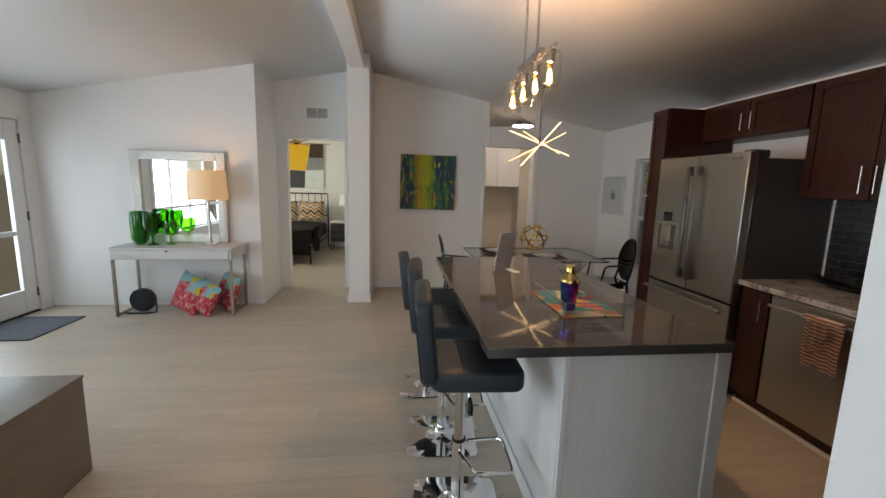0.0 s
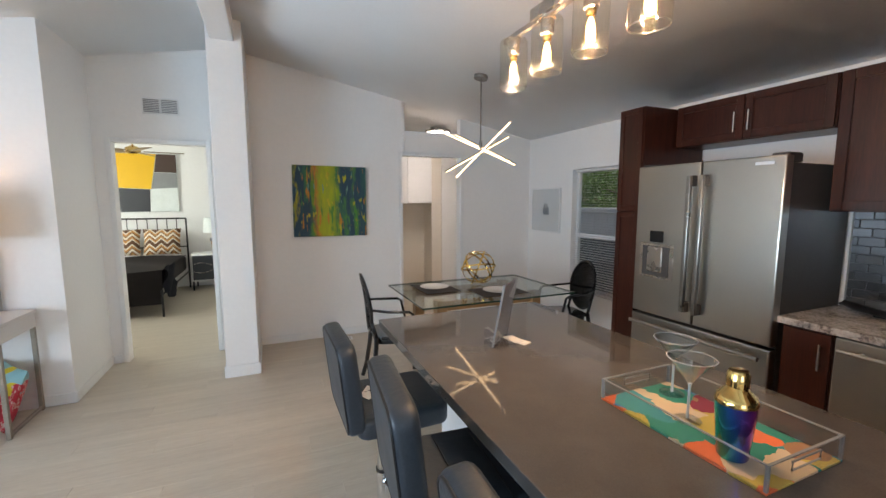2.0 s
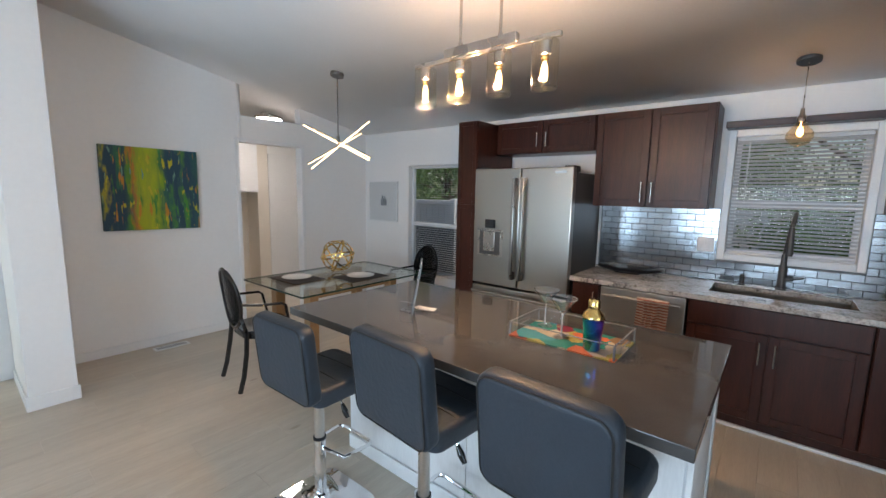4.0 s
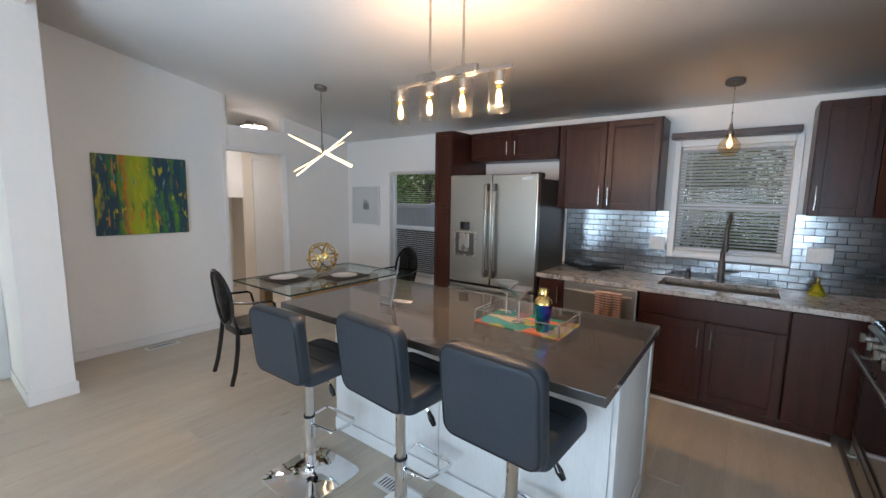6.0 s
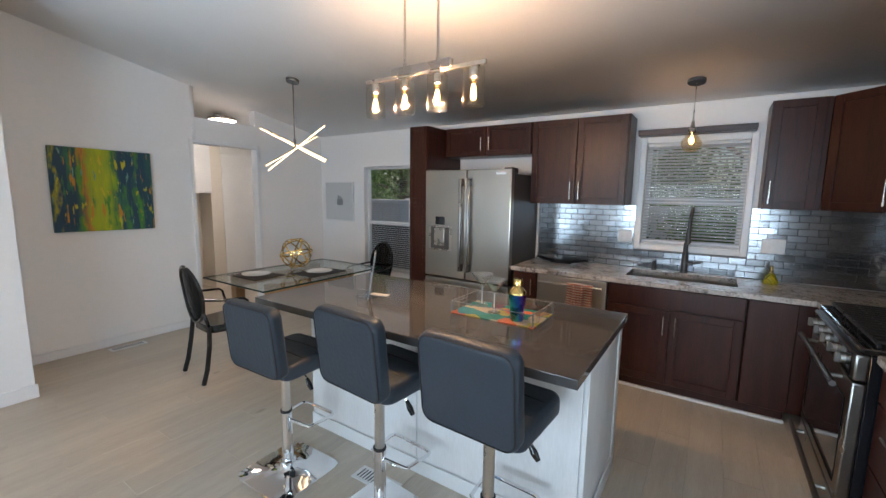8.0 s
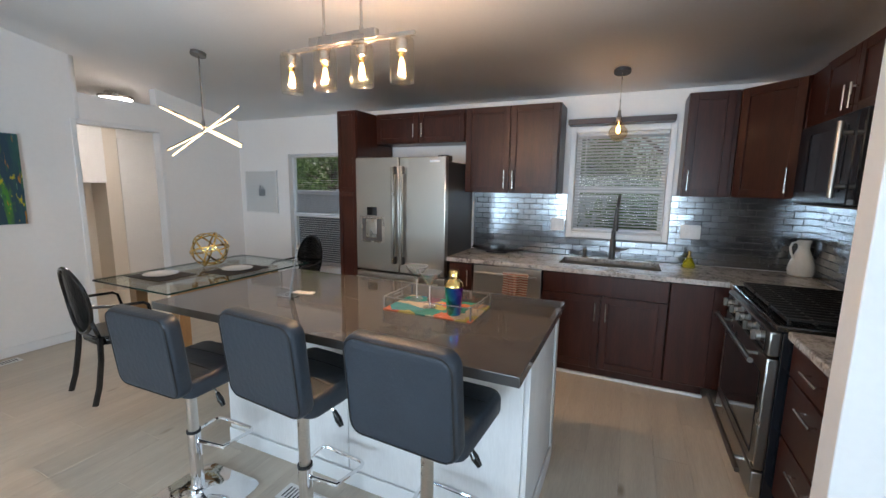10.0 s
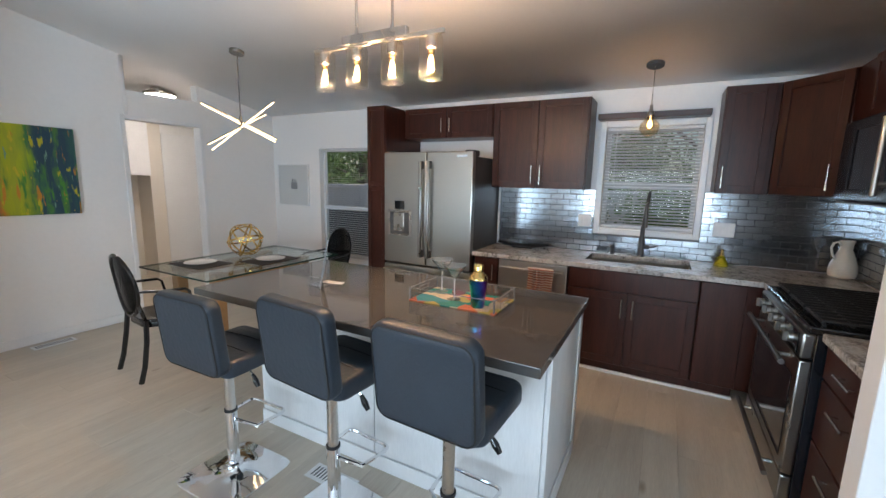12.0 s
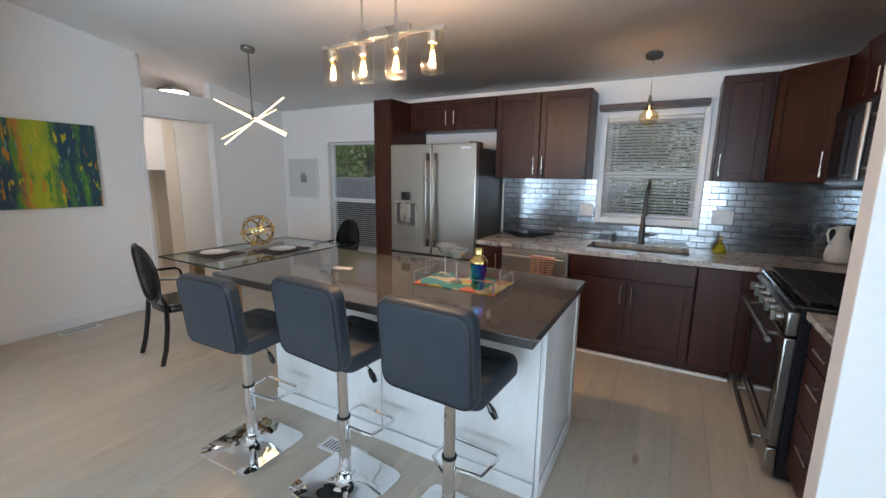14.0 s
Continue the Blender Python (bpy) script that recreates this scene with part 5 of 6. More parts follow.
    bm = tube(B(), [(0.02, -0.07, 0.698), (0.02, -0.135, 0.676), (0.02, -0.160, 0.650)], 0.0045, 6)
    lv = part("lever", bm, "chrome", s)
    bm = cyl(B(), (0.02, -0.155, 0.656), (0.02, -0.176, 0.625), 0.008, 0.015, 10)
    cyl(bm, (0.02, -0.176, 0.625), (0.02, -0.194, 0.600), 0.015, 0.010, 10)
    part("grip", bm, "black_plastic", lv)
    return s


st = bar_stool("black leatherette bar stool with a chrome pedestal at the island")
STOOLS = ((0.0, 2.165, -0.012, -3), (-0.008, 2.735, -0.012, -5), (-0.05, 3.385, -0.075, 1))
for k, (x, y, dz, turn) in enumerate(STOOLS):
    ob = st if k == 0 else copy_thing(st, Matrix.Identity(4))
    ob.matrix_basis = pose(x, y, 0, 0, 0, turn)
    if dz:
        for ch in ob.children:
            if ch.name.split(".")[0] in ("seat", "backrest", "lever", "seat_plate"):
                ch.location.z = dz

# paper tags left on the far stool's seat
tg = thing("care_tag", (-0.12, 3.40, 0.716), "white and black care tags lying on the stool seat", "tag")
for k, (x, y, a, mat) in enumerate(((-0.115, 3.375, 25, "plate"), (-0.10, 3.43, -15, "black_matte"), (-0.085, 3.40, 50, "plate"))):
    bm = box(B(), -0.018, 0.018, -0.035, 0.035, 0, 0.002)
    bmesh.ops.transform(bm, matrix=pose(x, y, 0.7185 + 0.004 * k, 0, -12, a), verts=bm.verts)
    part("paper_tag" if mat == "plate" else "size_label", bm, mat, tg)

# ---- on the island ----
tr = thing("serving_tray", (0.61, 2.42, 0.92), "clear acrylic serving tray with a colour-block print base", "tray")
T = (0.468, 0.762, 2.185, 2.65)
part("base", box(B(), T[0], T[1], T[2], T[3], 0.9205, 0.926, 0.001), "tray_art", tr, "bright colour-block printed base")
for b in ((T[0], T[0] + 0.006, T[2], T[3]), (T[1] - 0.006, T[1], T[2], T[3])):
    part("side", box(B(), *b, 0.9265, 0.985), "acrylic", tr)
    part("rim", box(B(), *b, 0.9855, 0.9885), "acrylic_edge", tr)
for y0, y1 in ((T[2], T[2] + 0.006), (T[3] - 0.006, T[3])):
    bm = B()
    for b in ((T[0] + 0.0065, 0.56, 0.9265, 0.985), (0.67, T[1] - 0.0065, 0.9265, 0.985), (0.56, 0.67, 0.9265, 0.952), (0.56, 0.67, 0.972, 0.985)):
        box(bm, b[0], b[1], y0, y1, b[2], b[3])
    part("end", bm, "acrylic", tr)
    part("rim", box(B(), T[0] + 0.0065, T[1] - 0.0065, y0, y1, 0.9855, 0.9885), "acrylic_edge", tr)
    bm = B()
    tube(bm, [(0.56, (y0 + y1) / 2, 0.952), (0.67, (y0 + y1) / 2, 0.952), (0.67, (y0 + y1) / 2, 0.972), (0.56, (y0 + y1) / 2, 0.972)], 0.0025, 6, closed=True)
    part("hand_hole", bm, "acrylic_edge", tr)
for x, y in ((T[0] + 0.003, T[2] + 0.003), (T[1] - 0.003, T[2] + 0.003), (T[0] + 0.003, T[3] - 0.003), (T[1] - 0.003, T[3] - 0.003)):
    part("corner_edge", box(B(), x - 0.0035, x + 0.0035, y - 0.0035, y + 0.0035, 0.927, 0.985), "acrylic_edge", tr)

sk2 = thing("cocktail_shaker", (0.535, 2.297, 0.927), "iridescent rainbow cocktail shaker with a gold cap on the tray", "shaker")
part("cup", lathe(B(), (0.535, 2.297, 0.927), [(0.030, 0), (0.033, 0.004), (0.043, 0.115), (0.044, 0.135)], 28), "rainbow", sk2)
part("shoulder", lathe(B(), (0.535, 2.297, 1.063), [(0.045, 0), (0.045, 0.006), (0.040, 0.020), (0.024, 0.036), (0.022, 0.040)], 28), "gold", sk2)
part("cap", lathe(B(), (0.535, 2.297, 1.104), [(0.024, 0), (0.024, 0.030), (0.020, 0.038), (0.006, 0.040)], 24), "gold", sk2)


def martini(at):
    g = thing("martini_glass", at, "clear stemmed martini glass on the tray", "glass", "martini glasses")
    part("bowl", lathe(B(), (at[0], at[1], at[2] + 0.105), [(0.003, 0), (0.062, 0.075), (0.0605, 0.075), (0.003, 0.004)], 28), "clear_glass", g)
    part("rim", tube(B(), [(at[0] + 0.0613 * math.cos(a), at[1] + 0.0613 * math.sin(a), at[2] + 0.18) for a in np.linspace(0, 2 * math.pi, 28, endpoint=False)], 0.001, 5, closed=True), "glass_rim", g)
    part("stem", lathe(B(), at, [(0.0045, 0.006), (0.0035, 0.03), (0.0035, 0.095), (0.006, 0.108)], 10), "glass_rim", g)
    part("foot", lathe(B(), at, [(0.036, 0), (0.036, 0.0015), (0.004, 0.006)], 24), "clear_glass", g)


martini((0.59, 2.452, 0.927))
martini((0.695, 2.582, 0.927))

hd = thing("sign_holder", (0.44, 3.25, 0.92), "clear acrylic sign holder with a printed sheet and card box", "sign holder")
m = Matrix.Translation((0.46, 3.25, 0.922)) @ Euler((0, radians(10), radians(-48))).to_matrix().to_4x4()


def tilted(x0, x1, y0, y1, z0, z1, bev=0.0):
    sub = B()
    box(sub, x0, x1, y0, y1, z0, z1, bev)
    bmesh.ops.transform(sub, matrix=m, verts=sub.verts)
    return sub


part("sheet", tilted(-0.001, 0.001, -0.10, 0.10, 0.004, 0.272), "paper", hd, "grey printed sheet")
part("front_panel", tilted(-0.0045, -0.002, -0.103, 0.103, 0.0, 0.277), "acrylic", hd)
part("back_panel", tilted(0.002, 0.0045, -0.103, 0.103, 0.0, 0.277), "acrylic", hd)
part("edge", tilted(-0.0045, 0.0045, -0.1065, -0.1035, 0.0, 0.277), "acrylic_edge", hd)
part("foot", box(B(), 0.41, 0.53, 3.19, 3.31, 0.9205, 0.9235, 0.001), "acrylic", hd)
part("card_box", box(B(), 0.40, 0.425, 3.20, 3.29, 0.924, 0.975, 0.002), "acrylic", hd)
for k, (x, y, a) in enumerate(((0.53, 3.20, 20), (0.515, 3.225, 5))):
    bm = box(B(), -0.026, 0.026, -0.044, 0.044, 0, 0.003)
    bmesh.ops.transform(bm, matrix=pose(x, y, 0.9205 + 0.004 * k, 0, 0, a), verts=bm.verts)
    solo("business_cards", bm, "plate" if k else "picture_paper", (x, y, 0.9205 + 0.004 * k), "small stack of white cards on the island", "cards", "cards on the island")

# ---- dining ----
tb = thing("dining_table", (1.25, 5.03, 0.0), "glass-topped dining table on wooden legs", "table")
X0, X1, Y0, Y1 = 0.555, 1.96, 4.50, 5.45
part("tabletop", box(B(), X0, X1, Y0, Y1, 0.737, 0.7495), "table_glass", tb, "clear greenish glass top")
bm = B()
for b in ((X0 - 0.002, X0, Y0, Y1), (X1, X1 + 0.002, Y0, Y1), (X0, X1, Y0 - 0.002, Y0), (X0, X1, Y1, Y1 + 0.002)):
    box(bm, *b, 0.7365, 0.750)
part("glass_edge", bm, "glass_edge", tb)
for x in (0.80, 1.72):
    for y in (4.76, 5.30):
        part("leg", box(B(), x - 0.045, x + 0.045, y - 0.045, y + 0.045, 0.0, 0.734, 0.004), "table_wood", tb)
for y in (4.76, 5.30):
    part("rail", box(B(), 0.846, 1.674, y - 0.02, y + 0.02, 0.64, 0.72, 0.003), "table_wood", tb)


def place_mat(x, y, turn):
    bm = box(B(), -0.16, 0.16, -0.22, 0.22, 0, 0.003, 0.001)
    bmesh.ops.transform(bm, matrix=pose(x, y, 0.751, 0, 0, turn), verts=bm.verts)
    solo("place_mat", bm, "mat_weave", (x, y, 0.751), "dark brown woven place mat on the glass table", "place mat", "place settings")
    solo("plate", lathe(B(), (x, y, 0.7545), [(0.07, 0), (0.09, 0.004), (0.130, 0.014), (0.132, 0.016), (0.128, 0.0165), (0.09, 0.008), (0.0, 0.007)], 36), "plate", (x, y, 0.7545), "white porcelain dinner plate on a place mat", "plate", "place settings")


place_mat(0.90, 5.14, 2)
place_mat(1.36, 4.79, 90)

orb = thing("wire_orb", (1.335, 5.11, 0.751), "gold ring orb sculpture on the dining table", "ornament")
rnd = random.Random(4)
GOLDEN = (1 + math.sqrt(5)) / 2
AXES = [(0, 1, GOLDEN), (0, 1, -GOLDEN), (1, GOLDEN, 0), (1, -GOLDEN, 0), (GOLDEN, 0, 1), (-GOLDEN, 0, 1)]
tip = Euler((0.3, 0.2, 0.5)).to_matrix()
for k, axis in enumerate(AXES):
    q = (tip @ Vector(axis)).to_track_quat("Z", "Y").to_matrix()
    c0 = Vector((1.335, 5.11, 0.752 + 0.167))
    r = 0.162 - 0.0045 * (k % 3)
    bm = B()
    ring = []
    for j in range(36):
        a = 2 * math.pi * j / 36
        for rr, h in ((r, -0.0075), (r + 0.005, -0.0075), (r + 0.005, 0.0075), (r, 0.0075)):
            ring.append(bm.verts.new(c0 + q @ Vector((rr * math.cos(a), rr * math.sin(a), h))))
    for j in range(36):
        for e in range(4):
            bm.faces.new((ring[j * 4 + e], ring[j * 4 + (e + 1) % 4], ring[((j + 1) % 36) * 4 + (e + 1) % 4], ring[((j + 1) % 36) * 4 + e]))
    part("ring", bm, "gold", orb)


def ghost_chair(label):
    """Armchair of glossy plastic that faces +x; the back stands at x = -0.24."""
    s = thing("dining_chair", (0, 0, 0), label, "chair", "dining chairs")
    # seat shell
    outline = arc(0.12, -0.13, 0.10, -90, 0, 5) + arc(0.12, 0.13, 0.10, 0, 90, 5) + arc(-0.12, 0.10, 0.09, 90, 180, 4) + arc(-0.12, -0.10, 0.09, 180, 270, 4)
    part("seat", prism(B(), outline, 0.435, 0.462, 0.008), "black_plastic", s)
    part("apron", prism(B(), [(x * 0.93, y * 0.93) for x, y in outline], 0.395, 0.434, 0.004), "black_plastic", s)
    for y in (-0.20, 0.20):
        part("front_leg", tube(B(), [(0.18, y * 0.95, 0.43), (0.195, y, 0.2), (0.20, y * 1.02, 0.0)], 0.017, 8), "black_plastic", s)
        part("back_leg", tube(B(), [(-0.19, y * 0.86, 0.46), (-0.205, y * 0.95, 0.30), (-0.235, y * 1.0, 0.12), (-0.27, y * 1.02, 0.0)], 0.019, 8), "black_plastic", s)
    # oval back, leaning
    def lean(u, v):
        return Vector((-0.20 - 0.13 * (v - 0.45) - 0.05 * (1 - (u / 0.2) ** 2) * 0.5, u, v))
    bm = B()
    rim = [lean(0.195 * math.cos(a), 0.71 + 0.235 * math.sin(a)) for a in np.linspace(0, 2 * math.pi, 32, endpoint=False)]
    part("back_rim", tube(bm, rim, 0.013, 8, closed=True), "black_plastic", s)
    bm = B()
    rings = []
    for f in (1.0, 0.75, 0.5, 0.25):
        rings.append([bm.verts.new(lean(0.195 * f * math.cos(a), 0.71 + 0.235 * f * math.sin(a))) for a in np.linspace(0, 2 * math.pi, 32, endpoint=False)])
    c = bm.verts.new(lean(0, 0.71))
    for a, b in zip(rings, rings[1:]):
        for k in range(32):
            bm.faces.new((a[k], a[(k + 1) % 32], b[(k + 1) % 32], b[k]))
    for k in range(32):
        bm.faces.new((rings[-1][k], rings[-1][(k + 1) % 32], c))
    bmesh.ops.solidify(bm, geom=bm.faces[:], thickness=0.010)
    part("back_panel", bm, "black_plastic", s)
    for y in (-1, 1):
        part("back_stay", tube(B(), [(-0.19, y * 0.165, 0.45), lean(y * 0.165, 0.58)], 0.014, 8), "black_plastic", s)
        part("arm", tube(B(), [lean(y * 0.193, 0.69), (-0.10, y * 0.235, 0.675), (0.06, y * 0.245, 0.665), (0.09, y * 0.243, 0.645), (0.13, y * 0.225, 0.45)], 0.014, 8, flat=0.8), "black_plastic", s)
    return s


ch = ghost_chair("glossy black plastic armchair with an oval back at the glass table")
ch.matrix_basis = pose(0.49, 4.99, 0, 0, 0, -6)
ch2 = copy_thing(ch, pose(2.14, 4.90, 0, 0, 0, 172))

# ---- lamps ----
PX, PY = 0.457, 2.853
ip = thing("island_pendant", (PX, PY, 2.6), "four-light linear nickel pendant with clear glass shades, lit", "pendant lamp")
zc = ceil_z(PX)
part("bar", box(B(), PX - 0.009, PX + 0.009, PY - 0.385, PY + 0.385, 2.170, 2.190, 0.002), "nickel", ip)
part("centre_block", box(B(), PX - 0.0165, PX + 0.0165, PY - 0.192, PY + 0.192, 2.182, 2.226, 0.003), "nickel", ip)
for y in (PY - 0.107, PY + 0.107):
    rod = part("rod", cyl(B(), (PX, y, 2.226), (PX, y, zc + 0.01), 0.0065, seg=10), "nickel", ip)
    part("rod_joint", cyl(B(), (PX, y, 2.226), (PX, y, 2.242), 0.010, seg=12), "nickel", rod)
part("canopy", box(B(), PX - 0.065, PX + 0.065, PY - 0.16, PY + 0.16, zc - 0.038, zc + 0.03, 0.004), "nickel", ip)
for k in range(4):
    y = PY + 0.2127 * (k - 1.5)
    hol = part("holder", lathe(B(), (PX, y, 2.110), [(0.018, 0), (0.0235, 0.004), (0.0235, 0.052), (0.028, 0.054), (0.028, 0.060)], 18), "nickel", ip)
    part("shade", lathe(B(), (PX, y, 1.982), [(0.051, 0), (0.0535, 0.006), (0.054, 0.014), (0.054, 0.172), (0.050, 0.182), (0.027, 0.186)], 28, caps=False), "lamp_glass", hol, "clear glass cylinder")
    part("rim", tube(B(), [(PX + 0.050 * math.cos(a), y + 0.050 * math.sin(a), 1.983) for a in np.linspace(0, 2 * math.pi, 28, endpoint=False)], 0.0012, 6, closed=True), "clear_glass", hol)
    part("socket", lathe(B(), (PX, y, 2.092), [(0.0135, 0), (0.0155, 0.003), (0.0155, 0.018)], 16), "brass", hol)
    part("bulb", lathe(B(), (PX, y, 1.998), [(0.003, 0.004), (0.016, 0.012), (0.0225, 0.036), (0.0205, 0.064), (0.0145, 0.090), (0.0135, 0.098), (0.0134, 0.0979)], 18), "bulb_glass", hol, "clear filament bulb")
    part("filament", lathe(B(), (PX, y, 2.008), [(0.006, 0), (0.0125, 0.007), (0.0145, 0.026), (0.0135, 0.050), (0.010, 0.068), (0.004, 0.080)], 12), "bulb", hol, "glowing filament")
    bulb_light("pendant_bulb", (PX, y, 2.042), 50, WARM, 0.021)

xl = thing("starburst_pendant", (1.31, 5.04, 2.6), "chrome pendant with crossed led bars, lit, over the dining table", "pendant lamp")
zc = ceil_z(1.31)
bm = lathe(B(), (0, 0, -0.028), [(0.06, 0), (0.062, 0.004), (0.062, 0.036)], 24)
bmesh.ops.transform(bm, matrix=Matrix.Translation((1.31, 5.04, zc)) @ Euler((0, radians(10.9), 0)).to_matrix().to_4x4(), verts=bm.verts)
part("canopy", bm, "lamp_metal", xl)
part("rod", cyl(B(), (1.31, 5.04, 2.06), (1.31, 5.04, zc), 0.006, seg=10), "lamp_metal", xl)
part("hub", cyl(B(), (1.31, 5.04, 1.955), (1.31, 5.04, 2.07), 0.014, seg=14), "lamp_metal", xl)
cx = Vector((1.31, 5.04, 1.985))
for off, half in ((Vector((0.0, 0.0, 0.020)), Vector((0.335, -0.045, -0.13))), (Vector((0.012, 0.0, 0.034)), Vector((0.10, -0.325, -0.15))),
                  (Vector((0.0, -0.015, -0.004)), Vector((0.106, -0.304, 0.21))), (Vector((-0.012, 0.012, -0.018)), Vector((0.345, 0.06, 0.175)))):
    p0, p1 = cx + off - half, cx + off + half
    along = half.normalized()
    bar = part("bar", tube(B(), [p0 - along * 0.006, p1 + along * 0.006], 0.0085, 4), "lamp_metal", xl)
    drop = Vector((-0.35, -0.55, -0.75)).normalized() * 0.0045
    part("led_strip", cyl(B(), p0 + drop, p1 + drop, 0.0062, seg=8), "led", bar, "glowing led strip")

sp = thing("sink_pendant", (2.377, 1.703, 2.35), "small nickel pendant with a clear glass globe, lit, at the window", "pendant lamp")
zc = ceil_z(2.377)
bm = lathe(B(), (0, 0, -0.022), [(0.06, 0), (0.062, 0.004), (0.062, 0.03)], 24)
bmesh.ops.transform(bm, matrix=Matrix.Translation((2.377, 1.703, zc)) @ Euler((0, radians(10.9), 0)).to_matrix().to_4x4(), verts=bm.verts)
part("canopy", bm, "steel_dark", sp)
part("cord", cyl(B(), (2.377, 1.703, 2.12), (2.377, 1.703, zc), 0.003, seg=8), "nickel", sp)
part("holder", lathe(B(), (2.377, 1.703, 2.045), [(0.024, 0), (0.024, 0.03), (0.013, 0.05), (0.010, 0.085)], 16), "nickel", sp)
part("globe", lathe(B(), (2.377, 1.703, 1.895), [(0.02, 0), (0.048, 0.016), (0.072, 0.055), (0.066, 0.09), (0.045, 0.115), (0.026, 0.15), (0.0259, 0.1499)], 28), "globe_glass", sp, "clear glass globe")
part("bulb", lathe(B(), (2.377, 1.703, 1.94), [(0.006, 0), (0.022, 0.016), (0.026, 0.04), (0.016, 0.08), (0.012, 0.105), (0.0119, 0.1049)], 16), "bulb_glass", sp, "clear filament bulb")
part("filament", lathe(B(), (2.377, 1.703, 1.955), [(0.005, 0), (0.016, 0.012), (0.019, 0.03), (0.014, 0.05), (0.004, 0.07), (0.003, 0.09)], 12), "bulb", sp, "glowing filament")
bulb_light("sink_pendant_bulb", (2.377, 1.703, 1.985), 24, WARM, 0.02)

hl = thing("ceiling_light", (1.765, 7.17, 2.62), "round flush led ceiling light in the hall, lit", "ceiling light")
part("rim", lathe(B(), (1.765, 7.17, 2.49), [(0.17, 0), (0.175, 0.006), (0.175, 0.03), (0.10, 0.035), (0.10, 0.075)], 32), "nickel", hl)
part("diffuser", lathe(B(), (1.765, 7.17, 2.482), [(0.01, 0), (0.155, 0.002), (0.168, 0.01)], 32), "disc_led", hl)

# ---- on the walls ----
pt = thing("painting", (0.16, 6.40, 1.16), "abstract green, yellow and blue painting on a square canvas", "painting")
bm = box(B(), -0.392, 0.392, -0.018, 0.018, -0.383, 0.383, 0.003)
bmesh.ops.transform(bm, matrix=pose(0.170, 6.398, 1.540, 0, 0.5, 0), verts=bm.verts)
part("canvas", bm, "canvas", pt)
pc = thing("framed_print", (2.785, 6.07, 1.15), "small pale print in a thin white frame", "picture")
part("paper", box(B(), 2.776, 2.786, 5.760, 6.300, 1.165, 1.685), "picture_paper", pc)
bm = B()
for b in ((5.745, 5.760, 1.15, 1.70), (6.300, 6.315, 1.15, 1.70), (5.760, 6.300, 1.15, 1.165), (5.760, 6.300, 1.685, 1.70)):
    box(bm, 2.768, 2.797, *b, 0.002)
part("picture_frame", bm, "picture_frame", pc)
bm = B()
box(bm, 2.7735, 2.7755, 5.955, 6.07, 1.37, 1.46)
box(bm, 2.7735, 2.7755, 6.025, 6.055, 1.46, 1.51)
box(bm, 2.7735, 2.7755, 5.985, 6.005, 1.46, 1.50)
part("figure", bm, "art_grey", pc, "small grey printed shape")
pane = part("pane", box(B(), 2.7705, 2.7715, 5.760, 6.300, 1.165, 1.685), "acrylic", pc)

rv = thing("return_air_vent", (-1.35, 6.415, 2.36), "white two-part return air grille above the bedroom door", "vent")
for x0, x1 in ((-1.49, -1.365), (-1.345, -1.22)):
    bm = B()
    for b in ((x0 - 0.012, x0, 2.352, 2.505), (x1, x1 + 0.009, 2.352, 2.505), (x0, x1, 2.352, 2.364), (x0, x1, 2.493, 2.505)):
        box(bm, b[0], b[1], 6.408, 6.4185, b[2], b[3])
    part("frame", bm, "trim", rv)
    for k in range(8):
        z = 2.372 + k * 0.0155
        part("slat", box(B(), x0, x1, 6.411, 6.4175, z, z + 0.007), "art_grey", rv)


def floor_vent(x, y, w, d, label, nx):
    v = thing("floor_vent", (x, y, 0.0), label, "vent", "floor registers")
    part("frame", box(B(), x - w / 2, x + w / 2, y - d / 2, y + d / 2, 0.001, 0.006, 0.002), "white_plastic", v)
    # Dark strips laid on the solid frame stand for the shade inside slots.
    n = nx
    for k in range(n):
        if w > d:
            xx = x - w / 2 + 0.02 + (w - 0.04) * (k + 0.5) / n
            part("slot", box(B(), xx - 0.004, xx + 0.004, y - d / 2 + 0.02, y + d / 2 - 0.02, 0.0062, 0.0068), "slot_dark", v)
        else:
            yy = y - d / 2 + 0.02 + (d - 0.04) * (k + 0.5) / n
            part("slot", box(B(), x - w / 2 + 0.02, x + w / 2 - 0.02, yy - 0.004, yy + 0.004, 0.0062, 0.0068), "slot_dark", v)


floor_vent(0.197, 6.275, 0.30, 0.11, "white metal floor register by the wall", 14)
floor_vent(0.165, 2.92, 0.11, 0.28, "white metal floor register under the stools", 12)

# ---- hall ----
hc = thing("laundry_cabinet", (1.4, 8.05, 1.5), "white laundry wall cabinet with two doors", "cabinet")
part("body", box(B(), 0.75, 2.0, 8.01, 8.445, 1.51, 2.42, 0.003), "trim", hc)
for x0, x1 in ((0.755, 1.17), (1.175, 1.585), (1.59, 1.995)):
    part("door", box(B(), x0, x1, 7.99, 8.009, 1.515, 2.415, 0.003), "trim", hc)
hdoor = thing("door_1", (2.2, 7.6, 0), "white flush door at the end of the hall", "door", kind="structure")
part("leaf", box(B(), 2.215, 2.90, 8.09, 8.13, 0.01, 2.12, 0.003), "trim", hdoor)
part("door_knob", lathe(B(), (2.80, 8.075, 1.0), [(0.012, -0.02), (0.025, -0.012), (0.025, 0.012), (0.012, 0.02)], 14), "steel_dark", hdoor)

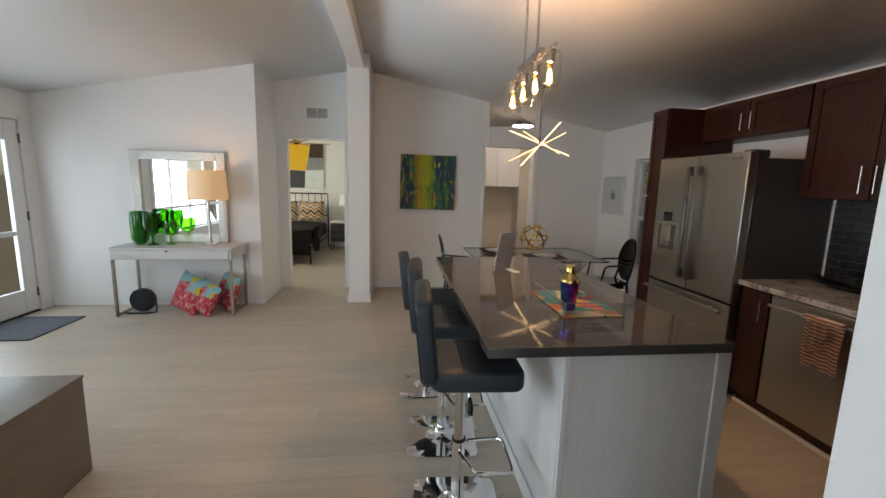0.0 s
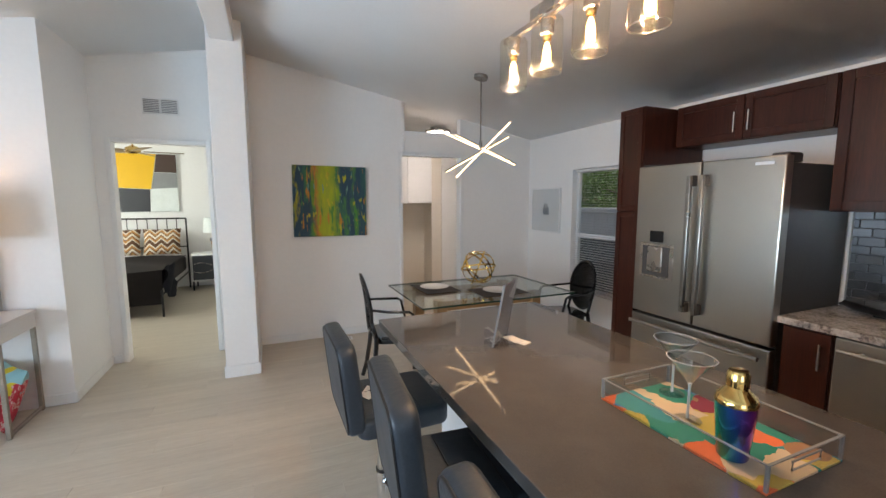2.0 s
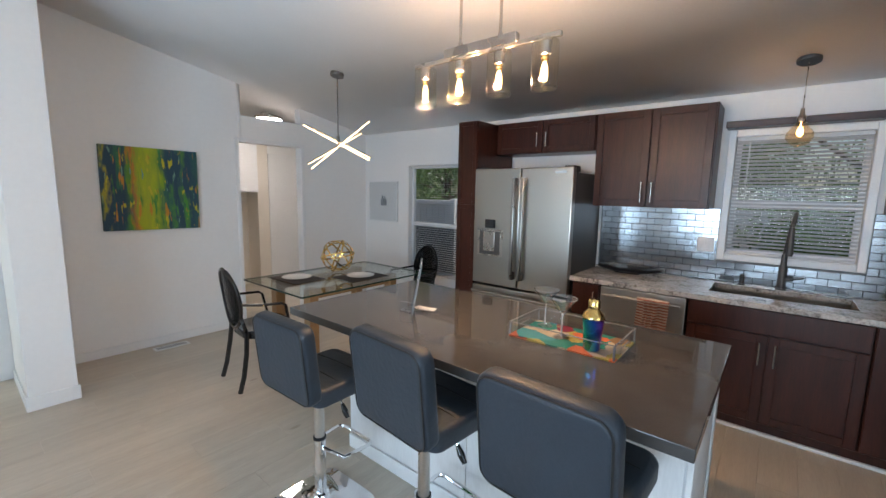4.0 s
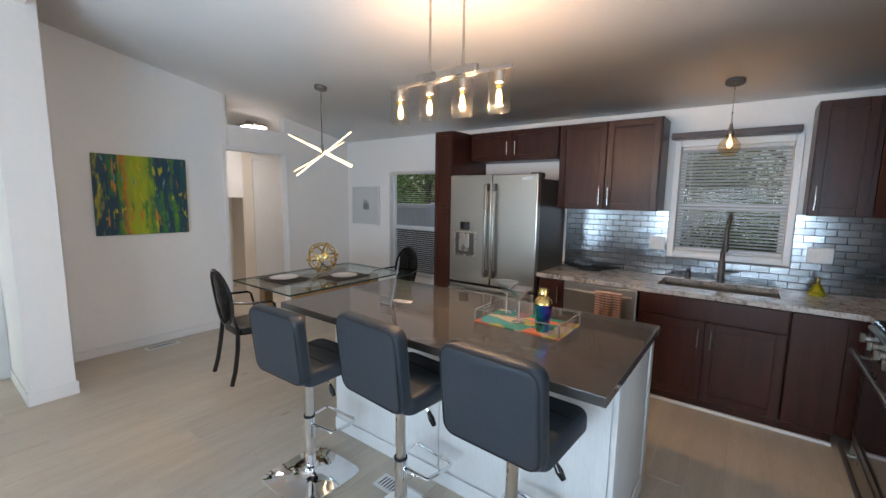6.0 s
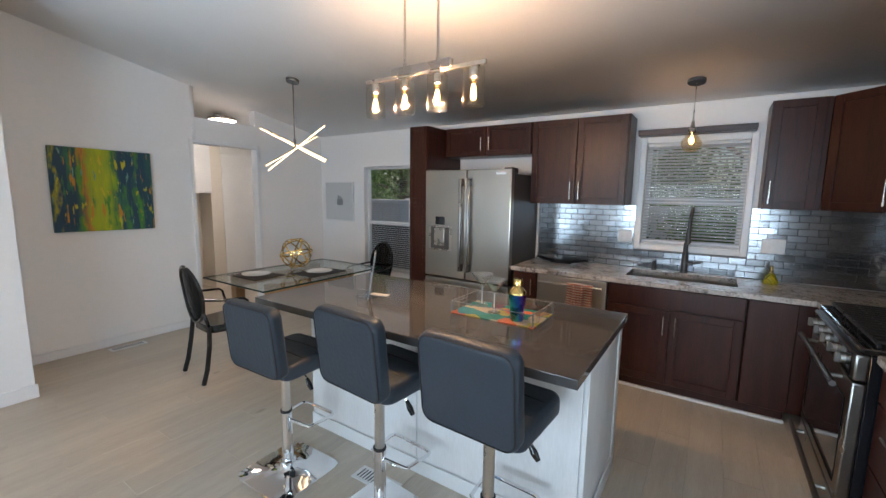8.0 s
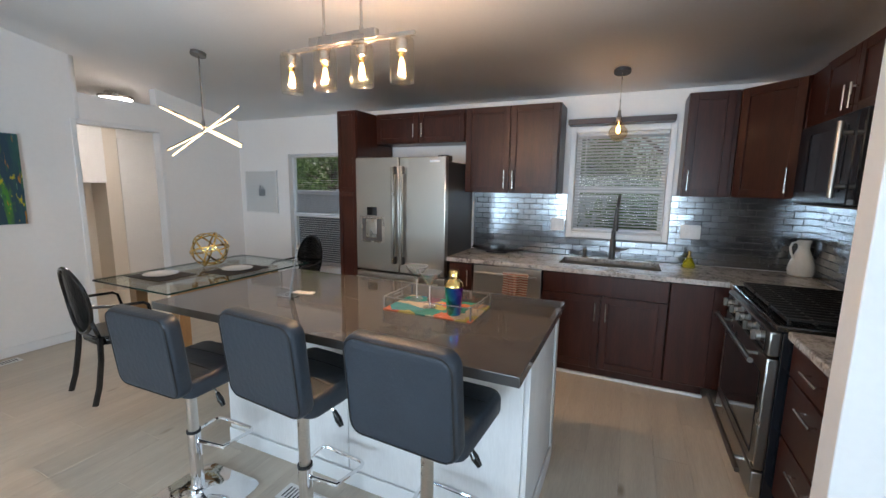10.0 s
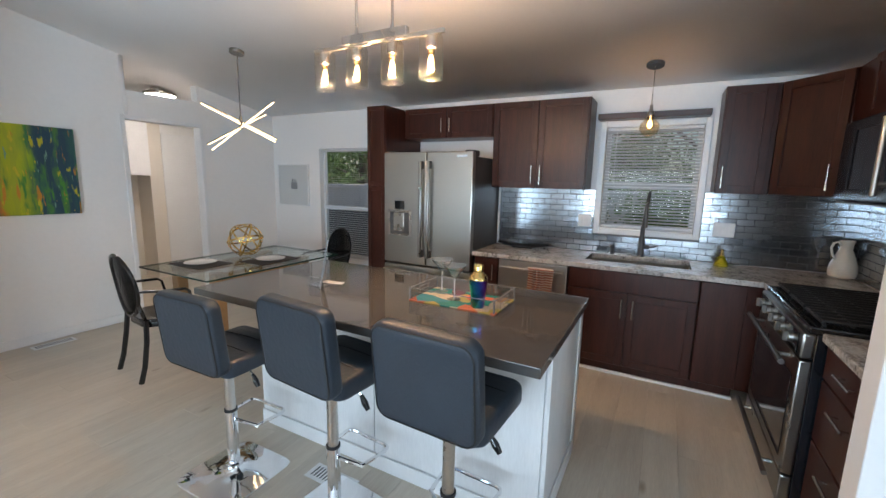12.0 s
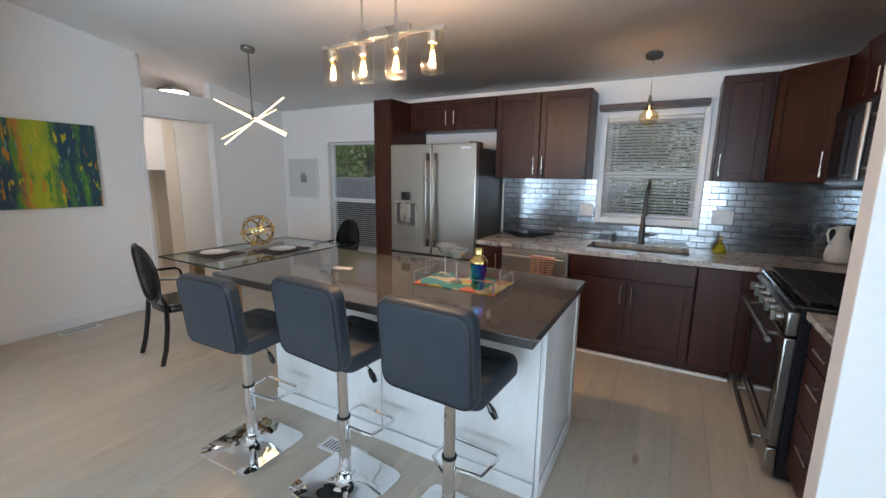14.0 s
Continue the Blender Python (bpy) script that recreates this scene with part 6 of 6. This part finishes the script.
# ---- bedroom ----
bd = thing("bed", (-2.5, 9.2, 0), "black metal bed made up with a charcoal spread", "bed")
part("mattress", box(B(), -3.25, -1.86, 8.2, 10.2, 0.32, 0.60, 0.06, 3), "duvet", bd)
bm = B()
n, k = 26, 30
rows = []
for i in range(n + 1):
    u = i / n
    row = []
    for j in range(k + 1):
        s = j / k * 2.6 - 0.6
        wob = 0.012 * math.sin(9 * u + 3 * s) + 0.02 * math.sin(23 * u + 1.3) * max(0, -s)
        if s < 0:
            row.append(bm.verts.new((-3.28 + 1.46 * u, 8.17 + wob - 0.02, 0.62 + s * 0.75)))
        else:
            row.append(bm.verts.new((-3.28 + 1.46 * u, 8.17 + s * 0.9, 0.625 + 0.012 * math.sin(5 * s + 7 * u))))
    rows.append(row)
for a, b in zip(rows, rows[1:]):
    for j in range(k):
        bm.faces.new((a[j], a[j + 1], b[j + 1], b[j]))
bmesh.ops.solidify(bm, geom=bm.faces[:], thickness=0.012)
part("bedspread", bm, "duvet", bd)
for y, h in ((8.14, 0.36), (10.22, 1.25)):
    for x in (-3.27, -1.83):
        part("post", cyl(B(), (x, y, 0), (x, y, h), 0.014, seg=10), "black_matte", bd)
for x in (-3.27, -1.83):
    part("side_rail", cyl(B(), (x, 8.14, 0.30), (x, 10.22, 0.30), 0.012, seg=8), "black_matte", bd)
part("top_rail", cyl(B(), (-3.27, 10.22, 1.25), (-1.83, 10.22, 1.25), 0.013, seg=10), "black_matte", bd)
part("mid_rail", cyl(B(), (-3.27, 10.22, 0.75), (-1.83, 10.22, 0.75), 0.010, seg=10), "black_matte", bd)
for k in range(9):
    x = -3.27 + 1.44 * (k + 1) / 10
    part("spindle", cyl(B(), (x, 10.22, 0.75), (x, 10.22, 1.25), 0.007, seg=8), "black_matte", bd)
for x, yy in ((-2.17, 10.05), (-2.75, 10.05)):
    bm = cushion(B(), Matrix.Identity(4), 0.56, 0.46, 0.16)
    ob = solo("cushion", bm, "chevron", (0, 0, 0), "brown and cream chevron cushion on the bed", "cushion", "bed cushions")
    ob.matrix_basis = pose(x, yy, 0.86, -14, 0, 0)
bm = B()
rows = []
for i in range(9):
    row = []
    for j in range(13):
        s = j / 12
        row.append(bm.verts.new((-1.80 + 0.035 * math.sin(s * 8 + i), 8.25 + 0.55 * i / 8, 0.66 - 0.46 * s + 0.03 * math.sin(i * 0.9))))
    rows.append(row)
for a, b in zip(rows, rows[1:]):
    for j in range(12):
        bm.faces.new((a[j], a[j + 1], b[j + 1], b[j]))
bmesh.ops.solidify(bm, geom=bm.faces[:], thickness=0.02)
part("overhang", bm, "throw", bd, "dark throw hanging over the bed's edge")

ns = thing("nightstand", (-1.5, 10.05, 0), "white nightstand with a dark drawer front on metal legs", "nightstand")
part("carcass", box(B(), -1.74, -1.22, 9.84, 10.30, 0.16, 0.64, 0.006), "white_plastic", ns)
df = part("drawer_front", box(B(), -1.715, -1.245, 9.825, 9.839, 0.19, 0.61, 0.003), "art_black", ns)
for z, s in ((0.46, 1), (0.34, -1)):
    part("inlay", tube(B(), [(-1.70 + 0.44 * q, 9.822, z + s * 0.03 * math.sin(q * 6)) for q in np.linspace(0, 1, 10)], 0.003, 5), "nickel", df)
for x in (-1.72, -1.24):
    for y in (9.86, 10.28):
        part("leg", box(B(), x - 0.012, x + 0.012, y - 0.012, y + 0.012, 0, 0.16), "black_matte", ns)
vs2 = thing("table_lamp", (-1.36, 10.08, 0.64), "amber glass bedside lamp with a pale shade", "table lamp")
part("base", lathe(B(), (-1.36, 10.08, 0.64), [(0.06, 0), (0.075, 0.10), (0.085, 0.20)], 20), "amber", vs2)
part("collar", lathe(B(), (-1.36, 10.08, 0.84), [(0.09, 0), (0.095, 0.05), (0.02, 0.09), (0.012, 0.16)], 20), "black_matte", vs2)
part("shade", lathe(B(), (-1.36, 10.08, 1.0), [(0.20, 0), (0.17, 0.26), (0.168, 0.26), (0.198, 0)], 28), "art_white", vs2)
ba = thing("wall_art", (-2.6, 10.34, 1.37), "large abstract canvas in yellow, charcoal, grey and white blocks", "painting")
part("canvas", box(B(), -3.25, -1.93, 10.32, 10.355, 1.37, 2.36, 0.003), "art_white", ba)
for (pts, mat) in (([(-3.25, 1.80), (-2.33, 1.76), (-2.22, 2.36), (-3.25, 2.36)], "art_yellow"), ([(-3.25, 1.37), (-2.36, 1.37), (-2.34, 1.755), (-3.25, 1.795)], "art_black"),
                   ([(-2.215, 2.36), (-2.265, 2.05), (-1.93, 2.05), (-1.93, 2.36)], "art_brown"), ([(-2.27, 2.045), (-2.325, 1.765), (-1.93, 1.79), (-1.93, 2.045)], "art_grey")):
    bm = B()
    a = [bm.verts.new((x, 10.3185, z)) for x, z in pts]
    b = [bm.verts.new((x, 10.3165, z)) for x, z in pts]
    bm.faces.new(a), bm.faces.new(b)
    for k in range(4):
        bm.faces.new((a[k], a[(k + 1) % 4], b[(k + 1) % 4], b[k]))
    part("colour_block", bm, mat, ba)
fn = thing("ceiling_fan", (-2.15, 8.7, 2.6), "oak-bladed ceiling fan with brass fittings, at rest", "ceiling fan")
part("downrod", cyl(B(), (-2.15, 8.7, 2.30), (-2.15, 8.7, 2.6), 0.012, seg=10), "brass", fn)
part("motor", lathe(B(), (-2.15, 8.7, 2.20), [(0.05, 0), (0.09, 0.02), (0.09, 0.08), (0.03, 0.11)], 20), "brass", fn)
for k in range(5):
    bm = box(B(), 0.12, 0.60, -0.06, 0.06, -0.004, 0.004, 0.003)
    bmesh.ops.transform(bm, matrix=pose(-2.15, 8.7, 2.235, 8, 0, 10 + 72 * k), verts=bm.verts)
    part("blade", bm, "fan_blade", fn)

# ---- entry and living side ----
fd = thing("door_2", (-4.3, 4.95, 0.0), "white front door with a tall glazed panel", "door", kind="structure")
bm = B()
for b in ((4.495, 4.62, 0.02, 2.065), (5.26, 5.415, 0.02, 2.065), (4.62, 5.26, 0.02, 0.27), (4.62, 5.26, 1.85, 2.065)):
    box(bm, WEST - 0.05, WEST - 0.006, *b, 0.004)
part("leaf", bm, "trim", fd)
part("glass_rail", box(B(), WEST - 0.045, WEST - 0.01, 4.62, 5.26, 0.86, 0.91, 0.004), "trim", fd)
pn = part("pane", box(B(), WEST - 0.031, WEST - 0.025, 4.62, 5.26, 0.27, 1.85), "glass", fd)
pn.visible_shadow = False
for z in (0.22, 1.06, 1.88):
    part("hinge", box(B(), WEST - 0.006, WEST + 0.006, 5.405, 5.435, z - 0.05, z + 0.05, 0.002), "steel_dark", fd)
part("threshold", box(B(), WEST - 0.13, WEST + 0.01, 4.50, 5.41, 0.0, 0.018, 0.003), "black_matte", fd)

mt = thing("doormat", (-3.9, 4.9, 0), "slate blue doormat with a dark bound edge by the door", "door mat")
part("mat_top", box(B(), -4.22, -3.62, 4.47, 5.13, 0.001, 0.008, 0.002), "rug_mat", mt)
bm = B()
for b in ((-4.24, -3.60, 4.45, 4.47), (-4.24, -3.60, 5.13, 5.15), (-4.24, -4.22, 4.47, 5.13), (-3.62, -3.60, 4.47, 5.13)):
    box(bm, *b, 0.001, 0.009, 0.002)
part("binding", bm, "rug_edge", mt)

cs = thing("console_table", (-2.76, 5.38, 0), "pale lacquered console table with slim metal legs", "console table")
part("top", box(B(), -3.29, -2.06, 5.10, 5.57, 0.745, 0.765, 0.003), "console_top", cs)
part("drawer_box", box(B(), -3.29, -2.07, 5.12, 5.565, 0.635, 0.744, 0.003), "console_top", cs)
part("drawer_front", box(B(), -3.26, -2.10, 5.106, 5.119, 0.642, 0.738, 0.003), "console_top", cs)
part("pull", lathe(B(), (-2.72, 5.103, 0.735), [(0.012, -0.012), (0.016, -0.004), (0.012, 0)], 12), "black_matte", cs)
for x in (-3.275, -2.085):
    for y in (5.13, 5.55):
        part("leg", box(B(), x - 0.013, x + 0.013, y - 0.013, y + 0.013, 0, 0.634, 0.002), "console_leg", cs)
for x in (-3.275, -2.085):
    part("stretcher", box(B(), x - 0.011, x + 0.011, 5.143, 5.537, 0.012, 0.034, 0.002), "console_leg", cs)

mi = thing("wall_mirror", (-2.76, 5.57, 0.77), "square mirror in a wide silver-leaf frame on the console table", "mirror")
bm = B()
MX0, MX1, MZ0, MZ1, MW = -3.27, -2.25, 0.767, 1.81, 0.10
for b in ((MX0, MX0 + MW, MZ0, MZ1), (MX1 - MW, MX1, MZ0, MZ1), (MX0 + MW, MX1 - MW, MZ0, MZ0 + MW), (MX0 + MW, MX1 - MW, MZ1 - MW, MZ1)):
    box(bm, b[0], b[1], 5.545, 5.592, b[2], b[3], 0.006, 2)
part("mirror_frame", bm, "mirror_frame", mi)
part("mirror_glass", box(B(), MX0 + MW - 0.004, MX1 - MW + 0.004, 5.572, 5.58, MZ0 + MW - 0.004, MZ1 - MW + 0.004), "mirror", mi)

lp = thing("table_lamp", (-2.375, 5.36, 0.765), "table lamp with a cream drum shade and glass column, lit", "table lamp")
part("base", box(B(), -2.445, -2.305, 5.29, 5.43, 0.766, 0.786, 0.004), "chrome", lp)
part("column", lathe(B(), (-2.375, 5.36, 0.786), [(0.02, 0), (0.022, 0.03), (0.014, 0.05), (0.018, 0.25), (0.014, 0.42), (0.008, 0.50)], 16), "nickel", lp)
part("shade", lathe(B(), (-2.375, 5.36, 1.28), [(0.205, 0), (0.19, 0.32), (0.188, 0.32), (0.203, 0)], 32), "shade_glow", lp, "lit cream drum shade")
bulb_light("table_lamp_bulb", (-2.375, 5.36, 1.44), 5.0, (1.0, 0.64, 0.32), 0.05)


def green_vase(at, prof, mat, label):
    v = thing("vase", at, label, "vase", "green vases on the console")
    part("vessel", lathe(B(), at, prof, 28), mat, v)


green_vase((-3.11, 5.36, 0.766), [(0.045, 0), (0.05, 0.01), (0.085, 0.06), (0.09, 0.30), (0.082, 0.37), (0.076, 0.37), (0.083, 0.30), (0.078, 0.07), (0.02, 0.03)], "green_glass", "tall emerald green glass vase on the console table")
green_vase((-2.965, 5.33, 0.766), [(0.06, 0), (0.06, 0.008), (0.015, 0.02), (0.013, 0.09), (0.06, 0.14), (0.095, 0.22), (0.09, 0.36), (0.083, 0.36), (0.088, 0.22), (0.05, 0.14)], "green_glass", "footed emerald green glass vase on the console table")
green_vase((-2.80, 5.37, 0.766), [(0.05, 0), (0.05, 0.008), (0.012, 0.02), (0.012, 0.09), (0.07, 0.12), (0.085, 0.19), (0.075, 0.27), (0.069, 0.27), (0.078, 0.19), (0.05, 0.12)], "lime_glass", "footed lime green glass vase on the console table")
for x, y, a, w, tz in ((-2.61, 5.30, -34, 0.44, 12), (-2.40, 5.22, -42, 0.38, 14), (-2.24, 5.43, -48, 0.42, 4)):
    ob = solo("cushion", cushion(B(), Matrix.Identity(4), w, w, 0.14), "floral", (0, 0, 0), "red and pale teal floral cushion leaning under the console table", "cushion", "floor cushions")
    ob.matrix_basis = pose(x, y, w * 0.49, -20, tz, a)
bg = thing("handbag", (-3.12, 5.33, 0.0), "small round black leather handbag on the floor", "handbag")
bm = cyl(B(), (-3.12, 5.29, 0.135), (-3.12, 5.37, 0.135), 0.132, seg=28)
bmesh.ops.bevel(bm, geom=[e for e in bm.edges if abs(e.verts[0].co.y - e.verts[1].co.y) < 1e-5], offset=0.015, segments=3, affect="EDGES")
part("body", bm, "bag", bg)
part("strap", tube(B(), [(-3.0, 5.32, 0.15), (-2.96, 5.29, 0.10), (-2.95, 5.26, 0.012), (-3.02, 5.23, 0.010), (-3.2, 5.22, 0.010), (-3.27, 5.25, 0.012)], 0.010, 6), "bag", bg)
part("pocket", cyl(B(), (-3.12, 5.278, 0.115), (-3.12, 5.289, 0.115), 0.085, seg=24), "bag", bg)

ct = thing("coffee_table", (-2.43, 1.95, 0.0), "low solid taupe wood-grain block table with a glossy top", "coffee table")
part("block", box(B(), -3.015, -1.84, 1.30, 2.587, 0.0, 0.505, 0.003), "taupe_block", ct)
part("top", box(B(), -3.02, -1.835, 1.295, 2.592, 0.5055, 0.52, 0.003), "taupe_block", ct)

# ---- floor planks ----
solo("floor", box(B(), -4.3, 2.85, -2.7, 6.42, -0.06, -0.0125), "subfloor", (0, 0, 0), "greige wood-look plank floor", "floor", kind="structure")
floor = bpy.data.objects["floor"]
PL, PW = 1.22, 0.18
shapes = {}


def plank_mesh(length, width):
    key = (round(length, 2), round(width, 3))
    if key not in shapes:
        bm = box(B(), -length / 2 + 0.0003, length / 2 - 0.0003, -width / 2 + 0.0003, width / 2 - 0.0003, -0.012, 0, 0.0007)
        shapes[key] = finish("plank", bm, "plank")
    return shapes[key]


rnd = random.Random(7)
y = -1.0
row = 0
while y < NORTH - 0.01:
    w = min(PW, NORTH - y)
    x = -4.28 - PL * ((row * 0.37) % 1.0)
    while x < 2.84:
        a, b = max(x, -4.28), min(x + PL, 2.84)
        if b - a > 0.03:
            ob = new("plank", plank_mesh(b - a, w))
            ob.parent = floor
            ob.location = ((a + b) / 2, y + w / 2, 0.0)
        x += PL
    y += PW
    row += 1
solo("floor_rear", box(B(), -4.28, 2.84, -2.6, -1.0, -0.012, 0), "plank", (0, 0, 0), "greige wood-look plank floor behind the kitchen", "floor", kind="structure")

# ---- backsplash tiles ----
TW, TH, GAP = 0.120, 0.0525, 0.002


def tile_mesh(w, h):
    key = ("tile", round(w, 3), round(h, 3))
    if key not in shapes:
        bm = box(B(), -0.004, 0.004, -w / 2, w / 2, -h / 2, h / 2, 0.002)
        shapes[key] = finish("tile", bm, "tile")
    return shapes[key]


def tiled(parent, along, at, normal, u0, u1, z0, z1, holes=()):
    """Running-bond tiles on a wall; along is 'x' or 'y'."""
    r = 0
    z = z0
    while z < z1 - 0.01:
        h = min(TH, z1 - z)
        u = u0 - (TW / 2 if r % 2 else 0)
        while u < u1 - 0.005:
            a, b = max(u, u0), min(u + TW, u1)
            pieces = [(a, b)]
            for h0, h1, g0, g1 in holes:
                if z + h / 2 > g0 and z + h / 2 < g1:
                    nxt = []
                    for p, q in pieces:
                        if q <= h0 or p >= h1:
                            nxt.append((p, q))
                        else:
                            if p < h0:
                                nxt.append((p, h0))
                            if q > h1:
                                nxt.append((h1, q))
                    pieces = nxt
            for p, q in pieces:
                if q - p > 0.012:
                    ob = new("tile", tile_mesh(q - p - GAP, h - GAP))
                    ob.parent = parent
                    tip = rnd.uniform(-0.5, 0.5)
                    if along == "y":
                        ob.matrix_basis = pose(at, (p + q) / 2, z + h / 2, 0, tip, 0.6 * rnd.uniform(-1, 1))
                    else:
                        ob.matrix_basis = pose((p + q) / 2, at, z + h / 2, tip, 0, 90 + 0.6 * rnd.uniform(-1, 1))
            u += TW
        z += TH
        r += 1


strips("grout_east", [(2.7925, 2.7985, 0.297, 1.258, 0.901, UP - 0.001), (2.7925, 2.7985, 2.112, 3.04, 0.901, UP - 0.001), (2.7925, 2.7985, 1.2585, 2.1115, 0.901, 1.073)], "grey grout bed of the backsplash", "grout", "backsplash")
strips("grout_range", [(0.448, 2.792, 0.2915, 0.2975, 0.901, UP - 0.001)], "grey grout bed behind the range", "grout", "backsplash")
WINDOW_HOLE = (1.2585, 2.1115, 1.073, 2.1)
tiled(wall_east, "y", 2.789, -1, 0.30, 3.03, 0.902, UP - 0.001, [WINDOW_HOLE])
tiled(bpy.data.objects["wall_range"], "x", 0.301, 1, 0.45, 2.785, 0.902, UP - 0.001)
